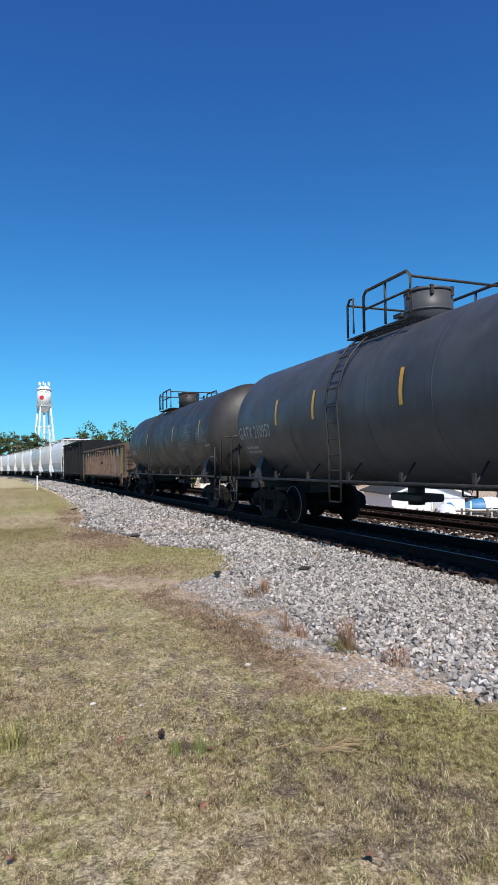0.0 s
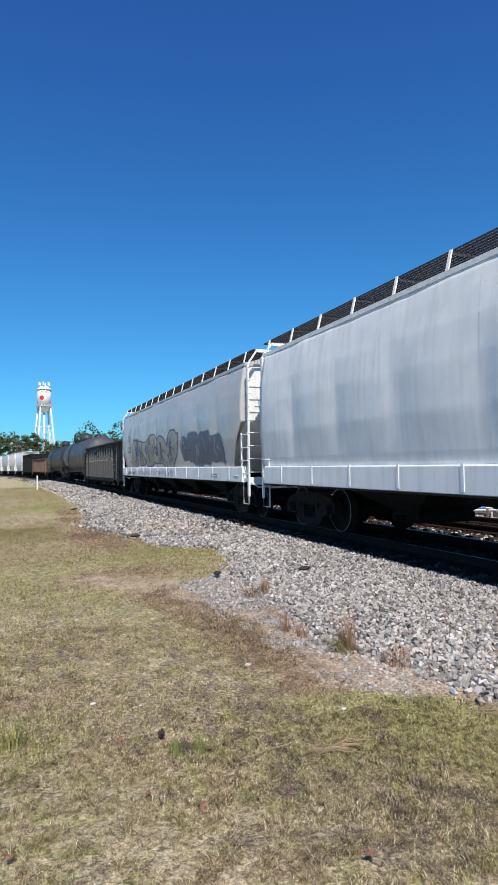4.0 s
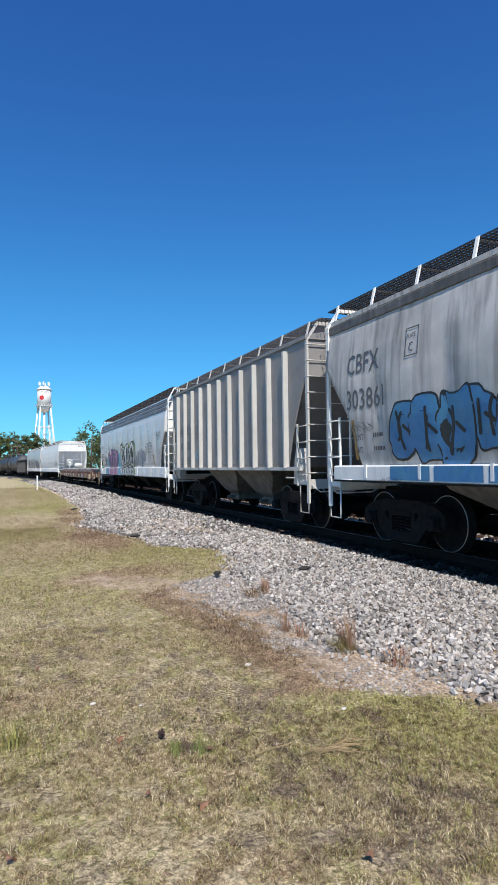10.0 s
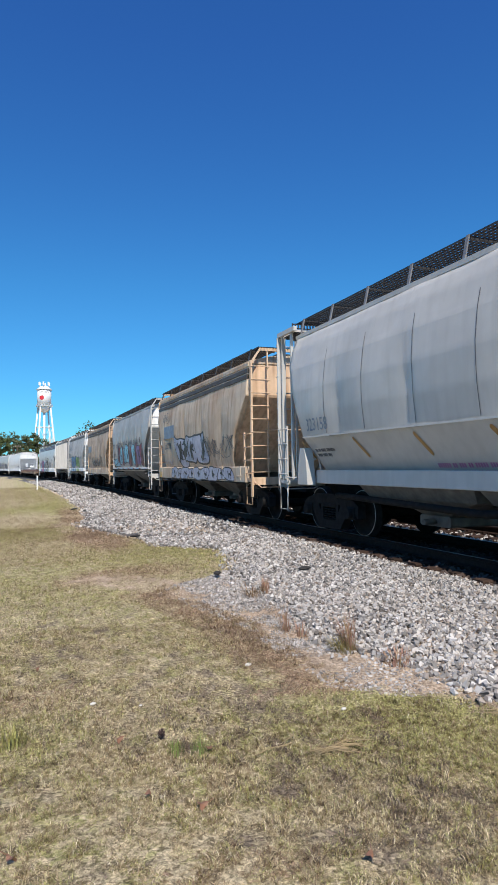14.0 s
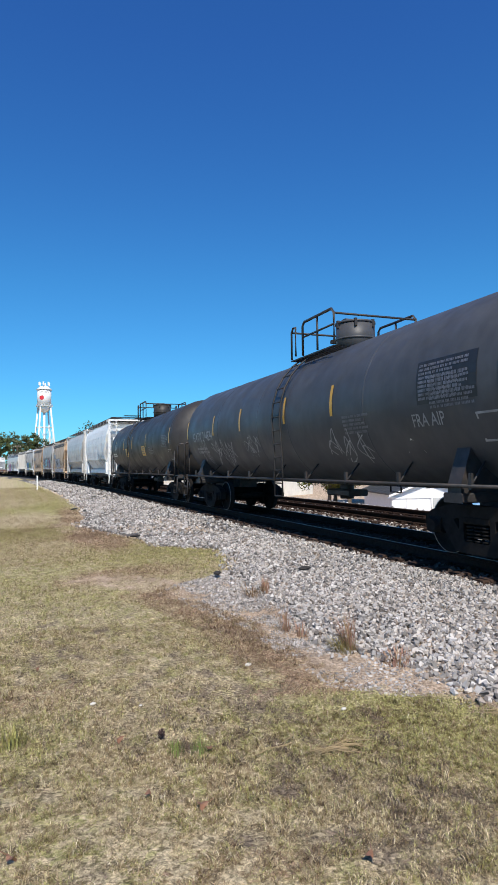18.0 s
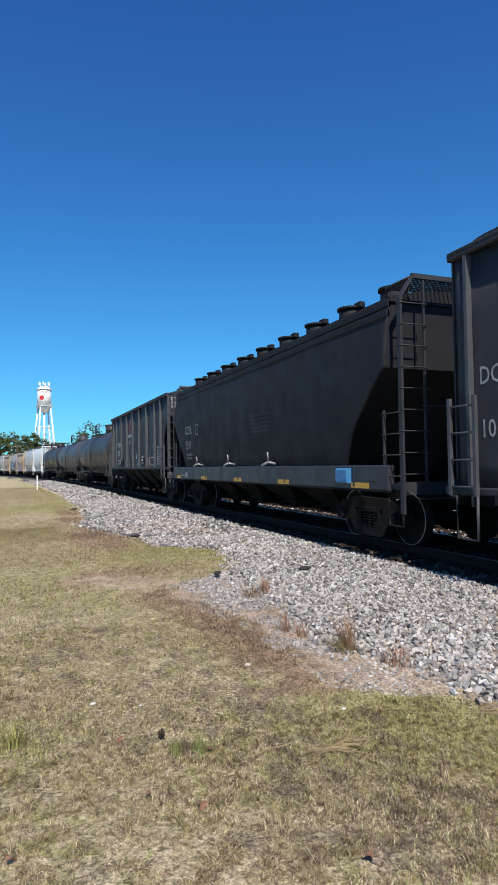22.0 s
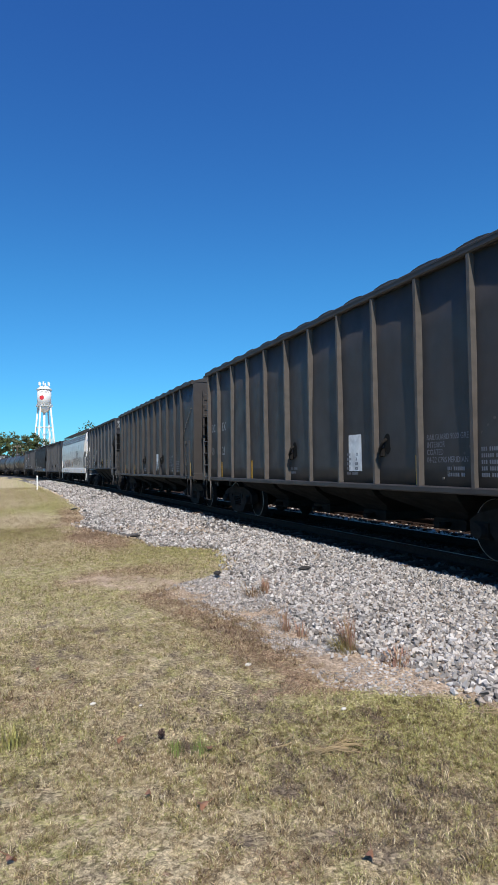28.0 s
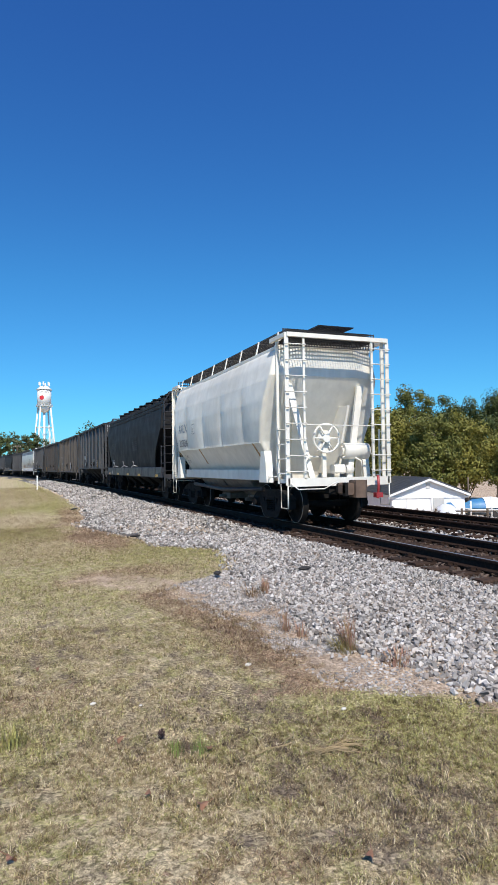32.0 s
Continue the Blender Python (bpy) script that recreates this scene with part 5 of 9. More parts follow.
# ---- rolling stock: gondolas and the flat car ----
def gondola(front, rear, label, body, top, ribs, seed, load=None, at=None, low=0.86, rib=None):
    """at: how far behind the front coupling each rib stands, else they are evenly spread."""
    c = car("gondola", label, "gondola car", front, rear)
    half = (front - rear) / 2 - 0.42
    skin = skin_of([(low, 1.47), (top, 1.47)])
    for s in (-1, 1):
        x0, x1 = sorted((s * 1.41, s * 1.47))
        side = part("side_wall", Geo().box(x0, x1, -half + 0.1, half - 0.1, low + 0.06, top - 0.08), body, c)
        x0, x1 = sorted((s * 1.4, s * 1.6))
        part("top_chord", Geo().box(x0, x1, -half + 0.02, half - 0.02, top - 0.12, top, 0.03), body, c)
        part("bottom_chord", Geo().box(x0, x1 - (0.04 if s > 0 else 0), -half + 0.1, half - 0.1, low, low + 0.12, 0.02), body, c)
        edge = half - 1.72
        ys = [half + 0.42 - d for d in at] if at else [-edge, edge] + [-edge + 1.45 + (2 * edge - 2.9) * i / (ribs - 3) for i in range(ribs - 2)]
        base, tip = (0.085, 0.05) if at else (0.07, 0.035)
        for y in ys:
            g = Geo().loft([[(s * 1.465, y - base * k, z), (s * w, y - tip * k, z), (s * w, y + tip * k, z), (s * 1.465, y + base * k, z)] for z, w, k in ((low - 0.16, 1.49, 0.8), (low + 0.08, 1.62, 1.0), (low + 1.2, 1.62, 1.0), (top - 0.1, 1.53, 0.72))], smooth=False)
            r = part("side_rib", g, rib or body, c)
            if at:
                part("rib_gusset", Geo().prism([(y - 0.16, low - 0.06), (y - 0.05, low - 0.06), (y - 0.05, low + 1.3), (y - 0.105, low + 1.2)], s * 1.465, s * 1.60, 'x'), rib or body, r)
            for zz in (low - 0.06, low + 0.02, low + 0.1) if at else (0.8, 0.88):
                part("rivet", Geo().cyl((s * 1.56, y - (0.1 if at else 0), zz), (s * 1.63, y - (0.1 if at else 0), zz), 0.025, 6), M_CAST, r)
    for e in (1, -1):
        g = Geo().box(-1.5, 1.5, e * (half - 0.06) - 0.05, e * (half - 0.06) + 0.05, 0.9, top - 0.02)
        for z in (1.3, 1.8, 2.3):
            if z < top - 0.2:
                g.box(-1.5, 1.5, e * half - 0.02, e * half + 0.06, z - 0.05, z + 0.05)
        part("end_wall", g, body, c)
        for s in (-1, 1):
            ladder(c, (s * 1.62, e * (half - 0.12)), (s * 1.62, e * (half - 0.52)), 0.5, min(top - 0.25, 2.6), body, name="side_ladder", flat=0.022)
            ladder(c, (s * 1.45, e * (half + 0.08)), (s * 1.05, e * (half + 0.08)), 0.8, min(top - 0.2, 2.6), body, name="end_ladder", flat=0.022)
    part("floor", Geo().box(-1.4, 1.4, -half + 0.1, half - 0.1, 0.95, 1.02), body, c)
    sill(c, half - 0.05)
    for i in range(8):
        y = -half + 1.0 + (2 * half - 2) * i / 7
        part("cross_bearer", Geo().box(-1.4, 1.4, y - 0.06, y + 0.06, 0.78, 0.94), M_CAST, c)
    if load:
        rnd = random.Random(seed)
        g = Geo()
        n = 240
        for i in range(n):
            x, y = rnd.uniform(-1.3, 1.3), rnd.uniform(-half + 0.4, half - 0.4)
            a, w, l = rnd.uniform(0, 6.28), rnd.uniform(0.03, 0.12), rnd.uniform(0.2, 0.7)
            z = top - 0.35 + rnd.uniform(-0.1, 0.3) * (1.2 - abs(x))
            g.tube([(x - l * math.cos(a), y - l * math.sin(a), z - rnd.uniform(0, 0.2)), (x, y, z), (x + l * math.cos(a), y + l * math.sin(a), z + rnd.uniform(-0.1, 0.25))], w * 0.5, 4)
        part("scrap_load", g.box(-1.38, 1.38, -half + 0.12, half - 0.12, 1.02, top - 0.4), load, c)
    for s in (-1, 1):
        truck(c, s * (half - 1.75))
    couplers(c, half - 0.05, M_CAST)
    return c, half, skin


def flat_car(front, rear):
    c = car("flat_car", "long rust-brown flat car with tan side sills and grey risers", "flat car", front, rear)
    half = (front - rear) / 2 - 0.42
    skin = skin_of([(0.4, 1.50), (1.3, 1.50)])
    for s in (-1, 1):
        x0, x1 = sorted((s * 1.36, s * 1.5))
        g = Geo().prism([(-half + 0.1, 1.10), (-half + 0.1, 0.80), (-half + 3.6, 0.78), (-half + 5.2, 0.68), (half - 5.2, 0.68), (half - 3.6, 0.78), (half - 0.1, 0.80), (half - 0.1, 1.10)], x0, x1, 'x')
        part("side_sill", g, M_TANSILL, c, "tan weathered side sill with rust")
        x0, x1 = sorted((s * 1.34, s * 1.512))
        part("deck_edge", Geo().box(x0, x1, -half, half, 1.10, 1.18, 0.02), M_RUST, c)
        rnd = random.Random(5)
        for i in range(60):
            y = -half + 0.2 + (2 * half - 0.4) * (i + rnd.uniform(-0.3, 0.3)) / 60
            part("rust_flake", Geo().loft([[(s * (1.49 + q), y - w, z), (s * (1.525 + q), y - w * 0.4, z), (s * (1.525 + q), y + w * 0.6, z), (s * (1.49 + q), y + w, z)] for q, w, z in ((0, 0.12 * rnd.uniform(0.6, 1.5), 1.19), (0.02, 0.08, 1.12), (0.0, 0.03, 1.10 - 0.1 * rnd.random()))], smooth=False), M_ORANGE if i % 9 == 0 else M_RUST, c)
        for i in range(27):
            y = -half + 0.7 + (2 * half - 1.4) * i / 26
            part("stake_pocket", Geo().box(*sorted((s * 1.49, s * 1.535)), y - 0.07, y + 0.09, 0.94 + 0.04 * (i % 2), 1.16, 0.02), M_RUST, c)
            if i % 2:
                part("sill_stiffener", Geo().box(*sorted((s * 1.495, s * 1.53)), y - 0.04 + 0.25, y + 0.04 + 0.25, 0.7 if 4 < i < 22 else 0.81, 1.10), M_RUST, c)
        # grey side risers standing on the deck, in lengths
        n = 7
        cuts = [half - 0.45] + [9.7 - 3.6 * k for k in range(6)] + [-half + 0.3]
        for i in range(n):
            ya, yb = cuts[i], cuts[i + 1] + 0.12
            x0, x1 = sorted((s * 1.02, s * 1.22))
            r = part("side_riser", Geo().box(x0, x1, yb, ya, 1.18, 1.37, 0.015), M_TIMBER if i < n - 1 else M_GEAR, c, "weathered grey riser" if i < n - 1 else "dark steel riser")
            for y in (ya - 0.3, ya - 1.25, yb + 0.7):
                part("chock", Geo().prism([(y - 0.28, 1.37), (y - 0.04, 1.47), (y, 1.47), (y + 0.02, 1.37)], x0 + 0.03, x1 - 0.03, 'x'), M_TIMBER, r)
            part("end_plate", Geo().box(*sorted((s * 1.0, s * 1.25)), yb - 0.02, yb + 0.06, 1.18, 1.4), M_CAST, r)
            part("rust_plate", Geo().box(*sorted((s * 1.24, s * 1.28)), yb - 0.36, yb - 0.14, 1.18, 1.31), M_ORANGE, r)
    for i in range(14):
        y = -half + 1.2 + (2 * half - 2.4) * i / 13
        part("strap", Geo().tube([(-1.52, y, 1.0), (-1.56, y - 0.03, 0.92), (-1.55, y - 0.07, 0.82)], 0.018, 5), P_TAN if i % 3 else P_OCHRE, c)
    part("deck", Geo().box(-1.36, 1.36, -half, half, 1.10, 1.18), M_RUST, c)
    sill(c, half)
    for e in (1, -1):
        part("end_beam", Geo().box(-1.5, 1.5, e * (half - 0.02) - 0.05, e * (half - 0.02) + 0.05, 0.75, 1.16, 0.02), M_RUST, c)
        for s in (-1, 1):
            part("step", Geo().tube([(s * 1.5, e * (half - 0.15), 0.75), (s * 1.5, e * (half - 0.15), 0.36), (s * 1.5, e * (half - 0.55), 0.36), (s * 1.5, e * (half - 0.55), 0.75)], 0.022, 6), M_TANSILL, c)
            part("grab_rail", Geo().tube([(s * 1.53, e * (half - 0.2), 0.95), (s * 1.58, e * (half - 0.2), 0.95), (s * 1.58, e * (half - 0.65), 0.95), (s * 1.53, e * (half - 0.65), 0.95)], 0.018, 5), M_TANSILL, c)
        part("cushion_box", Geo().box(-0.42, 0.42, *sorted((e * half, e * (half - 1.1))), 0.62, 1.0, 0.03), M_RUST, c)
    g = Geo()
    y = -half + 2.35
    g.tube([(-1.64 , y + 0.26 * math.cos(2 * math.pi * i / 16), 0.9 + 0.26 * math.sin(2 * math.pi * i / 16)) for i in range(16)], 0.022, 6, True)
    for i in range(4):
        a = math.pi * i / 4
        g.tube([(-1.64, y - 0.25 * math.cos(a), 0.9 - 0.25 * math.sin(a)), (-1.64, y + 0.25 * math.cos(a), 0.9 + 0.25 * math.sin(a))], 0.016, 5)
    g.box(-1.64, -1.5, y - 0.1, y + 0.1, 0.8, 1.0)
    part("brake_wheel", g, M_TANSILL, c, "tan side-mounted hand brake wheel")
    part("brake_rod", Geo().tube([(-1.55, y, 0.75), (-1.5, y + 1.2, 0.5), (-1.48, y + 2.6, 0.46), (-1.48, y + 5, 0.5)], 0.02, 6), M_TANSILL, c)
    for y in (-half + 5.1, -half + 4.5):
        part("switch_box", Geo().box(-1.62, -1.5, y - 0.12, y + 0.12, 0.62, 1.0, 0.02), M_TANSILL, c)
    for s in (-1, 1):
        truck(c, s * (half - 3.9))
    couplers(c, half - 0.02, M_CAST)
    # markings
    patch(c, "number_panel", 6.15, 3.9, 0.79, 1.06, skin, P_BLACK, 0.006, 1)
    lettering(c, "36115", 5.05, 0.82, 0.2, skin, P_WHITE, lift=0.01)
    bars(c, 6.05, 0.82, 0.85, 0.2, 1, skin, P_WHITE)
    bars(c, half - 7.2, 0.78, 1.1, 0.24, 2, skin, P_GREYINK)
    for y in (half - 6.4, half - 11, 0.5, -half + 9, -half + 3.2):
        patch(c, "yellow_panel", y, y - 0.55, 0.8, 0.92, skin, P_OCHRE, 0.006, 1)
    patch(c, "name_panel", -3.95, -5.1, 0.73, 1.05, skin, P_PLATE, 0.006, 1)
    bars(c, -4.02, 0.78, 1.0, 0.22, 1, skin, P_WHITE)
    lettering(c, "SOUTHERN", -1.55, 0.84, 0.12, skin, P_BLACK, lift=0.003)
    lettering(c, "LD LMT", 2.3, 0.96, 0.08, skin, P_BLACK, lift=0.003)
    lettering(c, "LT WT", 2.3, 0.82, 0.08, skin, P_BLACK, lift=0.003)
    bars(c, 1.85, 0.82, 0.4, 0.22, 2, skin, P_GREYINK)
    graffiti(c, -0.1, -0.8, 0.8, 1.04, [P_GREYINK], P_GREYINK, skin, 91, 6, thin=True)
    lettering(c, "NSH90 V", -5.45, 0.78, 0.22, skin, P_GREYINK)
    patch(c, "panel", -half + 1.7, -half + 1.0, 0.84, 1.06, skin, P_PALE, 0.006, 1)
    for o in c.children:
        if o.name.split('.')[0] not in ('truck', 'coupler'):
            o.location.z -= 0.08
    return c


M_TANSILL = shader("tan_weathered_sill", (0.36, 0.28, 0.20), 0.75, grain=5, spread=0.25, stain=(0.12, 0.05, 0.03), stain_scale=2.2, stain_amount=0.85, streak=(0.13, 0.06, 0.035), streak_amount=0.7)
M_TIMBER = shader("weathered_grey_timber", (0.265, 0.25, 0.23), 0.85, grain=14, spread=0.3, stain=(0.12, 0.12, 0.12), stain_scale=3, stain_amount=0.6)
M_ORANGE = shader("orange_rust_plate", (0.40, 0.18, 0.11), 0.8, grain=8, spread=0.3)
M_STREAKED = shader("dirty_grey_paint", (0.54, 0.525, 0.505), 0.6, grain=3, spread=0.12, streak=(0.14, 0.13, 0.12), streak_amount=0.75, stain=(0.3, 0.29, 0.27), stain_scale=0.7, stain_amount=0.5)
M_DULLGREY = shader("dull_weathered_grey", (0.44, 0.425, 0.40), 0.5, grain=3, spread=0.08, stain=(0.24, 0.225, 0.20), stain_scale=0.6, stain_amount=0.7, streak=(0.20, 0.185, 0.165), streak_amount=0.4)
# black-grey streaked band along the top of the sides
M_DARKEAVE = shader("dark_streaked_eave", (0.10, 0.095, 0.09), 0.6, grain=4, spread=0.4, streak=(0.3, 0.29, 0.28), streak_amount=0.5)
M_CREAM = shader("off_white_paint", (0.82, 0.79, 0.71), 0.5, grain=3, spread=0.07, stain=(0.45, 0.41, 0.34), stain_scale=0.5, stain_amount=0.4, streak=(0.42, 0.38, 0.30), streak_amount=0.15)
M_SILVER = shader("blue_grey_paint", (0.55, 0.53, 0.505), 0.36, grain=3, spread=0.05, stain=(0.38, 0.375, 0.365), stain_scale=0.5, stain_amount=0.45, streak=(0.33, 0.32, 0.30), streak_amount=0.14)
M_PALESILVER = shader("pale_silver_paint", (0.66, 0.645, 0.63), 0.36, grain=3, spread=0.05, stain=(0.46, 0.45, 0.44), stain_scale=0.5, stain_amount=0.4, streak=(0.4, 0.385, 0.36), streak_amount=0.12)
# peach lifted to the brightness of sunlit ends, with rust streaks
M_PEACH = shader("sunlit_peach_paint", (0.70, 0.49, 0.32), 0.6, grain=4, spread=0.12, streak=(0.24, 0.10, 0.04), streak_amount=0.6)
M_BEIGE2 = shader("stained_beige_paint", (0.60, 0.48, 0.35), 0.6, grain=3, spread=0.1, streak=(0.24, 0.12, 0.055), streak_amount=0.6, stain=(0.38, 0.22, 0.12), stain_scale=0.7, stain_amount=0.8)
M_TANKGREY = shader("faded_black_tank_paint", (0.066, 0.068, 0.074), 0.48, spec=0.35, grain=3, spread=0.15, stain=(0.036, 0.037, 0.042), stain_scale=0.5, stain_amount=0.8, streak=(0.11, 0.11, 0.11), streak_amount=0.2)
M_TANKBROWN = shader("dusty_black_tank_paint", (0.040, 0.0365, 0.034), 0.5, spec=0.35, grain=3, spread=0.18, stain=(0.025, 0.024, 0.024), stain_scale=0.5, stain_amount=0.6, streak=(0.07, 0.06, 0.05), streak_amount=0.2)
M_GEAR = shader("dark_gear_paint", (0.03, 0.029, 0.029), 0.6, 0.1, grain=10, spread=0.3, stain=(0.09, 0.06, 0.05), stain_scale=4, stain_amount=0.5)
M_CHAR = shader("charcoal_paint_worn", (0.032, 0.033, 0.039), 0.65, spec=0.3, grain=3, spread=0.15, stain=(0.02, 0.02, 0.022), stain_scale=0.5, stain_amount=0.5, streak=(0.055, 0.052, 0.05), streak_amount=0.35)
M_CHARPOST = shader("dusty_charcoal_post", (0.060, 0.062, 0.068), 0.6, grain=6, spread=0.2, streak=(0.05, 0.049, 0.05), streak_amount=0.5)
M_SOOT = shader("black_hopper_paint", (0.014, 0.0145, 0.017), 0.7, spec=0.25, grain=3, spread=0.2, stain=(0.022, 0.021, 0.021), stain_scale=0.6, stain_amount=0.5)
M_SOOTSILL = shader("slate_sill_paint", (0.03, 0.032, 0.042), 0.5, grain=4, spread=0.15, stain=(0.036, 0.03, 0.028), stain_scale=2, stain_amount=0.5)
M_BROWNBODY = shader("brown_grey_worn_paint", (0.035, 0.031, 0.03), 0.6, grain=3, spread=0.18, streak=(0.045, 0.037, 0.033), streak_amount=0.5, stain=(0.058, 0.05, 0.046), stain_scale=0.6, stain_amount=0.35)
M_BROWNPOST = shader("brown_grey_post", (0.078, 0.069, 0.062), 0.65, grain=6, spread=0.2, streak=(0.07, 0.05, 0.04), streak_amount=0.5)
# rib grey lifted as if sun caught it; wall black deepened as side shade
M_LITRIB = shader("sun_toned_gondola_rib", (0.072, 0.071, 0.072), 0.6, grain=6, spread=0.2, stain=(0.10, 0.08, 0.07), stain_scale=3, stain_amount=0.2)
M_GONDOLA = shader("shade_deepened_gondola_black", (0.011, 0.0115, 0.013), 0.7, spec=0.2, grain=4, spread=0.2, streak=(0.035, 0.032, 0.03), streak_amount=0.4)


# ---- the train, from its far end to its last car ----
def consist():
    # pale hoppers far ahead
    tones = (M_WHITE, M_CREAM, M_SILVER, M_WHITE, M_CREAM, M_WHITE)
    for i in range(8, -1, -1):
        hopper(273.9 + 12.87 * (i + 1), 273.9 + 12.87 * i, "pale rounded hopper car with a white open end frame", tones[i % 6], M_WHITE, seed=30 + i, seams=5, table=ROUND, bays=2, sills=False, style='open', cut=(3.6, 2.0, 0.85), nose=0.6, nose_out=0.08, pocket=1.2, lift=0.38, wf=1.42, lean=0.75)
    c, half, skin = gondola(273.9, 258.2, "tall black gondola car with pink and white graffiti", M_GONDOLA, 3.75, 12, 3, M_GEAR)
    graffiti(c, half - 5.5, half - 10, 1.0, 2.2, [P_PINK, P_WHITE], P_BLACK, skin, 5, 4)
    c, half, skin = gondola(258.2, 239.45, "rusty gondola car with yellow and white graffiti along its side", M_RUSTG, 2.75, 15, 4, M_RUST)
    for i in range(14):
        y = half - 0.75 - (2 * half - 1.1) * i / 14
        patch(c, "graffiti_panel", y, y - (2 * half - 1.1) / 14 + 0.3, 1.05, 2.5, skin, (P_WHITE, P_LEMON, P_LEMON, P_TAN)[i % 4], 0.006, 1)
    graffiti(c, half - 1.0, -half + 2.0, 1.1, 2.5, [P_GREYINK, P_MAROON], P_GREYINK, skin, 8, 13, thin=True)

    c, half, lt = tank_car(239.45, 223.0, "weathered black tank car with a railed top platform", M_TANKBROWN, M_GEAR, 1, 1.35)
    tank_marks(c, lt, "", "", (2.5, -2.2, -lt + 1.2))
    bars(c, -lt + 3.2, 2.3, 1.1, 0.6, 9, tank_skin, P_FAINT, "test_table")
    c, half, lt = tank_car(223.0, 205.6, "faded blue-black tank car with white numbers and yellow stripes", M_TANKGREY, M_GEAR, 2, 1.6)
    tank_marks(c, lt, "GATX", "210950", (lt - 2.6, 2.95, -0.1), P_PALE, 2.12, 0.15)
    patch(c, "hazard_label", 1.03, 0.48, 1.47, 1.86, tank_skin, P_YELLOW, 0.008, 4, "yellow printed label")
    bars(c, 0.97, 1.52, 0.4, 0.27, 4, tank_skin, P_WHITE)
    for i, line in enumerate(("SR 13450", "SR 5754")):
        lettering(c, line, -2.75, 2.12 - 0.24 * i, 0.17, tank_skin, P_PALE)
    bars(c, -2.9, 1.5, 0.8, 0.3, 4, tank_skin, P_FAINT)

    c, half, skin = gondola(205.6, 189.1, "black gondola car with sun-toned grey tapered ribs, loaded with scrap", M_GONDOLA, 2.95, 12, 6, M_GEAR, [1.35] + [3.0 + 1.015 * i for i in range(11)] + [15.0], 0.66, M_LITRIB)
    lettering(c, "OMNX", half - 1.24, 2.0, 0.32, skin, P_WHITE, squeeze=0.5)
    lettering(c, "1045", half - 1.26, 1.5, 0.32, skin, P_WHITE, squeeze=0.6)
    lettering(c, "LD LMT", half - 1.28, 1.08, 0.1, skin, P_WHITE)
    bars(c, half - 1.8, 1.08, 0.35, 0.1, 1, skin, P_WHITE)
    lettering(c, "LT WT", half - 1.28, 0.88, 0.1, skin, P_WHITE)
    frame_patch(c, "plate_mark", half - 2.96, half - 3.2, 1.75, 2.1, 0.02, skin, P_WHITE)
    lettering(c, "C", half - 3.0, 1.85, 0.12, skin, P_WHITE)
    lettering(c, "RELEASE ROD", half - 9.84, 0.82, 0.075, skin, P_WHITE)
    bars(c, half - 10.75, 0.82, 0.5, 0.16, 2, skin, P_WHITE)
    bars(c, -half + 3.6, 1.2, 0.8, 0.6, 4, skin, P_PALE)
    frame_patch(c, "plate_mark", -half + 3.0, -half + 2.3, 1.2, 1.6, 0.03, skin, P_PALE)
    for y in (half - 0.62, half - 3.84, half - 5.95, half - 9.0, -half + 0.9):
        patch(c, "reflector", y, y - 0.11, 1.0, 1.6, skin, P_YELLOW, 0.008, 2)

    c, half, hb, skin = hopper(189.25, 169.0, "pale blue-grey covered hopper car with purple and tan graffiti", M_SILVER, M_WHITE, seed=11, mould=0, seams=9, bays=4, cut=(2.6, 1.5, 1.0), end_mat=M_WHITE)
    side_marks(c, half, hb - 1.6, "TILX", "622087", skin, P_GREYINK, 0.32, 2.72)
    bars(c, hb - 3.6, 2.2, 0.7, 0.5, 3, skin, P_GREYINK)
    throw_up(c, hb - 2.95, hb - 11.6, 1.46, 2.75, [P_DULLTAN], P_VIOLET, skin, 21, 6, 3, 0.06)
    graffiti(c, half - 2.4, half - 11.6, 1.0, 1.36, [P_VIOLET, P_GREYINK, P_SILVER], P_PLATE, SILL_SKIN, 25, 14, thin=True)
    throw_up(c, hb - 12.4, hb - 17.0, 1.44, 2.55, [P_INKBLUE], P_PLATE, skin, 22, 4, 1)
    graffiti(c, hb - 11.3, hb - 12.2, 2.0, 2.5, [P_GREYINK], P_GREYINK, skin, 23, 4, thin=True)
    reflectors(c, (hb - 1.0, hb - 8.2, -hb + 1.6), skin, P_OCHRE, 1.35, 1.95)
    for y in (half - 2.0, half - 3.4, -half + 3):
        bars(c, y, 1.05, 0.8, 0.14, 2, SILL_SKIN, P_GREYINK)
    c, half, hb, skin = hopper(169.0, 148.9, "clean white covered hopper car with a hand brake on its end", M_WHITE, M_WHITE, seed=12, seams=10, bays=4, cut=(3.3, 2.0, 0.02), brake=True, wf=1.48, lean=0.1, pocket=1.7)
    bars(c, -hb + 2.2, 1.7, 0.9, 0.5, 3, skin, P_GREYINK)
    graffiti(c, -hb + 3.6, -hb + 1.6, 1.5, 2.1, [P_GREYINK], P_GREYINK, skin, 27, 5, thin=True)
    g = Geo()
    for body, zz in (("FPAX", 4.02), ("950406", 3.82)):
        v, f = letters(body)
        g.add([(0.62 + p.x * 0.14 * 0.9, -hb - 0.012, zz + p.y * 0.14) for p in v], f)
    part("end_lettering", g, P_GREYINK, c)
    g = Geo().box(-0.9, 0.9, -hb - 0.006, -hb, 2.55, 3.25)
    bars(c, -hb, 3.4, 0.01, 0.01, 1, skin, P_GREYINK)
    flat_car(148.9, 120.6)

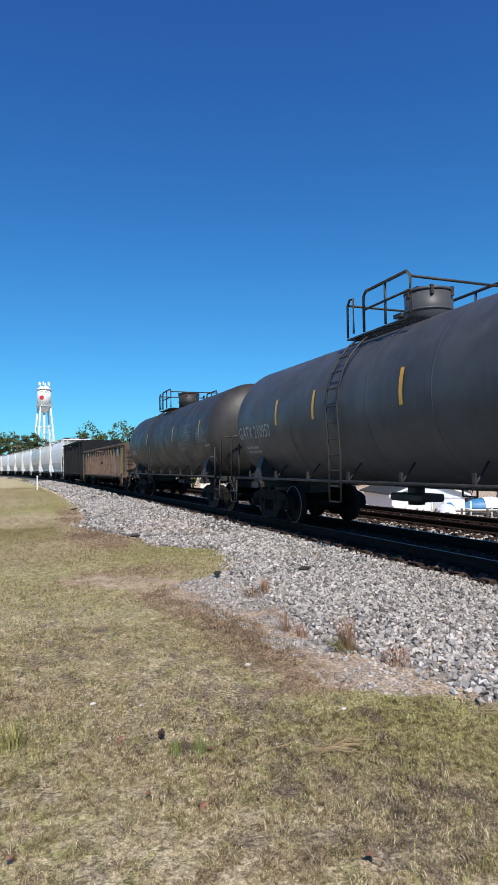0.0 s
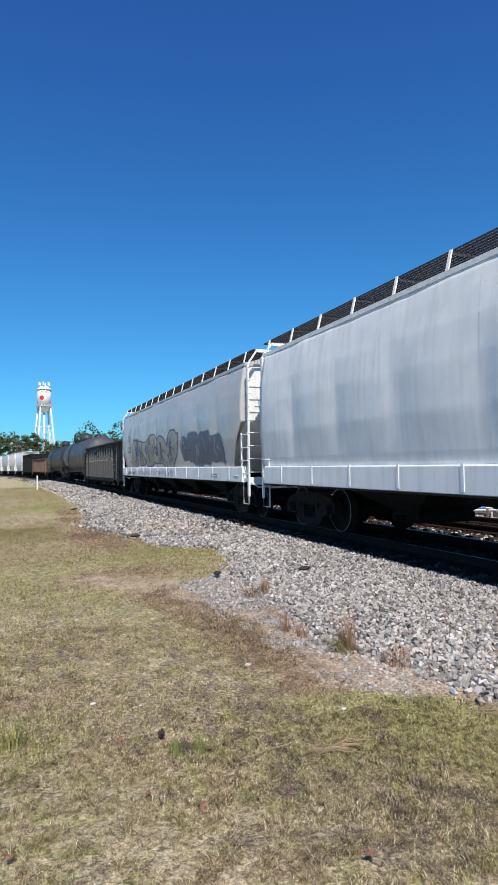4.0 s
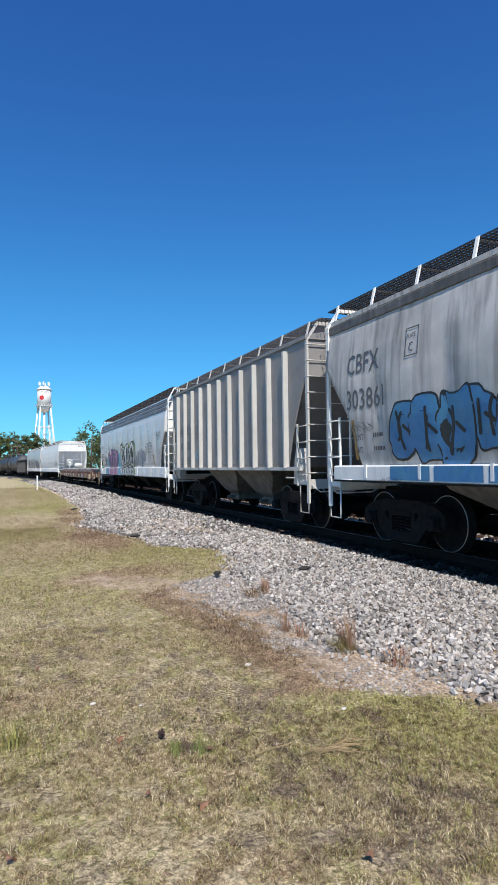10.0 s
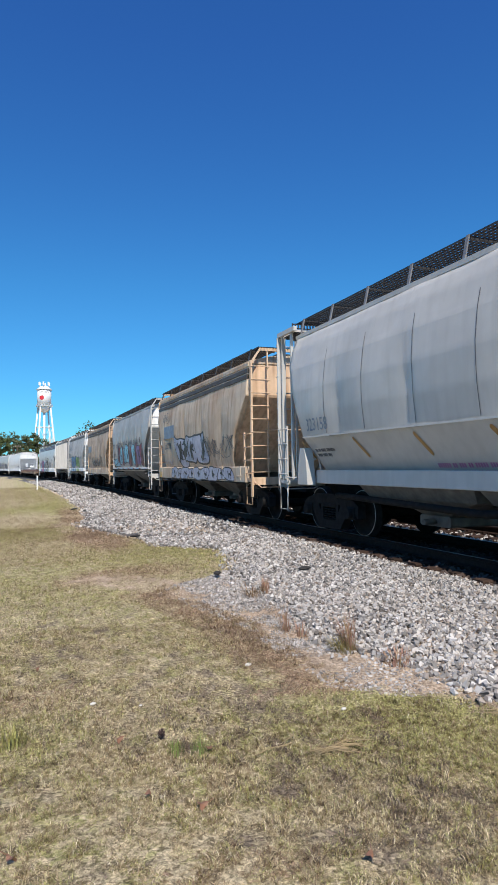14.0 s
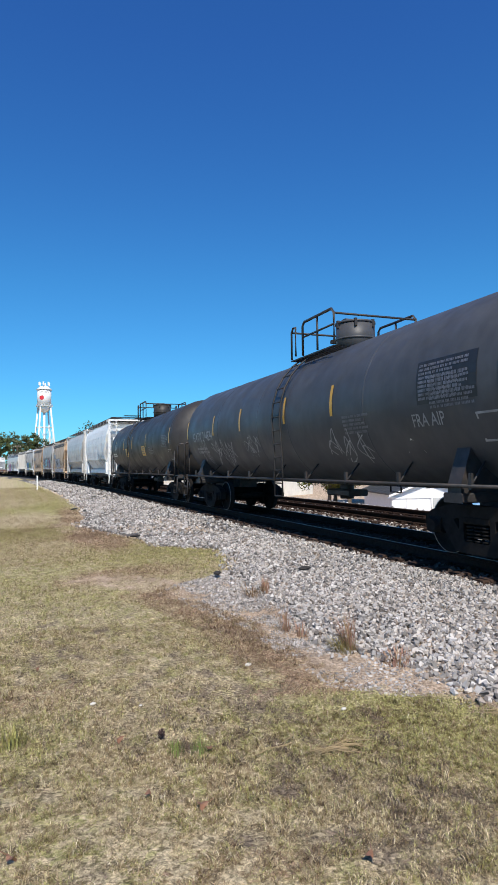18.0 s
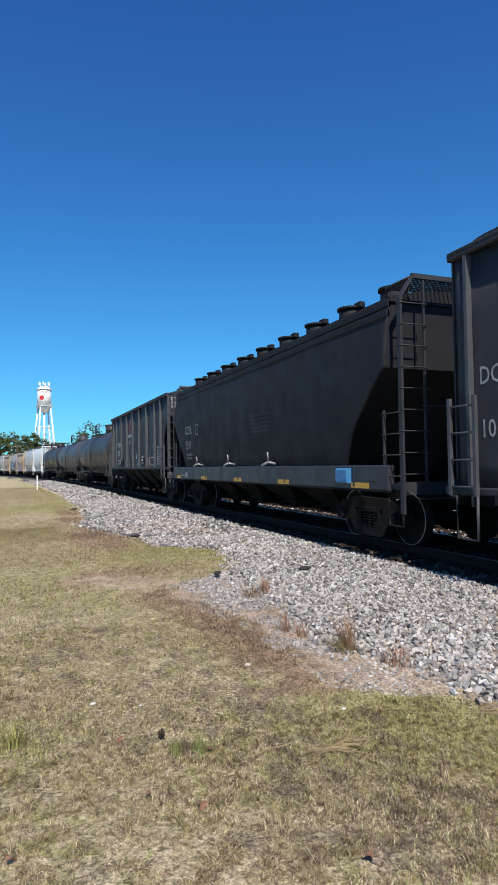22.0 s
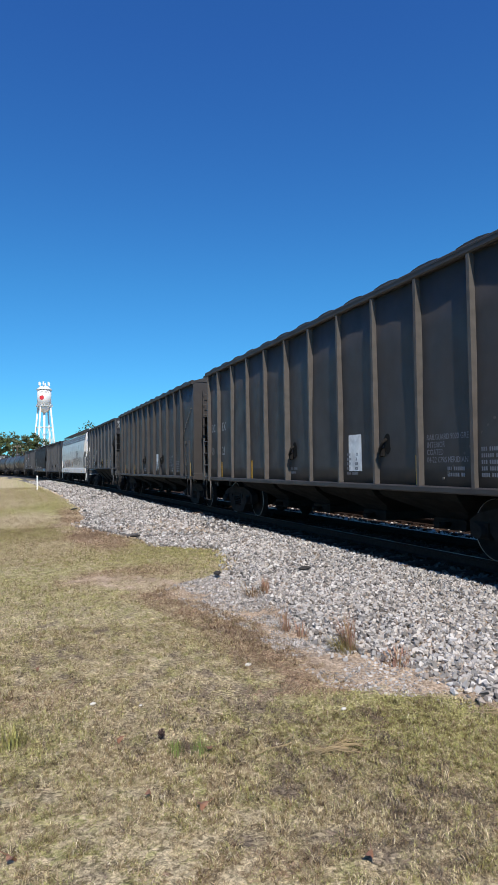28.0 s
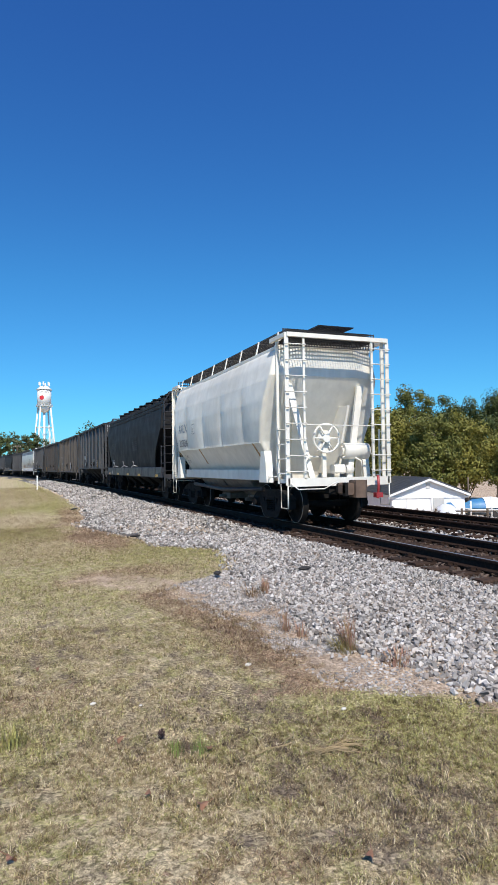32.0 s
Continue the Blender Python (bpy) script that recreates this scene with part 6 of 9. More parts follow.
    c, half, hb, skin = hopper(120.6, 100.6, "pale grey covered hopper car with pink, blue and black graffiti", M_PALESILVER, M_WHITE, seed=13, mould=3, board_post=M_GRATE, seams=11, bays=4, cut=(2.8, 1.5, 1.3), lean=0.3, end_mat=M_WHITE, lift=0.43)
    side_marks(c, half, hb - 1.0, "", "6022", skin, P_GREYINK, 0.26, 2.5, plate=False)
    bars(c, hb - 0.9, 2.55, 0.5, 0.26, 1, skin, P_PALE)
    frame_patch(c, "plate_mark", hb - 2.6, hb - 2.87, 2.28, 2.64, 0.02, skin, P_GREYINK)
    lettering(c, "C", hb - 2.66, 2.33, 0.14, skin, P_GREYINK)
    graffiti(c, hb - 2.25, hb - 3.15, 1.44, 2.1, [P_BLACK], P_BLACK, skin, 38, count=2)
    lettering(c, "HAPPY", hb - 2.38, 1.9, 0.17, skin, P_WHITE, lift=0.02)
    lettering(c, "V-DAY", hb - 2.5, 1.66, 0.17, skin, P_WHITE, lift=0.02)
    bars(c, hb - 2.55, 1.48, 0.6, 0.14, 1, lambda z, y=0.0: skin(z, y) + 0.014, P_WHITE)
    graffiti(c, hb - 1.0, hb - 2.1, 1.78, 2.0, [P_RED], P_RED, skin, 39, 4, thin=True)
    patch(c, "graffiti_panel", hb - 2.6, hb - 3.75, 1.0, 1.38, SILL_SKIN, P_SKY, 0.006, 1)
    patch(c, "graffiti_panel", hb - 3.75, hb - 7.2, 1.0, 1.38, SILL_SKIN, P_PINK, 0.006, 1)
    rnd = random.Random(77)
    g = Geo()
    for k in range(34):
        y = hb - 2.7 - rnd.random() * 5.4
        strokes(g, [(y, rnd.uniform(1.06, 1.32)), (y - 0.01, rnd.uniform(1.06, 1.32))][:1], rnd.uniform(0.025, 0.06), SILL_SKIN, 0.009)
    tagged(part("graffiti_dots", g, P_PURPLE, c), kind="stuff")
    throw_up(c, hb - 3.1, hb - 8.3, 1.44, 2.25, [P_SKY], P_SKY, skin, 32, 5, 0)
    g = Geo()
    for y in (hb - 4.1, hb - 5.2, hb - 6.2):
        strokes(g, [(y, 2.3), (y - 0.03, 2.55)], 0.09, skin, 0.007)
        strokes(g, [(y - 0.03, 2.5), (y - 0.04, 2.68)], 0.035, skin, 0.0075)
    tagged(part("graffiti_spike", g, P_SKY, c), kind="stuff")
    throw_up(c, hb - 3.8, hb - 7.2, 1.44, 2.45, [P_MAUVE], P_BLACK, lambda z, y=None: skin(z, y) + 0.012, 31, 4, 2, 0.055)
    throw_up(c, hb - 8.1, hb - 12.1, 1.46, 2.6, [P_LIME], P_LIME, skin, 29, 4, 0)
    throw_up(c, hb - 8.3, hb - 11.9, 1.46, 2.6, [P_WHITE], P_BLACK, lambda z, y=None: skin(z, y) + 0.010, 33, 5, 5, 0.07)
    graffiti(c, hb - 12.0, hb - 14.7, 1.44, 2.3, [P_SILVER], P_PLATE, skin, 34, 4)
    graffiti(c, -hb + 1.5, -hb + 0.6, 2.4, 3.0, [P_GREYINK], P_GREYINK, skin, 35, 4, thin=True)
    for k, line in enumerate(("CAUTION: DO NOT USE STEAM,", "BOILING WATER OR SHARP OBJECTS", "TO CLEAN. ENTER CAR WITH", "CLEAN SOFT SOLED SHOES.")):
        lettering(c, line, -hb + 3.75, 2.42 - 0.125 * k, 0.085, skin, P_GREYINK)
    frame_patch(c, "plate_mark", -hb + 2.85, -hb + 2.3, 1.58, 1.92, 0.015, skin, P_SILVER)
    reflectors(c, (hb - 4.6, -hb + 5.0, -hb + 2.2), skin, P_OCHRE, 1.35, 1.95)
    throw_up(c, hb - 8.3, hb - 11.9, 1.02, 1.37, [P_WHITE], P_BLACK, SILL_SKIN, 36, 5, 3, 0.05)
    patch(c, "graffiti_panel", hb - 11.7, hb - 12.3, 1.02, 1.36, SILL_SKIN, P_LIME, 0.006, 1)
    patch(c, "graffiti_panel", hb - 7.2, hb - 8.3, 1.02, 1.37, SILL_SKIN, P_SKY, 0.006, 1)

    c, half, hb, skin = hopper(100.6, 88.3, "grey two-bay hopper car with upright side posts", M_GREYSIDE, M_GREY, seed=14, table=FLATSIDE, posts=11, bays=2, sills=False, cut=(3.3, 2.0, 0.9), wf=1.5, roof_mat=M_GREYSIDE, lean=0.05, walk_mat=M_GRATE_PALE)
    skin2 = skin
    hb -= 0.35
    lettering(c, "AR", hb - 0.72, 2.5, 0.36, skin2, P_GREYINK)
    lettering(c, "UX", hb - 1.64, 2.5, 0.36, skin2, P_GREYINK)
    lettering(c, "10", hb - 0.80, 1.98, 0.32, skin2, P_GREYINK)
    lettering(c, "037", hb - 1.63, 1.98, 0.32, skin2, P_GREYINK)
    lettering(c, "LD LMT", hb - 0.72, 1.62, 0.09, skin2, P_GREYINK)
    lettering(c, "LT WT", hb - 0.72, 1.48, 0.09, skin2, P_GREYINK)
    bars(c, hb - 1.63, 1.45, 0.5, 0.3, 3, skin2, P_GREYINK)
    frame_patch(c, "plate_mark", hb - 2.66, hb - 2.94, 2.35, 2.75, 0.02, skin2, P_GREYINK)
    lettering(c, "C", hb - 2.72, 2.44, 0.14, skin2, P_GREYINK)
    graffiti(c, hb - 2.66, hb - 3.3, 1.5, 2.1, [P_SKY], P_SKY, skin2, 37, 3, thin=True)
    part("side_sill", Geo().box(-1.58, -1.44, -hb - 0.1, hb + 0.1, 1.30, 1.38), M_GREY, c)
    reflectors(c, (hb - 0.5, hb - 2.4), skin2, P_OCHRE, 1.42, 1.95)

    c, half, hb, skin = hopper(88.3, 75.6, "rain-streaked grey two-bay hopper car with blue and green graffiti", M_STREAKED, M_WHITE, seed=15, bays=2, mould=0, seams=6, roof_mat=M_STREAKED, walk_mat=M_GRATE, sill_low=1.12, lean=0.05, back=1.2, cut=(3.25, 2.2, 1.2), pocket=0.6, end_mat=M_WHITE, eave=M_DARKEAVE)
    side_marks(c, half, hb - 0.85, "CBFX", "303861", skin, P_GREYINK, 0.36, 3.02)
    throw_up(c, hb - 2.2, hb - 5.2, 1.44, 2.5, [P_BLUE], P_BLACK, skin, 41, 5)
    throw_up(c, hb - 5.25, hb - 7.6, 1.44, 2.35, [P_GREEN], P_BLACK, skin, 42, 4)
    bars(c, hb - 8.5, 2.1, 0.8, 0.3, 3, skin, P_GREYINK)
    graffiti(c, hb - 7.5, hb - 8.2, 2.0, 2.4, [P_BLACK], P_BLACK, skin, 40, 3, thin=True)
    for k, m in ((0, P_BLUE), (1, P_BLUE), (2, P_BLUE), (3, P_GREEN), (4, P_GREEN)):
        patch(c, "graffiti_panel", half - 2.2 - 1.1 * k, half - 3.2 - 1.1 * k, 1.16, 1.38, SILL_SKIN, m, 0.006, 1)
    graffiti(c, hb - 0.9, hb - 1.6, 1.95, 2.2, [P_GREYINK], P_GREYINK, skin, 43, 3, thin=True)
    graffiti(c, half - 1.9, half - 2.5, 1.02, 1.22, [P_BLACK], P_BLACK, SILL_SKIN, 44, 4, thin=True)
    reflectors(c, (hb - 1.0, -hb + 2.6), skin, P_OCHRE, 1.5, 2.2, 0.09)

    c, half, hb, skin = hopper(75.6, 63.9, "rust-streaked beige two-bay hopper car with a blue number panel", M_BEIGE, M_PEACH, seed=16, bays=2, board_post=M_GRATE, mould=3, seams=5, sill_mat=M_BEIGE2, lean=0.05, back=0.65, cut=(3.3, 2.2, 1.2), pocket=0.6, end_mat=M_PEACH)
    patch(c, "name_panel", hb - 1.05, hb - 2.6, 2.55, 3.0, skin, P_PLATE, 0.006, 3, "faded blue-grey panel")
    lettering(c, "AEQX", hb - 1.2, 2.58, 0.26, skin, P_BLACK, lift=0.012)
    lettering(c, "00881", hb - 1.3, 2.08, 0.24, skin, P_GREYINK)
    frame_patch(c, "plate_mark", hb - 2.85, hb - 3.1, 2.4, 2.7, 0.02, skin, P_GREYINK)
    graffiti(c, hb - 2.7, hb - 7.6, 1.42, 2.35, [M_BROWNBODY, M_BROWN, P_PALE], M_BROWNBODY, skin, 45, 9, thin=True)
    graffiti(c, hb - 3.0, hb - 6.6, 1.45, 2.0, [M_BROWN, P_PALE], M_BROWNBODY, skin, 59, 6)
    patch(c, "yellow_panel", half - 3.0, half - 3.2, 1.08, 1.2, SILL_SKIN, P_YELLOW, 0.006, 1)
    patch(c, "plate", half - 2.4, half - 2.65, 1.02, 1.22, SILL_SKIN, P_PALE, 0.006, 1)

    c, half, hb, skin = hopper(63.9, 51.5, "grey two-bay hopper car with maroon and blue graffiti", M_DULLGREY, M_GREY, seed=17, bays=2, seams=6, cut=(3.2, 2.1, 1.2), lean=0.05, back=1.0, brake=True, sill_low=1.30, board_post=M_GRATE, end_mat=M_WHITE)
    side_marks(c, half, hb - 0.65, "CEFX", "303464", skin, P_GREYINK, 0.26, 2.5, plate=False)
    throw_up(c, hb - 0.8, hb - 2.5, 1.46, 1.95, [P_SKY], P_BLACK, skin, 47, 1, 1)
    throw_up(c, hb - 2.3, hb - 5.3, 1.44, 2.6, [P_MAROON, P_SKY, P_MAROON, P_SKY, P_SKY], P_BLACK, skin, 48, 5)
    throw_up(c, hb - 5.3, hb - 9.2, 1.44, 2.6, [P_MAROON, P_MAROON, P_SKY, P_MAROON, P_PURPLE], P_BLACK, skin, 46, 6)
    graffiti(c, hb - 1.6, hb - 9.2, 2.35, 2.85, [P_GREYINK], P_GREYINK, skin, 60, 15, thin=True)
    g = Geo()
    for k in range(26):
        y = hb - 2.0 - k * 0.27
        strokes(g, [(y, 2.6), (y - 0.02, 2.72 + 0.2 * ((k * 7) % 5) / 5)], 0.03, skin, 0.007)
    tagged(part("graffiti_drip", g, P_GREYINK, c), kind="stuff")
    for k in range(14):
        patch(c, "graffiti_panel", half - 1.8 - 0.5 * k, half - 2.25 - 0.5 * k, 1.32, 1.385, SILL_SKIN, (P_SKY, P_MAROON, P_SILVER)[k % 3], 0.006, 1)

    c, half, hb, skin = hopper(51.5, 39.35, "rust-stained beige two-bay hopper car with silver graffiti", M_BEIGE2, M_PEACH, seed=18, bays=2, board_post=M_GRATE, mould=3, seams=5, sill_mat=M_BEIGE2, lean=0.05, back=0.9, cut=(3.25, 2.2, 1.2), pocket=0.6, end_mat=M_PEACH)
    patch(c, "name_panel", hb - 1.25, hb - 2.8, 2.5, 2.98, skin, P_PLATE, 0.006, 3, "faded blue-grey panel")
    lettering(c, "AEQX", hb - 1.35, 2.6, 0.26, skin, P_PALE, lift=0.012)
    lettering(c, "200709", hb - 1.3, 2.1, 0.26, skin, P_GREYINK)
    graffiti(c, hb - 0.9, hb - 1.9, 3.0, 3.6, [P_GREYINK], P_GREYINK, skin, 49, 3, thin=True)
    throw_up(c, hb - 3.1, hb - 6.9, 1.44, 2.5, [P_SILVER], P_BLACK, skin, 50, 3, 4, 0.06)
    graffiti(c, hb - 6.7, hb - 9.4, 1.5, 2.45, [P_GREYINK], P_GREYINK, skin, 58, 4, thin=True)
    graffiti(c, hb - 1.2, hb - 2.3, 1.4, 1.75, [P_SILVER], P_SILVER, skin, 51, 4, thin=True)
    frame_patch(c, "plate_mark", hb - 2.8, hb - 3.1, 2.3, 2.6, 0.02, skin, P_GREYINK)
    throw_up(c, half - 2.4, half - 9.4, 0.995, 1.36, [P_SILVER], P_BLACK, SILL_SKIN, 52, 9, 2, 0.03)
    patch(c, "yellow_panel", half - 0.5, half - 0.8, 1.0, 1.22, SILL_SKIN, P_YELLOW, 0.006, 1)
    patch(c, "yellow_panel", half - 5.0, half - 5.2, 1.0, 1.12, SILL_SKIN, P_YELLOW, 0.006, 1)

    for front, rear, mat, lab, num, sd in ((39.35, 26.1, M_GREY, "pale grey rounded hopper car with an open end frame", "323158", 19), (26.1, 13.6, M_WHITE, "white rounded hopper car with faint blue graffiti", "", 20)):
        c, half, hb, skin = hopper(front, rear, lab, mat, mat, seed=sd, board_post=M_GRATE_PALE, table=ROUND, bays=2, sills=False, style='open', seams=5, cut=(3.6, 2.0, 0.85), nose=0.6, nose_out=0.08, pocket=1.2, lift=0.38, wf=1.42, waist=2.0, brake=True, lean=0.75)
        if num:
            lettering(c, num, hb - 0.9, 2.12, 0.26, skin, P_PLATE)
            bars(c, hb - 0.9, 1.55, 0.9, 0.2, 2, skin, P_GREYINK)
            bars(c, hb - 4.6, 1.2, 3.4, 0.22, 2, skin, P_PINK)
        else:
            graffiti(c, -1.0, -4.4, 1.5, 2.5, [P_SKY, P_PLATE], P_PLATE, skin, 53, 4, thin=True)
        for y in (hb - 0.5, hb - 2.6, hb - 4.4, hb - 6.1, -hb + 3.6, -hb + 1.8):
            g = Geo()
            strokes(g, [(y, 1.88), (y - 0.2, 1.58)], 0.042, skin, 0.012)
            part("reflector", g, P_OCHRE, c)
        for k in range(6):
            y = hb - 1.7 - k * (2 * hb - 3.2) / 5.4
            patch(c, "weld_seam", y, y - 0.013, 2.04, 3.75, skin, P_GREYINK, 0.007, 12)
        patch(c, "plate", -1.3, -1.6, 1.25, 1.42, skin, P_WHITE, 0.007, 1)
        for s in (-1, 1):
            part("discharge_pipe", Geo().tube([(s * 1.1, -hb + 1.4, 0.8), (s * 1.15, 0, 0.7), (s * 1.1, hb - 1.4, 0.8)], 0.06, 8), M_CAST, c)

    c, half, lt = tank_car(13.6, -3.65, "dusty black tank car with yellow labels and white print", M_TANKBROWN, M_GEAR, 3, 0.95)
    tank_marks(c, lt, "", "261", (lt - 1.6, 3.2, 0.8, -2.6, -lt + 0.25), P_WHITE)
    for y in (2.6, -1.7):
        patch(c, "hazard_label", y, y - 0.75, 1.95, 2.4, tank_skin, P_YELLOW, 0.008, 4, "yellow printed label")
        bars(c, y - 0.06, 2.0, 0.6, 0.34, 4, tank_skin, P_GREYINK)
    g = Geo()
    for body, zz, k in (("TILX", 3.1, 0.15), ("CAPY", 2.93, 0.09), ("CAPY", 2.79, 0.09)):
        v, f = letters(body)
        pts = [(-0.6 + p.x * k, zz + p.y * k) for p in v]
        g.add([(x, -tank_end(lt, math.hypot(x, z - TANK_Z)) - 0.012, z) for x, z in pts], f)
    part("end_lettering", g, P_WHITE, c)
    c, half, lt = tank_car(-3.65, -21.05, "faded blue-black tank car with scratched white graffiti", M_TANKGREY, M_GEAR, 4, -0.85)
    tank_marks(c, lt, "GATX", "214834", (lt - 0.02, lt - 2.9, 2.2, -0.7, -2.9), P_PALE, 2.22, 0.75)
    for y0, y1, sd in ((lt - 2.6, lt - 4.4, 54), (1.9, 0.9, 55), (-2.6, -4.0, 56), (lt - 1.4, lt - 2.2, 57)):
        graffiti(c, y0, y1, 1.3, 2.35, [P_PALE], P_PALE, tank_skin, sd, 3, thin=True)
    lettering(c, "FRA AIP", -lt + 2.0, 1.98, 0.2, tank_skin, P_PALE)
    patch(c, "test_panel", -lt + 1.8, -lt + 0.5, 2.3, 2.95, tank_skin, P_BLACK, 0.006, 4)
    bars(c, -lt + 1.75, 2.34, 1.15, 0.56, 9, tank_skin, P_FAINT, "test_table")
    c, half, lt = tank_car(-21.05, -38.3, "matt black tank car with bold yellow stripes and white print", M_TANKBROWN, M_GEAR, 5, -0.60, 1.0)
    tank_marks(c, lt, "MTFX", "293033", (lt - 0.02, 4.25, 1.5, -1.25, -lt + 0.3), P_WHITE, 2.05, 0.33, 1.31, ("LD LMT  204800 LB  92800 KG", "LT WT   81400 LB  36900 KG"), 0.25, 0.92, 2.05)
    frame_patch(c, "plate_mark", lt - 3.35, lt - 3.62, 2.05, 2.35, 0.02, tank_skin, P_WHITE)
    lettering(c, "C", lt - 3.42, 2.09, 0.12, tank_skin, P_WHITE)
    bars(c, 2.9, 3.0, 0.5, 0.16, 2, tank_skin, P_WHITE)
    g = Geo()
    for body, zz in (("INEDIBLE - NOT", 2.86), ("INTENDED FOR", 2.66), ("HUMAN FOOD", 2.46)):
        v, f = letters(body)
        pts = [(-1.12 + p.x * 0.14, zz + p.y * 0.15) for p in v]
        g.add([(x, -tank_end(lt, math.hypot(x, z - TANK_Z)) - 0.012, z) for x, z in pts], f)
    part("end_lettering", g, P_WHITE, c)
    for i, line in enumerate(("EXTERIOR HEATER PIPES MAXIMUM", "OPERATING PRESSURE 150 PSI", "DO NOT EXCEED 340 DEG F", "TESTED 04-1995", "NO HEAT OR OUTLET", "PIPE CAPS REQUIRED")):
        lettering(c, line, -2.0, 2.42 - 0.135 * i, 0.085, tank_skin, P_FAINT)

    def carbon(front, rear, label, mark, number, seed, logo=False, posts=(1.63, 2.77, 4.45, 6.12, 7.8, 9.5, 11.17, 12.86, 13.99), off=0.0):
        c, half, hb, skin = post_hopper(front, rear, label, M_CHAR, M_CHARPOST, posts, seed, cut=1.1, scallop=False, foot=1.38)
        hb -= off
        lettering(c, mark, hb - 2.56, 2.52, 0.3, skin, P_GREYINK if number == "4908" else P_PALE if number == "2104" else P_WHITE)
        lettering(c, number, hb - 2.58, 2.06, 0.3, skin, P_WHITE)
        lettering(c, "LD LMT", hb - 2.56, 1.72, 0.1, skin, P_WHITE)
        lettering(c, "LT WT", hb - 2.56, 1.56, 0.1, skin, P_WHITE)
        bars(c, hb - 3.1, 1.56, 0.4, 0.26, 2, skin, P_WHITE)
        frame_patch(c, "plate_mark", hb - 4.02, hb - 4.27, 2.3, 2.62, 0.02, skin, P_WHITE)
        lettering(c, "C", hb - 4.08, 2.36, 0.12, skin, P_WHITE)
        shaker_brackets(c, (hb - 4.2, hb - 6.95, -hb + 4.6), skin)
        for i, line in enumerate(("DO NOT USE", "HAMMER ON", "CAR BODY")):
            lettering(c, line, hb - 4.95, 1.72 - 0.13 * i, 0.085, skin, P_WHITE)
            lettering(c, line, hb - 9.2, 1.84 - 0.14 * i, 0.09, skin, P_WHITE)
        bars(c, -half + 2.3, 1.48, 0.5, 0.8, 8, skin, P_PALE)
        bars(c, hb - 5.95, 1.46, 0.9, 0.3, 3, skin, P_PALE)
        patch(c, "small_plate", hb - 7.95, hb - 8.2, 1.8, 2.05, skin, P_PALE, 0.007, 1)
        for y in (hb - 0.95, hb - 3.72, hb - 7.05, -half + 3.9, -half + 1.7):
            patch(c, "reflector", y, y - 0.1, 1.42, 1.95, skin, P_YELLOW, 0.008, 1)
        g = Geo()
        for i, body in enumerate(("DO NOT LOAD", "CARBON BLACK", "OVER 225 F")):
            v, f = letters(body)
            g.add([(-1.38 + p.x * 0.1, -half + 0.395, 4.08 - 0.16 * i + p.y * 0.1) for p in v], f)
        part("end_lettering", g, P_WHITE, c)
        if logo:
            y, z = hb - 6.35, 3.5
            g = Geo()
            ring = [(0.36 * math.cos(a), 0.36 * math.sin(a)) for a in (2 * math.pi * i / 28 for i in range(29))]
            strokes(g, [(y + a, z + b) for a, b in ring], 0.055, skin, 0.006)
            strokes(g, [(y + 0.08, z + 0.2), (y - 0.02, z), (y + 0.1, z - 0.2)], 0.06, skin, 0.02)
            part("emblem", g, P_RED, c, "red ring emblem")
            bars(c, y + 0.85, 2.88, 1.4, 0.24, 1, skin, P_WHITE, "name_bar")
            bars(c, y + 0.3, 2.55, 0.4, 0.24, 1, skin, P_WHITE, "name_bar")
            graffiti(c, hb - 8.0, hb - 9.0, 1.42, 1.7, [P_BLUETAG], P_BLUETAG, skin, 69, 6, thin=True)
            frame_patch(c, "plate_mark", -half + 3.55, -half + 2.95, 1.5, 1.85, 0.02, skin, P_WHITE)
            bars(c, -half + 4.25, 1.5, 0.6, 0.32, 3, skin, P_PALE)
        return c, half, hb, skin
    carbon(-38.3, -54.25, "charcoal hopper car with a red ring emblem and white print", "TCHX", "3127", 61, True)

    def soot(front, rear, label, mark, number, seed):
        c, half, hb, skin = hopper(front, rear, label, M_SOOT, M_CHAR, seed=seed, table=CURVED, bays=4, mould=2, seams=6, sill_mat=M_SOOTSILL, cut=(3.0, 1.9, 1.45), wf=1.5, brake=False, boards=False, bulge=0.012)
        part("end_walkway", grating(Geo(), -1.3, 1.3, -hb - 0.35, -hb + 0.3, 4.42, 0.09), M_GRATE, c)
        part("walkway_support", Geo().tube([(-1.3, -hb - 0.3, 4.05), (-1.3, -hb - 0.35, 4.42), (-1.3, -hb + 0.3, 4.42), (-1.3, -hb + 0.3, 4.1)], 0.025, 6), M_CHAR, c)
        round_hatches(c, hb, 4.36, 9, M_SOOT)
        ink = P_PALE if number == "2510" else M_CHAR
        lettering(c, mark, hb - 1.6, 2.52, 0.28, skin, ink)
        lettering(c, number, hb - 1.65, 2.02, 0.28, skin, ink)
        bars(c, hb - 1.7, 1.62, 0.9, 0.24, 2, skin, P_FAINT)
        frame_patch(c, "plate_mark", hb - 2.9, hb - 3.2, 2.45, 2.8, 0.02, skin, ink)
        bars(c, -1.0, 2.2, 1.2, 0.5, 5, skin, M_CHAR)
        for y in (half - 0.8, half - 3.9, half - 7, half - 10, -half + 1.5):
            patch(c, "reflector", y, y - 0.6, 1.0, 1.1, SILL_SKIN, P_YELLOW, 0.006, 1)
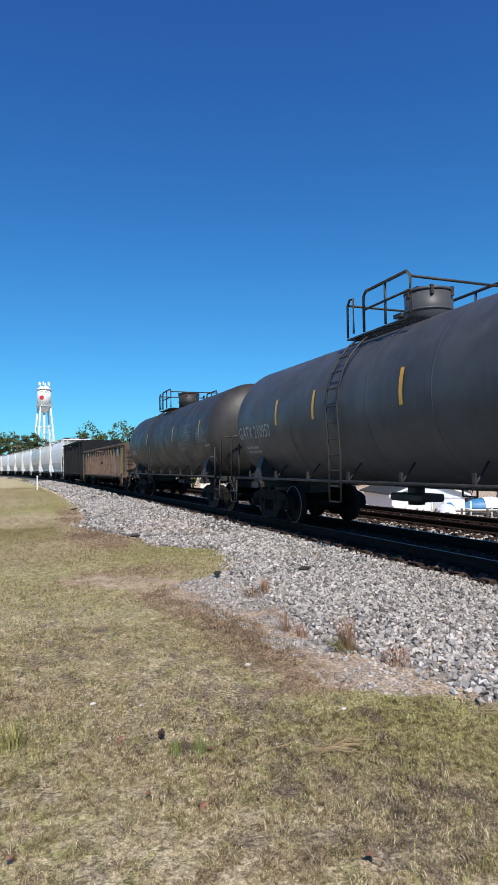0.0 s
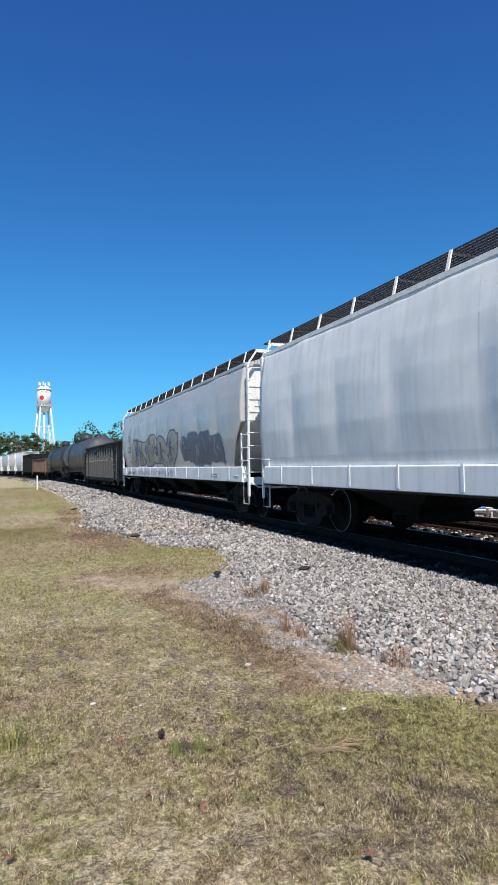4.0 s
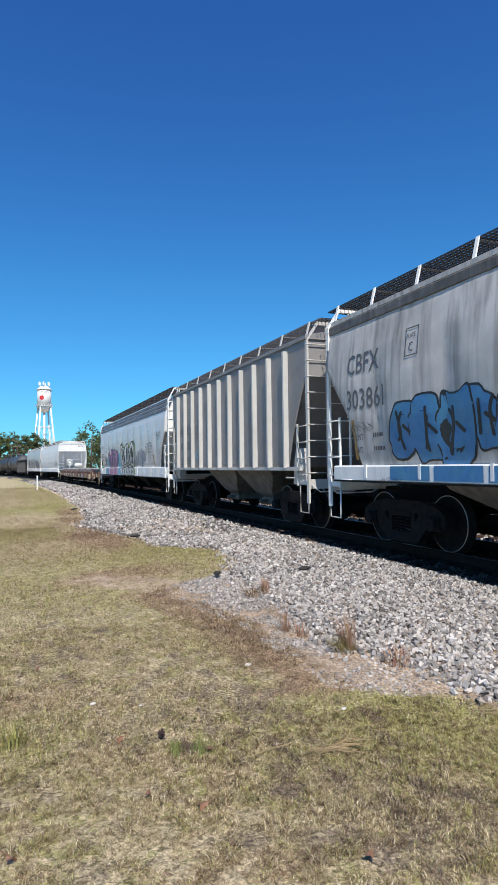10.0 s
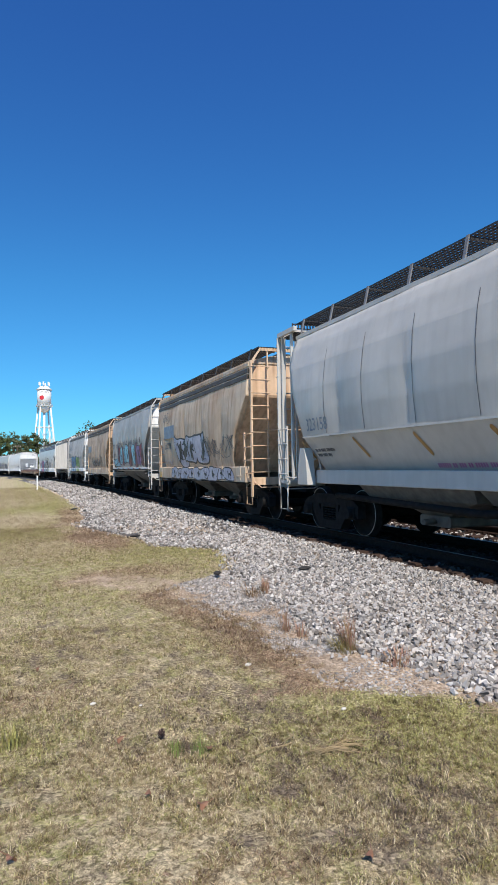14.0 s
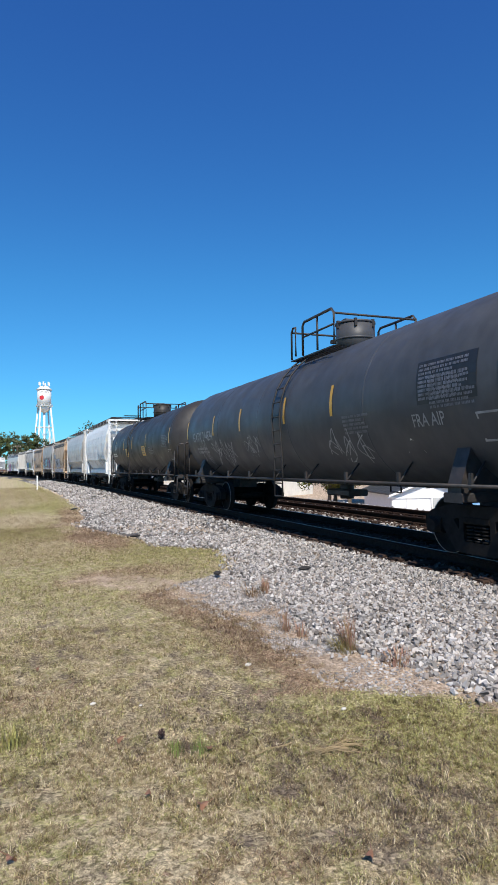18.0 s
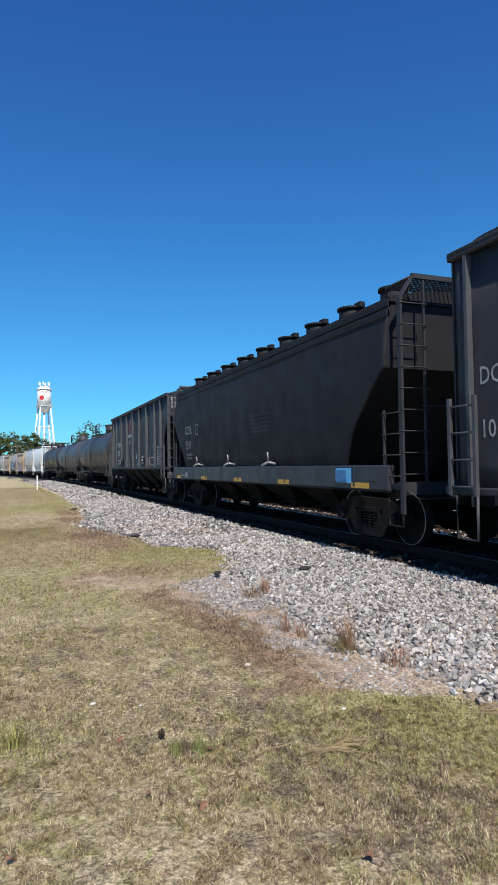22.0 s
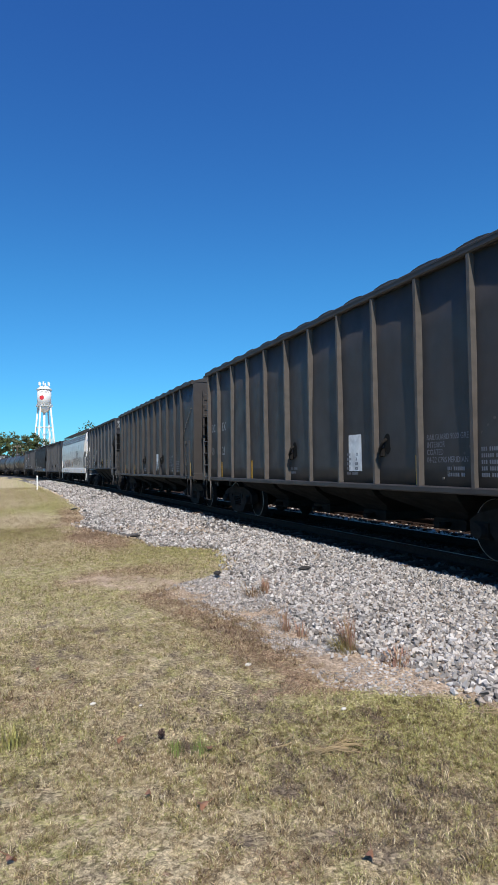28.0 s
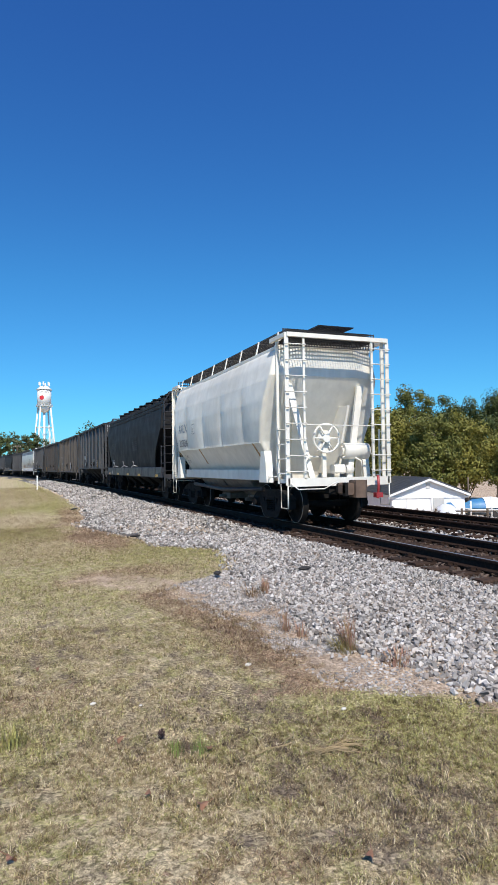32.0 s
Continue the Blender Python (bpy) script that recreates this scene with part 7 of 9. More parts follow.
        for y in (hb - 3.6, hb - 6.6, hb - 9.4):
            g = Geo().tube([(-1.55, y, 1.45), (-1.75, y - 0.05, 1.5), (-1.8, y + 0.22, 1.42)], 0.03, 6).tube([(-1.75, y - 0.05, 1.5), (-1.8, y - 0.12, 1.72)], 0.02, 5)
            part("gate_lever", g, P_PALE, c, "pale steel lever")
        patch(c, "plate", half - 2.0, half - 2.25, 1.04, 1.22, SILL_SKIN, P_PALE, 0.006, 1)
        bars(c, half - 1.4, 1.04, 0.5, 0.1, 1, SILL_SKIN, P_PALE)
        return c, half
    c, half = soot(-53.9, -69.5, "black curved-side hopper car with a row of round hatches", "CCEX", "2510", 62)
    part("blue_box", Geo().box(-1.68, -1.5, -half + 1.5, -half + 1.9, 1.08, 1.35, 0.03), P_BLUE, c, "small blue valve box on the sill")

    def ribbed(front, rear, label, seed, brown, mark="", shift=0.0, frame=None):
        posts = [d - shift for d in (1.15, 2.1, 3.3, 4.5, 5.7, 6.9, 8.1, 9.3, 10.5, 11.7, 12.88, 13.85)]
        c, half, hb, skin = post_hopper(front, rear, label, M_BROWNBODY if brown else M_CHAR, frame or (M_BROWNPOST if brown else M_CHARPOST), posts, seed, scallop=True)
        f = half + 0.42 + shift
        if mark:
            for word, d, z in zip((mark[:2], mark[2:], "10", "21"), (1.3, 2.3, 1.3, 2.3), (2.45, 2.45, 1.75, 1.75)):
                lettering(c, word, f - d, z, 0.24, skin, P_PALE)
        for i, line in enumerate(("RAILGUARD 9000 GRE", "INTERIOR", "COATED", "04-22 CPRS MERIDIAN")):
            lettering(c, line, f - 11.82, 1.76 - 0.11 * i, 0.085, skin, P_FAINT)
        g = Geo()
        for i in range(26):
            d, z = 12.2 + 0.115 * i, 1.2 + 0.088 * i
            if z < 3.6 and min(abs(d - shift - p) for p in posts) > 0.09:
                g.cyl((-1.49, f - d, z), (-1.53, f - d, z), 0.022, 6)
        part("rivet_row", g, M_CHARPOST if not brown else M_BROWNPOST, c)
        shaker_brackets(c, (f - 7.25, f - 10.8), skin)
        for y in (f - 2.22, f - 4.62, f - 9.18, f - 11.56, f - 13.72, 0.91 - half):
            patch(c, "reflector", y, y - 0.09, 1.08, 1.55, skin, P_YELLOW, 0.008, 1)
        for y, n in ((f - 7.0, 2), (f - 9.5, 5), (f - 12.3, 2), (f - 13.0, 5)):
            bars(c, y, 1.2, 0.42, 0.085 * n, n, skin, P_FAINT)
        if brown:
            patch(c, "paper_sheet", f - 9.55, f - 10.0, 1.3, 1.95, skin, P_WHITE, 0.008, 1, "white paper sheet")
        else:
            patch(c, "paper_sheet", f - 14.2, f - 14.55, 1.2, 1.55, skin, P_WHITE, 0.008, 1)
        return c
    ribbed(-69.5, -85.4, "charcoal ribbed hopper car with a scalloped roof edge", 63, False, "DCBX")

    c, half, hb, skin = hopper(-85.4, -104.2, "pale grey covered hopper car with red and black graffiti", M_SILVER, M_WHITE, seed=24, mould=3, board_post=M_GRATE, seams=11, bays=4, cut=(2.72, 1.75, 1.2), lean=0.5, end_mat=M_WHITE, lift=0.43, low=True, sill_mat=M_PALESILVER, bulge=0.03)
    hb += 0.2
    lettering(c, "PPGX", half - 2.14, 2.5, 0.26, skin, P_GREYINK, squeeze=0.92, lift=0.006)
    lettering(c, "12519", half - 2.16, 2.03, 0.28, skin, P_GREYINK, squeeze=0.78, lift=0.006)
    for i, line in enumerate(("LD LMT 219400", "LT WT   66600")):
        lettering(c, line, half - 2.18, 1.6 - 0.17 * i, 0.1, skin, P_GREYINK)
    graffiti(c, hb - 3.0, hb - 7.5, 1.4, 2.3, [P_RED, P_OCHRE, P_MAROON, P_GREYINK], P_RED, skin, 71, 11, thin=True)
    graffiti(c, hb - 3.2, hb - 7.7, 1.4, 2.1, [P_MAROON, P_RED, P_OCHRE], P_RED, skin, 73, 9, thin=True)
    graffiti(c, hb - 2.9, hb - 7.0, 1.0, 1.36, [P_RED, P_MAROON, P_GREYINK], P_RED, SILL_SKIN, 74, 12, thin=True)
    graffiti(c, -1.0, -6.8, 1.42, 2.5, [P_BLACK], P_BLACK, skin, 72, 7, thin=True)
    patch(c, "phone_panel", 0.26, -0.49, 1.58, 1.98, skin, P_OCHRE, 0.006, 2, "orange printed panel")
    bars(c, 0.2, 1.64, 0.6, 0.26, 2, skin, P_GREYINK)
    bars(c, -hb + 5.4, 2.2, 1.5, 0.7, 7, skin, P_GREYINK)
    for i, line in enumerate(("DO NOT", "HAMMER", "ON HOP")):
        lettering(c, line, -2.1, 2.2 - 0.14 * i, 0.1, skin, P_RED)
    for y in (half - 1.5, half - 4.0, 0.7, -half + 2.4):
        patch(c, "yellow_panel", y, y - 0.5, 1.06, 1.16, SILL_SKIN, P_YELLOW, 0.006, 1)
    carbon(-104.2, -118.4, "charcoal hopper car with bold white number and plain top", "TCHX", "2104", 64, False, (2.35, 3.5, 5.1, 6.6, 8.1, 9.6, 11.1, 12.25), 0.65)
    ribbed(-118.4, -135.2, "near-black ribbed hopper car with a scalloped roof edge", 65, True, "", -0.6, M_BROWNBODY)
    ribbed(-135.2, -150.7, "dusty brown ribbed hopper car with a paper notice", 66, True, "DCEX", 0.12)
    carbon(-150.7, -165.9, "dark slate hopper car with pale side posts", "ECQX", "4908", 67, False, (2.15, 3.35, 5.1, 6.85, 8.7, 10.5, 12.25, 13.45), 0.65)
    soot(-165.9, -182.0, "plain black curved-side hopper car with round roof hatches", "CCEX", "2512", 68)

    c, half, hb, skin = hopper(-182.0, -193.6, "off-white rounded hopper car with an open end frame, last car", M_CREAM, M_CREAM, seed=25, table=ROUND, bays=2, sills=False, style='open', seams=5, cut=(3.6, 2.0, 0.85), nose=0.6, nose_out=0.08, pocket=0.6, lift=0.38, wf=1.36, waist=2.0, brake=True, lean=0.75)
    lettering(c, "ARUX", hb - 0.95, 2.62, 0.3, skin, P_PLATE)
    lettering(c, "323036", hb - 0.95, 2.12, 0.26, skin, P_GREYINK)
    lettering(c, "LD LMT", hb - 1.05, 1.72, 0.1, skin, P_GREYINK)
    lettering(c, "LT WT", hb - 1.05, 1.55, 0.1, skin, P_GREYINK)
    frame_patch(c, "plate_mark", hb - 2.7, hb - 3.0, 2.5, 2.85, 0.02, skin, P_GREYINK)
    lettering(c, "C", hb - 2.77, 2.56, 0.14, skin, P_GREYINK)
    reflectors(c, (hb - 0.45, hb - 3.2, -hb + 1.2), skin, P_OCHRE, 1.5, 2.0)
    for s in (-1, 1):
        part("discharge_pipe", Geo().tube([(s * 1.1, -hb + 1.4, 0.8), (s * 1.15, 0, 0.7), (s * 1.1, hb - 1.4, 0.8)], 0.06, 8), M_GEAR, c)
    g = Geo().tube([(0.95, -half - 0.1, 1.15), (0.95, -half - 0.12, 0.9), (0.93, -half - 0.1, 0.6)], 0.035, 6).box(0.86, 1.04, -half - 0.16, -half - 0.02, 0.62, 0.74)
    part("tail_hose", g, P_RED, c, "red hose and marker on the last coupler")
    part("knuckle", Geo().prism([(0.02, -half - 0.32), (0.3, -half - 0.32), (0.36, -half - 0.55), (0.25, -half - 0.66), (0.05, -half - 0.58)], 0.66, 1.06, 'z').box(-0.2, 0.05, -half - 0.5, -half - 0.2, 0.72, 1.0, 0.04), M_RUSTG, c, "rust-brown open coupler knuckle")


# streaked side sheet, a darker grey than the M_GREY posts
M_GREYSIDE = shader("streaked_dark_grey_side", (0.25, 0.24, 0.235), 0.55, grain=3, spread=0.08, streak=(0.2, 0.18, 0.16), streak_amount=0.4)
P_FAINT = paint("rubbed_lettering", (0.17, 0.17, 0.19), stain=(0.06, 0.06, 0.06), stain_scale=5, stain_amount=0.6)
P_INKBLUE = paint("faded_ink_blue", (0.10, 0.115, 0.15))
P_LEMON = paint("lemon_spray_paint", (0.80, 0.60, 0.10))
M_RUSTG = shader("rusty_gondola_paint", (0.13, 0.085, 0.06), 0.75, grain=4, spread=0.25, stain=(0.07, 0.04, 0.03), stain_scale=1.2, stain_amount=0.7)
consist()


# ---- stones, grass and litter ----
def island_shader(name, colours, rough=0.9, patch_scale=0.6, patch=None, patch_amount=0.5, clump=(60.0, (0.5, 0.5, 0.5), 0.35, 0.3, 0.8)):
    """Colours picked piece by piece, with broad patches."""
    mat = bpy.data.materials.new(name)
    mat.use_nodes = True
    n, l = mat.node_tree.nodes, mat.node_tree.links
    bsdf = n["Principled BSDF"]
    bsdf.inputs["Roughness"].default_value = rough
    bsdf.inputs["Specular IOR Level"].default_value = 0.25
    geo = n.new("ShaderNodeNewGeometry")
    ramp = n.new("ShaderNodeValToRGB")
    ramp.color_ramp.interpolation = 'LINEAR'
    el = ramp.color_ramp.elements
    while len(el) < len(colours):
        el.new(0.5)
    for i, (e, col) in enumerate(zip(el, colours)):
        e.position = i / (len(colours) - 1)
        e.color = (*col, 1)
    l.new(geo.outputs["Random Per Island"], ramp.inputs[0])
    col = ramp.outputs[0]
    tc = n.new("ShaderNodeTexCoord")
    for scale, tint, amount, lo, hi in ((patch_scale, patch, patch_amount, 0.46, 0.62), clump):
        if tint is None:
            continue
        t = n.new("ShaderNodeTexNoise")
        t.inputs["Scale"].default_value, t.inputs["Detail"].default_value, t.inputs["Roughness"].default_value = scale, 4, 0.5 if scale == patch_scale else 0.7
        l.new(tc.outputs["Object"], t.inputs["Vector"])
        r = n.new("ShaderNodeMapRange")
        for i, val in enumerate((lo, hi, 0, amount)):
            r.inputs[i + 1].default_value = val
        l.new(t.outputs["Fac"], r.inputs[0])
        m = n.new("ShaderNodeMix")
        m.data_type, m.blend_type = 'RGBA', 'MIX' if scale == patch_scale else 'MULTIPLY'
        l.new(r.outputs[0], m.inputs[0])
        l.new(col, m.inputs[6])
        m.inputs[7].default_value = (*tint, 1)
        col = m.outputs[2]
    l.new(col, bsdf.inputs["Base Color"])
    return mat


def quick_mesh(name, verts, *groups):
    """A mesh from arrays of vertices and of faces with equal corner counts."""
    me = bpy.data.meshes.new(name)
    v = np.ascontiguousarray(verts, dtype=np.float32).reshape(-1, 3)
    me.vertices.add(len(v))
    me.vertices.foreach_set("co", v.ravel())
    loops = np.concatenate([g.ravel() for g in groups]).astype(np.int32)
    counts = np.concatenate([np.full(len(g), g.shape[1]) for g in groups])
    starts = np.concatenate([[0], np.cumsum(counts)[:-1]]).astype(np.int32)
    me.loops.add(len(loops))
    me.loops.foreach_set("vertex_index", loops)
    me.polygons.add(len(counts))
    me.polygons.foreach_set("loop_start", starts)
    me.polygons.foreach_set("use_smooth", np.zeros(len(counts), bool))
    me.update(calc_edges=True)
    return me


def mass(name, verts, groups, material, label, category, kind="stuff"):
    """One object of many small pieces."""
    me = quick_mesh(name, verts, *groups)
    me.materials.append(material)
    return tagged(new(name, me), label, category, kind=kind)


RNG = np.random.default_rng(7)
CUBE = np.array([(x, y, z) for x in (-1, 1) for y in (-1, 1) for z in (-1, 1)], float)
CUBE_F = np.array([(0, 1, 3, 2), (4, 6, 7, 5), (0, 4, 5, 1), (2, 3, 7, 6), (0, 2, 6, 4), (1, 5, 7, 3)])


def turns(n):
    """Random rotation matrices."""
    q = RNG.normal(size=(n, 4))
    q /= np.linalg.norm(q, axis=1, keepdims=True)
    w, x, y, z = q.T
    return np.stack([np.stack([1 - 2 * (y * y + z * z), 2 * (x * y - z * w), 2 * (x * z + y * w)], 1), np.stack([2 * (x * y + z * w), 1 - 2 * (x * x + z * z), 2 * (y * z - x * w)], 1),
                     np.stack([2 * (x * z - y * w), 2 * (y * z + x * w), 1 - 2 * (x * x + y * y)], 1)], 1)


def stones(name, pts, size, material, label):
    """Angular broken stones at the given places."""
    n = len(pts)
    v = np.repeat(CUBE[None], n, 0) * RNG.uniform(0.25, 1.0, (n, 8, 3))
    v *= (size * RNG.uniform(0.55, 1.35, n))[:, None, None] * np.array([1.0, 0.8, 0.62])
    v = np.einsum('nij,nkj->nki', turns(n), v) + pts[:, None, :]
    f = CUBE_F[None] + (np.arange(n) * 8)[:, None, None]
    mass(name, v, [f.reshape(-1, 4)], material, label, "gravel")


def strew(n, s0, s1, lat, power=1.0):
    """Random (s, x on the straight track) pairs."""
    s = s0 + (s1 - s0) * RNG.random(n) ** power
    return s, lat[0] + (lat[1] - lat[0]) * RNG.random(n)


def gravel():
    mat = island_shader("crushed_stone", [(0.07, 0.065, 0.06), (0.28, 0.265, 0.25), (0.52, 0.485, 0.45), (0.66, 0.62, 0.58), (0.32, 0.26, 0.21), (0.74, 0.70, 0.66), (0.17, 0.125, 0.095), (0.56, 0.53, 0.50), (0.10, 0.095, 0.09), (0.60, 0.555, 0.505), (0.22, 0.205, 0.19), (0.40, 0.38, 0.36), (0.09, 0.075, 0.065)], 0.9, 0.7, (0.36, 0.32, 0.28), 0.22)
    rusty = island_shader("rusty_crushed_stone", [(0.04, 0.028, 0.022), (0.10, 0.07, 0.055), (0.15, 0.11, 0.09), (0.06, 0.042, 0.034)], 0.9)

    def layer(name, n, s0, s1, x0, x1, size, label, power=1.0, edge=True, mat=mat):
        s, x = strew(n, s0, s1, (x0, x1), power)
        keep = np.ones(n, bool)
        if edge:
            t = np.array([toe(a) for a in s])
            d = x - t + 0.22 * np.array([noise.noise(Vector((a * 1.6, b * 1.6, 0))) + 0.6 * noise.noise(Vector((a * 5, b * 5, 6))) for a, b in zip(s, x)])
            keep = RNG.random(n) < np.clip((d + 0.22) / 0.5, 0.0, 1) ** 1.8
        pts = np.array([(*on_track(a, b - CX)[:2], max(0.01, bed_z(b - CX) if b < 8.5 else RT - 0.258) + RNG.uniform(-0.7, 1.0) * size) for a, b, k in zip(s, x, keep) if k])
        stones(name, pts, size, mat, label)
    layer("gravel", 29000, 1.5, 9, 2.6, 5.95, 0.0295, "pale angular crushed stones of the track shoulder", 0.95)
    layer("gravel", 15000, 9, 15, 2.0, 5.95, 0.035, "pale angular crushed stones beside the track", 0.95)
    layer("gravel", 15000, 15, 34, 1.2, 5.95, 0.045, "pale crushed stones of the farther track shoulder", 0.85)
    layer("gravel", 6500, 34, 85, 2.2, 5.9, 0.085, "pale crushed stones along the distant bend", 0.9)
    layer("gravel", 9500, 2.5, 26, 5.85, 8.7, 0.038, "dark rust-stained stones between the ties", 0.9, False, rusty)
    layer("gravel", 15000, 4, 36, 8.5, 13.4, 0.05, "pale stones round the second track", 0.9, False)

    def scatter(name, n, size, gap, label):
        s = 3.5 + 6.6 * RNG.random(n)
        u = RNG.random(n)
        a, b = np.array([lawn_edge(q) for q in s]), np.array([toe(q) for q in s])
        x = a - 0.12 + (b - a + 0.5) * u
        f = np.array([noise.noise(Vector((p * 1.7, q * 1.7, 40))) + 0.6 * noise.noise(Vector((p * 6, q * 6, 41))) for p, q in zip(s, x)])
        keep = f + 0.5 * u + 0.12 * RNG.normal(size=n) > gap
        stones(name, np.stack([x, s, np.array([max(0.004, bed_z(q - CX)) for q in x]) + RNG.uniform(-0.3, 0.4, n) * size], 1)[keep], size, mat, label)
    scatter("gravel", 7000, 0.017, 0.12, "half-buried stones strewn over the sandy soil")
    scatter("grit", 26000, 0.008, -0.1, "fine grit and sand where the stones meet the lawn")


def blades(name, pts, length, width, material, label, lean=0.9):
    """Grass blades: bent strips of two pieces."""
    n = len(pts)
    a = RNG.uniform(0, 2 * math.pi, n)
    tussock = np.array([noise.noise(Vector((p[0] * 7, p[1] * 7, 50))) + 0.5 * noise.noise(Vector((p[0] * 19, p[1] * 19, 51))) for p in pts])
    l = length * RNG.uniform(0.5, 1.4, n) * np.clip(1 + 1.5 * tussock, 0.35, 2.0)
    w = width * RNG.uniform(0.6, 1.4, n)
    tilt = RNG.uniform(0.4, 1.0, n) * lean
    d = np.stack([np.cos(a), np.sin(a)], 1)
    side = np.stack([-np.sin(a), np.cos(a)], 1) * w[:, None]
    out = np.zeros((n, 5, 3))
    mid_h, mid_o = l * 0.55 * np.cos(tilt * 0.6), l * 0.55 * np.sin(tilt * 0.6)
    top_h, top_o = mid_h + l * 0.45 * np.cos(tilt * 1.5), mid_o + l * 0.45 * np.sin(tilt * 1.5)
    out[:, :, :2] = pts[:, None, :2]
    out[:, :, 2] = pts[:, None, 2]
    out[:, 0, :2] += side
    out[:, 1, :2] -= side
    out[:, 2, :2] += d * mid_o[:, None] - side * 0.8
    out[:, 3, :2] += d * mid_o[:, None] + side * 0.8
    out[:, 4, :2] += d * top_o[:, None]
    out[:, 2, 2] += mid_h
    out[:, 3, 2] += mid_h
    out[:, 4, 2] += np.maximum(top_h, 0.004)
    k = np.arange(n) * 5
    mass(name, out, [np.stack([k, k + 1, k + 2, k + 3], 1), np.stack([k + 3, k + 2, k + 4], 1)], material, label, "grass")


TURF = (24.0, (0.36, 0.30, 0.25), 0.9, 0.57, 0.43)      # brown darkening of the pale blades in small noisy clumps


def lawn():
    straw = island_shader("straw_blades", [(0.82, 0.70, 0.47), (0.35, 0.27, 0.145), (0.75, 0.62, 0.39), (0.21, 0.16, 0.085), (0.63, 0.51, 0.29), (0.92, 0.81, 0.60)], 0.75, 0.8, (0.50, 0.43, 0.26), 0.4, TURF)
    green = island_shader("green_lawn_blades", [(0.26, 0.265, 0.075), (0.50, 0.47, 0.17), (0.32, 0.32, 0.095), (0.65, 0.58, 0.29), (0.14, 0.14, 0.045)], 0.65, 0.9, (0.39, 0.385, 0.15), 0.4, TURF)
    moss = island_shader("withered_dark_blades", [(0.16, 0.125, 0.10), (0.27, 0.215, 0.16), (0.08, 0.064, 0.054), (0.40, 0.32, 0.22), (0.12, 0.11, 0.062)], 0.85, 1.1, (0.12, 0.09, 0.075), 0.4, TURF)
    brown = island_shader("dead_grass_blades", [(0.30, 0.20, 0.125), (0.54, 0.40, 0.26), (0.14, 0.09, 0.06), (0.72, 0.58, 0.42)], 0.8, 1.2, (0.20, 0.12, 0.085), 0.4, TURF)

    def sow(n, s0, s1, x0, x1, power):
        """Places for straw, green, dark and reddish blades, by the ground's cover."""
        s, x = strew(n, s0, s1, (x0, x1), power)
        w = cover_at(x, s)
        keep = (RNG.random(n) > 1.15 * w[:, 3] - 0.1) & (RNG.random(n) > 0.75 * w[:, 1])
        s, x, w = s[keep], x[keep], w[keep]
        q = w[:, :3] + RNG.normal(size=(len(s), 3)) * 0.30
        kind = np.where(q[:, 2] > 0.52, 3, np.where(q[:, 1] > 0.50, 2, np.where(q[:, 0] > 0.50, 1, 0)))
        at = np.stack([x, s, np.zeros(len(s))], 1) if s1 <= CURVE_AT else np.array([(*on_track(a, b - CX)[:2], 0.0) for a, b in zip(s, x)])
        return [at[kind == i] for i in range(4)]

    for n, s0, s1, x0, x1, power, size, width, where in (
            (150000, 2.0, 3.9, -0.2, 2.9, 1.0, 0.031, 0.0017, "close by"), (230000, 1.9, 7.0, -0.5, 3.3, 1.0, 0.030, 0.0019, "near the stones"), (200000, 6.3, 19, -0.9, 4.2, 0.8, 0.034, 0.0032, "beside the track"),
            (130000, 14, 60, -2.5, 3.2, 0.9, 0.042, 0.0055, "along the bend"), (5000, -6, 16, -12, -0.7, 1.0, 0.07, 0.009, "away from the track")):
        a, b, c, d = sow(n, s0, s1, x0, x1, power)
        blades("lawn_grass", a, size * 1.1, width, straw, "flattened straw-coloured lawn grass " + where, 1.8)
        blades("lawn_grass", b, size, width, green, "short olive-green lawn grass " + where, 1.6)
        blades("lawn_grass", c, size * 0.9, width, moss, "withered dark lawn grass " + where, 1.8)
        blades("dead_grass", d, size * 1.2, width, brown, "reddish dead grass " + where, 1.6)

    def band(n, s0, s1, lo, hi, gap, power=1.0):
        s = s0 + (s1 - s0) * RNG.random(n) ** power
        x = np.array([lawn_edge(a) for a in s]) + RNG.uniform(lo, hi, n)
        keep = np.array([noise.noise(Vector((a * 0.8, b * 0.8, 12))) + 0.35 * noise.noise(Vector((a * 4, b * 4, 3))) > gap for a, b in zip(s, x)])
        return np.stack([x, s, np.zeros(n)], 1)[keep]
    blades("dead_grass", band(9000, 4.3, 8.6, -0.6, 0.05, -0.1), 0.06, 0.0016, brown, "reddish dead grass at the edge of the stones", 1.5)
    blades("dead_grass", band(2500, 4.3, 9.5, 0.0, 0.6, 0.15), 0.045, 0.0016, brown, "thin dead grass between the first stones", 1.6)
    blades("dead_grass", band(7000, 13, 26, -0.9, 0.1, 0.0), 0.07, 0.0035, brown, "brown dead grass farther along the stones", 1.5)
    return green, brown


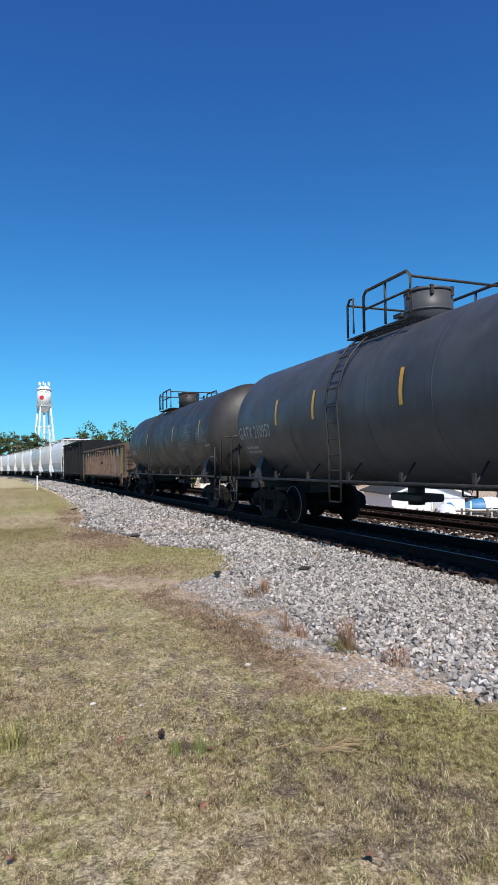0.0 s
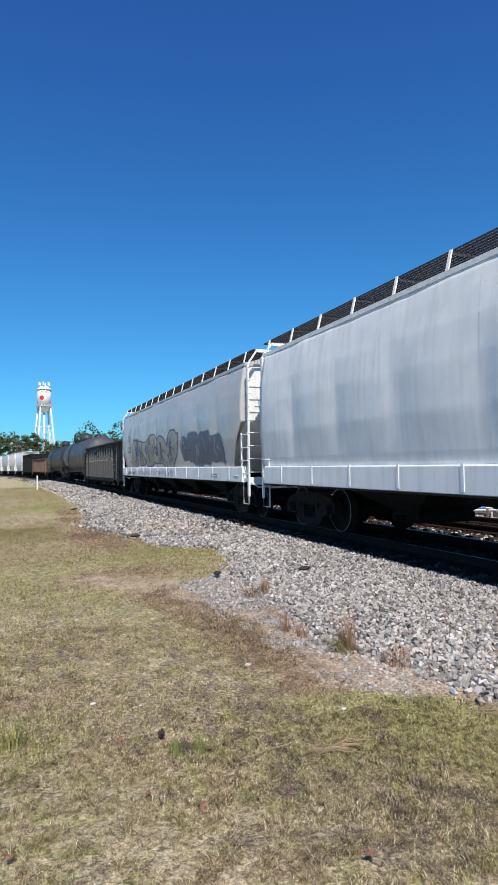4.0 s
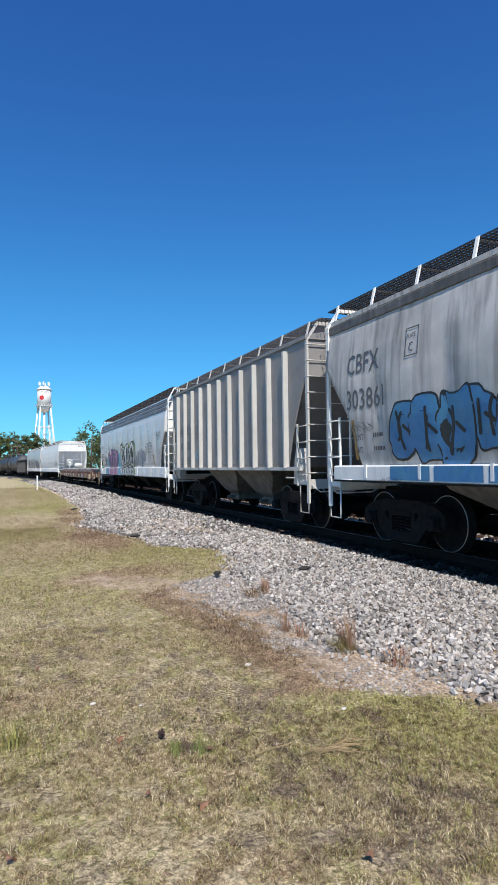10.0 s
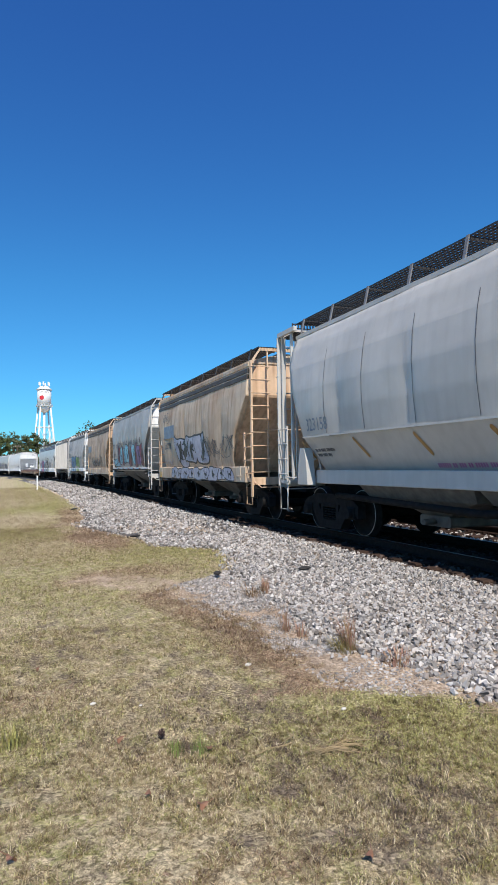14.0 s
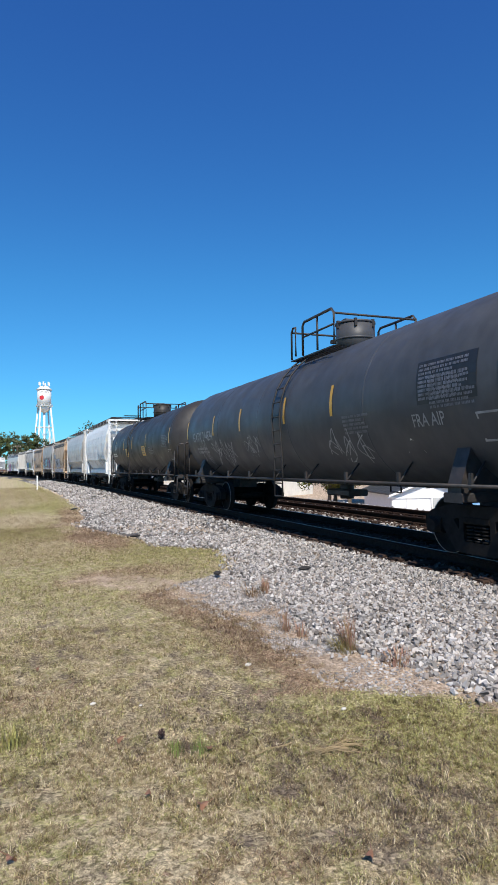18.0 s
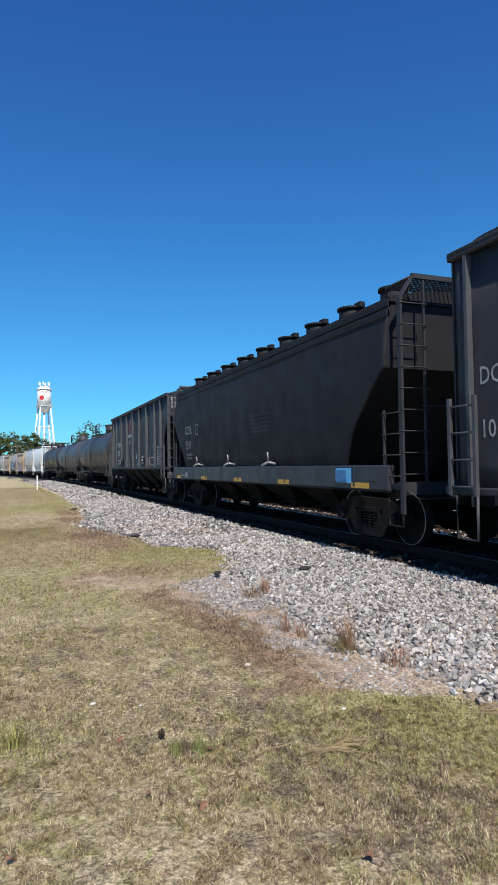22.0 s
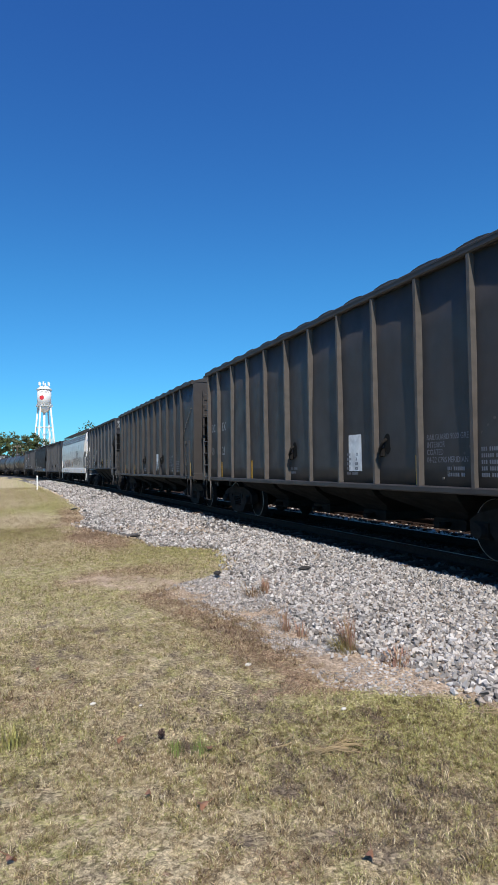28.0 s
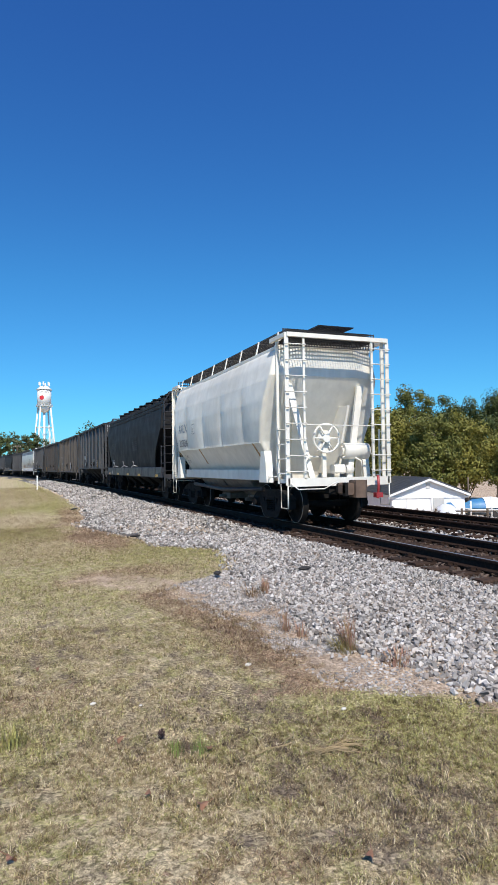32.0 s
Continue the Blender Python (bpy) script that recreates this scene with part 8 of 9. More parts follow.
def tuft(x, y, h, n, material, label, spread=0.07, lean=0.35, w=0.003, bend=0.0):
    g = Geo()
    rnd = random.Random(int(x * 100 + y * 10))
    for _ in range(n):
        a, r = rnd.uniform(0, 6.28), spread * rnd.random() ** 0.7
        l, t = h * rnd.uniform(0.45, 1.1), lean * rnd.uniform(0.1, 1.0)
        bx, by = r * math.cos(a), r * math.sin(a)
        dx, dy = math.cos(a) * math.sin(t) * l - bend * l, math.sin(a) * math.sin(t) * l
        sx, sy = -math.sin(a) * w, math.cos(a) * w
        z1, z2 = l * 0.6, l * math.cos(t)
        g.add([(bx + sx, by + sy, 0), (bx - sx, by - sy, 0), (bx + dx * 0.45 - sx, by + dy * 0.45 - sy, z1), (bx + dx * 0.45 + sx, by + dy * 0.45 + sy, z1), (bx + dx, by + dy, z2)], [(0, 1, 2, 3), (3, 2, 4)])
    thing("grass_tuft", label, "grass tuft", geo=g, material=material, m=pose(x, y, 0.0))


def litter(green, brown):
    reed = island_shader("dry_reed", [(0.40, 0.21, 0.15), (0.54, 0.36, 0.25), (0.30, 0.15, 0.11), (0.30, 0.24, 0.10)], 0.8)
    fresh = island_shader("fresh_blades", [(0.15, 0.21, 0.055), (0.26, 0.30, 0.10), (0.20, 0.25, 0.07)], 0.6)
    tuft(2.97, 5.13, 0.40, 170, reed, "tall reddish dry grass tuft among the stones", 0.065, 0.5, 0.0017, 0.24)
    tuft(2.88, 5.08, 0.16, 160, island_shader("olive_reed", [(0.20, 0.17, 0.06), (0.32, 0.25, 0.1)], 0.8), "low olive tuft under the tall reeds", 0.12, 1.1, 0.002, 0.3)
    tuft(2.68, 5.95, 0.30, 70, reed, "thin reddish dry grass tuft in sandy soil", 0.05, 0.45, 0.0018, 0.1)
    tuft(2.75, 5.75, 0.16, 50, reed, "low tan grass tuft in sandy soil", 0.09, 0.7)
    tuft(3.22, 7.8, 0.24, 70, reed, "small dry grass tuft by the stones", 0.06, 0.3)
    tuft(2.98, 7.65, 0.2, 70, brown, "low brown grass tuft by the stones", 0.13, 0.9)
    tuft(3.15, 4.62, 0.13, 130, reed, "flattened pinkish grass tuft on the stones", 0.16, 1.15)
    tuft(0.92, 3.7, 0.11, 60, fresh, "bright green young grass tuft in the lawn", 0.06, 0.4, 0.0014)
    tuft(1.07, 3.66, 0.11, 55, fresh, "second bright green grass tuft in the lawn", 0.065, 0.4, 0.0014)
    tuft(0.0, 4.23, 0.11, 90, green, "green grass tuft in the dry lawn", 0.12, 0.5)
    leaf = shader("fallen_leaf", (0.24, 0.12, 0.07), 0.7, grain=30, spread=0.3)
    for x, y, a in ((0.63, 3.97, 0.4), (0.67, 3.25, 1.4), (0.0, 2.96, 2.2), (1.46, 2.38, 0.9), (1.12, 3.64, 2.9), (0.9, 3.05, 0.2), (0.2, 5.6, 1.0), (2.0, 6.3, 2.0)):
        k = 10
        pts = [(0.025 * (1 + 0.35 * math.cos(3 * q)) * math.cos(q), 0.025 * (1 + 0.35 * math.cos(3 * q)) * math.sin(q), 0.012 * math.cos(2 * q)) for q in (2 * math.pi * i / k for i in range(k))]
        g = Geo().add([(0, 0, 0.006)] + pts, [(0, 1 + i, 1 + (i + 1) % k) for i in range(k)])
        g.tube([(0.03, 0, 0.004), (0.07, 0.01, 0.008)], 0.002, 4)
        thing("fallen_leaf", "curled orange-brown fallen leaf on the grass", "leaf", "fallen leaves", geo=g, material=leaf, m=Matrix.Translation((x, y, 0.035)) @ Matrix.Rotation(a, 4, 'Z') @ Matrix.Rotation(0.5, 4, 'X'))
    g = Geo()
    for i in range(7):
        r = 0.022 * math.sin(math.pi * (i + 0.6) / 7.4)
        for q in range(7):
            a = 2 * math.pi * q / 7 + i * 0.5
            g.add([(0.004 * math.cos(a), 0.004 * math.sin(a), i * 0.011), (r * math.cos(a - 0.4), r * math.sin(a - 0.4), i * 0.011 + 0.008), (r * 1.25 * math.cos(a), r * 1.25 * math.sin(a), i * 0.011 + 0.014), (r * math.cos(a + 0.4), r * math.sin(a + 0.4), i * 0.011 + 0.008)], [(0, 1, 2, 3)])
    thing("pine_cone", "dark brown pine cone standing in the grass", "pine cone", geo=g, material=shader("cone_brown", (0.09, 0.05, 0.04), 0.8), m=pose(0.89, 3.93, 0.0, 8, 5, 0))
    white = shader("white_pebble", (0.62, 0.58, 0.52), 0.8)
    for x, y, r in ((0.56, 4.69, 0.025), (0.88, 4.53, 0.014), (1.92, 5.06, 0.035), (2.2, 3.9, 0.022)):
        g = Geo()
        g.loft([[(r * math.cos(a) * q * (1 + 0.2 * math.sin(2 * a)), r * 0.8 * math.sin(a) * q, r * 0.6 * z) for a in (math.pi * i / 4 for i in range(8))] for q, z in ((0.5, -0.2), (1, 0.3), (0.85, 0.8), (0.4, 1.1))])
        thing("pebble", "pale loose pebble lying in the lawn", "pebble", "pebbles in the lawn", geo=g, material=white, m=pose(x, y, 0.005))
    twig = shader("dry_twig", (0.36, 0.27, 0.15), 0.8)
    for x, y, a, l in ((1.5, 3.48, 0.2, 0.3), (1.14, 4.74, 2.4, 0.22), (1.62, 3.56, 0.8, 0.25), (3.3, 3.35, 2.7, 0.6), (3.2, 3.3, 2.5, 0.5), (0.4, 5.2, 0.6, 0.25)):
        g = Geo().tube([(-l / 2, 0, 0.02), (-l / 6, 0.012, 0.03), (l / 5, -0.008, 0.028), (l / 2, 0.015, 0.02)], 0.0035, 5).tube([(l / 6, 0, 0.028), (l / 3, 0.05, 0.035)], 0.0025, 4)
        thing("twig", "dry straw-coloured twig lying on the grass", "twig", "twigs in the lawn", geo=g, material=twig, m=Matrix.Translation((x, y, 0.01)) @ Matrix.Rotation(a, 4, 'Z'))
    rnd = random.Random(12)
    g = Geo()
    for _ in range(46):
        a, l, w = rnd.uniform(-0.5, 0.5), rnd.uniform(0.08, 0.3), rnd.uniform(0.001, 0.002)
        x, y, z = rnd.uniform(-0.12, 0.12), rnd.uniform(-0.03, 0.03), rnd.uniform(0.015, 0.04)
        g.tube([(x, y, z), (x + l * 0.5 * math.cos(a), y + l * 0.5 * math.sin(a), z + 0.015), (x + l * math.cos(a * 1.3), y + l * math.sin(a * 1.3), z)], w, 4)
    thing("straw_bundle", "loose bundle of pale dry stalks on the lawn", "straw", geo=g, material=twig, m=Matrix.Translation((1.72, 3.34, 0.005)) @ Matrix.Rotation(0.2, 4, 'Z'))
    dark = shader("charred_wood", (0.03, 0.027, 0.025), 0.9, grain=20, spread=0.4)
    for x, y, l, a in ((4.42, 9.01, 0.24, 0.3), (2.66, 24.75, 0.7, 1.4), (2.81, 14.98, 0.3, 0.5), (2.4, 26.0, 0.8, 1.2), (3.0, 9.2, 0.2, 1.0)):
        g = Geo().loft([[(q * l / 2, w * math.cos(b) * 0.06, 0.03 + w * math.sin(b) * 0.035) for b in (math.pi * i / 3 for i in range(6))] for q, w in ((-1, 0.5), (-0.4, 1), (0.3, 0.9), (1, 0.3))], smooth=False)
        thing("wood_scrap", "dark broken scrap of old tie wood", "wood scrap", "scraps of tie wood", geo=g, material=dark, m=Matrix.Translation((x, y, max(0.02, bed_z(x - CX)) + 0.03)) @ Matrix.Rotation(a, 4, 'Z'))
    g = Geo().box(-0.05, 0.05, -0.05, 0.05, 0, 1.15, 0.02)
    thing("marker_post", "short white marker post beside the ballast", "post", geo=g, material=M_WHITE, m=pose(1.95, 52.7, 0))


gravel()
GREEN, BROWN = lawn()
litter(GREEN, BROWN)


# ---- trees ----
def leaf_shader(name, colours):
    return island_shader(name, colours, 0.55, 0.25, tuple(c * 0.6 for c in colours[0]), 0.4)


def tree(x, y, z, h, r, leaves, seed, label, clumps=60, per=60, size=0.3, bare=0.25, squash=0.8, m=None):
    """A tapered trunk with forked limbs; the crown is many leaves in uneven clumps at the limbs' ends."""
    rnd = random.Random(seed)
    t = thing("tree", label, "tree", "trees behind the railway", m=pose(x, y, z))
    fork = h * bare
    g = Geo()
    tr = 0.018 * h + 0.06
    g.loft([[(q * math.cos(a) + lx, q * math.sin(a) + ly, zz) for a in (math.pi * i / 4 for i in range(8))] for q, zz, lx, ly in ((tr * 1.5, -0.2, 0, 0), (tr, 0.5, 0, 0), (tr * 0.8, fork, 0.1, 0.05), (tr * 0.35, h * 0.75, 0.25, -0.1))])
    part("trunk", g, M_BARK, t)
    rz = (h - fork) / 2
    cz = fork + rz
    spots = []
    for i in range(clumps):
        while True:
            p = Vector((rnd.uniform(-1, 1), rnd.uniform(-1, 1), rnd.uniform(-0.9, 1)))
            if 0.5 < p.length < 1.0:
                break
        bulge = 0.8 + 0.4 * noise.noise(Vector((p.x * 2 + seed, p.y * 2, p.z * 2)))
        spots.append(Vector((p.x * r * bulge, p.y * r * bulge, cz + p.z * rz * bulge)))
    for p in spots[::9]:
        a = Vector((0.1, 0, fork + rnd.uniform(-0.1, 0.35) * rz))
        part("limb", Geo().tube([a, a.lerp(p, 0.5) + Vector((0, 0, 0.1 * rz)), p], tr * 0.22, 5), M_BARK, t)
    rs = np.random.default_rng(seed)
    n = clumps * per
    c = np.repeat(np.array(spots), per, 0)
    cr = np.repeat(r * rs.uniform(0.2, 0.38, clumps), per)
    d = rs.normal(size=(n, 3)) * np.array([1, 1, squash])
    c = c + d / np.linalg.norm(d, axis=1, keepdims=True) * (cr * rs.random(n) ** 0.35)[:, None]
    out = d / np.linalg.norm(d, axis=1, keepdims=True) + rs.normal(size=(n, 3)) * 0.3
    u = np.cross(out, rs.normal(size=(n, 3)))
    u /= np.linalg.norm(u, axis=1, keepdims=True)
    w = np.cross(out, u)
    w /= np.linalg.norm(w, axis=1, keepdims=True)
    q = (size * rs.uniform(0.5, 1.2, n))[:, None]
    v = np.stack([c - u * q * 0.5, c + w * q * 0.32, c + u * q * 0.6, c - w * q * 0.32], 1).reshape(-1, 3)
    me = quick_mesh("crown", v, np.arange(len(v)).reshape(-1, 4))
    me.materials.append(leaves)
    part("crown", me, None, t)
    return t


L_OLIVE = leaf_shader("olive_leaves", [(0.12, 0.13, 0.03), (0.145, 0.15, 0.034), (0.18, 0.178, 0.04), (0.115, 0.13, 0.03)])
L_YELLOW = leaf_shader("yellow_green_leaves", [(0.19, 0.18, 0.035), (0.235, 0.215, 0.042), (0.165, 0.16, 0.034)])
L_DEEP = leaf_shader("deep_green_leaves", [(0.055, 0.075, 0.023), (0.10, 0.12, 0.036), (0.075, 0.095, 0.031)])
L_FAR = leaf_shader("far_leaves", [(0.07, 0.095, 0.04), (0.11, 0.13, 0.06), (0.10, 0.115, 0.06)])


def woods():
    low = -2.9
    rows = [  # x, y, height, spread, leaves
        (31.2, 57.6, 10.4, 3.2, L_OLIVE), (33.0, 56.5, 11.4, 3.6, L_OLIVE), (36.2, 54.0, 10.6, 3.4, L_YELLOW), (39.0, 50.5, 10.0, 3.3, L_OLIVE), (42.3, 49.5, 9.6, 3.4, L_YELLOW),
        (45.5, 46.5, 9.2, 3.4, L_OLIVE), (48.0, 43.5, 9.5, 3.6, L_YELLOW), (44.0, 60.5, 14.3, 3.2, L_OLIVE), (48.5, 58.8, 13.6, 3.6, L_DEEP), (53.0, 56.6, 13.4, 4.0, L_DEEP), (58.0, 52.0, 13.4, 4.2, L_DEEP),
        (40.0, 62.0, 11.2, 3.6, L_DEEP), (35.5, 64.0, 10.8, 3.6, L_DEEP)]
    for i, (x, y, h, r, lv) in enumerate(rows):
        lab = {L_OLIVE: "broad olive-green tree behind the tracks", L_YELLOW: "yellow-green autumn tree behind the tracks", L_DEEP: "tall dark green tree at the back of the wood"}[lv]
        tree(x, y, low, h, r, lv, 100 + i, lab, 84, 240, 0.26, 0.12)
    tree(28.6, 81.0, low, 13.3, 6.0, L_DEEP, 130, "large dark green oak beside the houses", 140, 190, 0.30, 0.12)
    tree(23.5, 83.0, low, 10.8, 4.0, L_DEEP, 131, "dark green tree beside the large oak", 80, 170, 0.30, 0.12)
    tree(39, 104, low, 13.5, 4.5, L_FAR, 132, "distant grey-green tree behind the houses", 60, 50, 0.5, 0.15)
    tree(45, 100, low, 12.0, 4.5, L_FAR, 133, "distant rounded tree behind the houses", 60, 50, 0.5, 0.15)
    tree(19.2, 164, -1, 13.8, 5.0, L_DEEP, 134, "small dark tree rising over the train", 50, 45, 0.6, 0.2)
    tree(24.5, 141, -1, 13.6, 4.2, L_DEEP, 135, "round dark tree rising over the train", 60, 45, 0.5, 0.2)
    tree(20.5, 140, -1, 11.5, 3.5, L_DEEP, 136, "low dark tree beside the round one", 50, 45, 0.5, 0.2)
    rnd = random.Random(9)
    for i in range(9):
        x, y = -18 + i * 4.6 + rnd.uniform(-1, 1), 262 + rnd.uniform(-12, 14)
        tree(x, y, 0, (12.5, 14.2, 13.0, 16.2, 17.2, 16.8, 17.0, 13.5, 12.5)[i], 3.4 + rnd.uniform(0, 0.8), L_FAR if i % 3 else L_DEEP, 140 + i, "distant tree below the water tower", 42, 40, 0.8, 0.3)
    # far woods on the horizon
    v, f = [], []
    for _ in range(15000):
        a = rnd.uniform(-75, 75)
        d = rnd.uniform(330, 420)
        x, y = d * math.sin(radians(a)), d * math.cos(radians(a))
        top = 9 + 3.5 * noise.noise(Vector((a * 0.25, 0, 2))) + 2 * noise.noise(Vector((a * 1.3, 0, 5)))
        c = Vector((x, y, rnd.uniform(-3, top)))
        u = Vector((rnd.gauss(0, 1), rnd.gauss(0, 1), rnd.gauss(0, 1))).normalized()
        w = u.cross(Vector((rnd.gauss(0, 1), rnd.gauss(0, 1), rnd.gauss(0, 1)))).normalized()
        s = rnd.uniform(1.5, 3.2)
        k = len(v)
        v += [tuple(c - u * s * 0.5), tuple(c + w * s * 0.4), tuple(c + u * s * 0.6), tuple(c - w * s * 0.4)]
        f.append((k, k + 1, k + 2, k + 3))
    mass("far_woods", np.array(v), [np.array(f)], L_FAR, "low band of distant woods on the horizon", "woods")


woods()


# ---- water tower ----
def water_tower():
    t = thing("water_tower", "white municipal water tower with a red apple emblem", "water tower", m=pose(14.9, 315, 0))
    S = 299.2 / 1090.0
    z_of = lambda py: EYE_Z + (829.5 - py) * S * 1.0
    r = 12.0 * S
    n = 32

    def ring(q, z):
        return [(q * math.cos(2 * math.pi * i / n), q * math.sin(2 * math.pi * i / n), z) for i in range(n)]
    zt, zb = z_of(690), z_of(720)
    body = part("tank", Geo().loft([ring(r, zb), ring(r, zt)]), M_TOWER, t)
    part("roof", Geo().loft([ring(r * 1.12, zt - 0.15), ring(r * 1.12, zt + 0.1), ring(r * 0.55, z_of(684)), ring(0.3, z_of(682.5))]), M_TOWER, t)
    part("bowl", Geo().loft([ring(0.5, z_of(731)), ring(r * 0.45, z_of(729.5)), ring(r * 0.82, z_of(725.5)), ring(r, zb)]), M_TOWER, t)
    part("balcony", Geo().loft([ring(r * 1.18, zb - 0.1), ring(r * 1.18, zb + 0.1), ring(r * 0.98, zb + 0.1), ring(r * 0.98, zb - 0.1)], caps=False), M_TOWER, t)
    g = Geo()
    for zz in (0.5, 1.0):
        g.tube(ring(r * 1.17, zb + zz), 0.06, 4, True)
    for i in range(0, n, 2):
        p = ring(r * 1.17, zb)[i]
        g.tube([p, (p[0], p[1], p[2] + 1.0)], 0.05, 4)
    part("railing", g, M_TOWER, t)
    part("riser_pipe", Geo().cyl((0, 0, 0), (0, 0, z_of(728)), 0.55, 12), M_TOWER, t)
    top, low = r * 0.92, 17.0 * S * 1.12
    zl, zm = z_of(721), z_of(757)
    for i in range(4):
        a = radians(45 + 90 * i + 12)
        p, q = (top * math.cos(a) * 1.1, top * math.sin(a) * 1.1, zl), (low * math.cos(a) * 1.35, low * math.sin(a) * 1.35, 0)
        part("leg", Geo().tube([p, q], 0.42, 8), M_TOWER, t)
        b = a + math.pi / 2

        def at(ang, z):
            k = (zl - z) / zl
            rr = top * 1.1 + (low * 1.35 - top * 1.1) * k
            return (rr * math.cos(ang), rr * math.sin(ang), z)
        part("brace", Geo().tube([at(a, zm), at(b, zm)], 0.2, 6), M_TOWER, t)
        part("tie_rod", Geo().tube([at(a, zm), at(b, 0.5)], 0.09, 4).tube([at(b, zm), at(a, 0.5)], 0.09, 4), M_TOWER, t)
    for i in range(6):
        a = 2 * math.pi * i / 6 + 0.3
        x, y = r * 0.75 * math.cos(a), r * 0.75 * math.sin(a)
        g = Geo().cyl((x, y, z_of(687)), (x, y, z_of(677.5)), 0.12, 6).box(x - 0.35, x + 0.35, y - 0.25, y + 0.25, z_of(682), z_of(676.5))
        part("antenna", g, M_TOWER, t)
    # apple on the side towards the lawn
    g = Geo()
    zc, xc = z_of(705), -1.35
    xs = [-1.05 + 2.1 * i / 16 for i in range(17)]
    rim = [1.1 * math.sqrt(max(0.0, 1 - (x / 1.05) ** 2)) for x in xs]
    g.add([(xc + x, -math.sqrt(r * r - (xc + x) ** 2) - 0.05, zc + k * h * (0.85 if k > 0 and abs(x) < 0.3 else 1)) for x, h in zip(xs, rim) for k in (-1, 1)], [(2 * i, 2 * i + 2, 2 * i + 3, 2 * i + 1) for i in range(16)])
    e = part("emblem", g, P_BRIGHTRED, body, "red apple emblem")
    g = Geo().add([(xc + a, -math.sqrt(r * r - (xc + a) ** 2) - 0.05, zc + b) for a, b in ((0.0, 0.8), (0.12, 0.8), (0.42, 1.35), (0.22, 1.4))], [(0, 1, 2, 3)])
    part("stem", g, P_RED, body)
    g = Geo()
    for i in range(7):
        a = -2.3 + i * 0.62
        g.add([(x, -math.sqrt(r * r - x * x) - 0.03, z_of(696) + dz) for x, dz in ((a, 0), (a + 0.42, 0), (a + 0.42, 0.55), (a, 0.55))], [(0, 1, 2, 3)])
    part("name_bars", g, P_PALE, body)


P_BRIGHTRED = paint("bright_red_emblem", (0.60, 0.03, 0.04))
M_TOWER = shader("tower_white_paint", (0.74, 0.76, 0.74), 0.5, grain=0.5, spread=0.06, streak=(0.5, 0.48, 0.42), streak_amount=0.3)
water_tower()


# ---- yard behind the tracks ----
def gable_house(x, y, z, w, l, wall_h, rise, turn, label, wall, roof_m, over=0.35):
    h = thing("shed", label, "shed", m=pose(x, y, z, 0, 0, turn))
    t = 0.12
    part("front_wall", Geo().prism([(-w / 2, 0), (w / 2, 0), (w / 2, wall_h), (0, wall_h + rise), (-w / 2, wall_h)], 0, t, 'y'), wall, h)
    part("back_wall", Geo().prism([(-w / 2, 0), (w / 2, 0), (w / 2, wall_h), (0, wall_h + rise), (-w / 2, wall_h)], l - t, l, 'y'), wall, h)
    for s in (-1, 1):
        part("side_wall", Geo().box(*sorted((s * w / 2, s * (w / 2 - t))), t, l - t, 0, wall_h), wall, h)
        k = rise / (w / 2)
        q = [(0, wall_h + rise + 0.02), (s * (w / 2 + over), wall_h - k * over + 0.02), (s * (w / 2 + over), wall_h - k * over + 0.14), (0, wall_h + rise + 0.14)]
        part("roof_slope", Geo().prism(q, -over, l + over, 'y'), roof_m, h)
        q = [(0, wall_h + rise - 0.16), (s * (w / 2 + over), wall_h - k * over - 0.16), (s * (w / 2 + over), wall_h - k * over + 0.015), (0, wall_h + rise + 0.015)]
        part("fascia", Geo().prism(q, -over - 0.02, -over + 0.02, 'y'), P_TRIM, h)
    part("eave_board", Geo().box(-w / 2 - over, w / 2 + over, -0.06, -0.005, wall_h - 0.42, wall_h - 0.26), P_TRIM, h)
    part("vent", Geo().box(-0.18, 0.18, -0.03, -0.004, wall_h + rise * 0.5 - 0.2, wall_h + rise * 0.5 + 0.2), M_GREY, h)
    return h


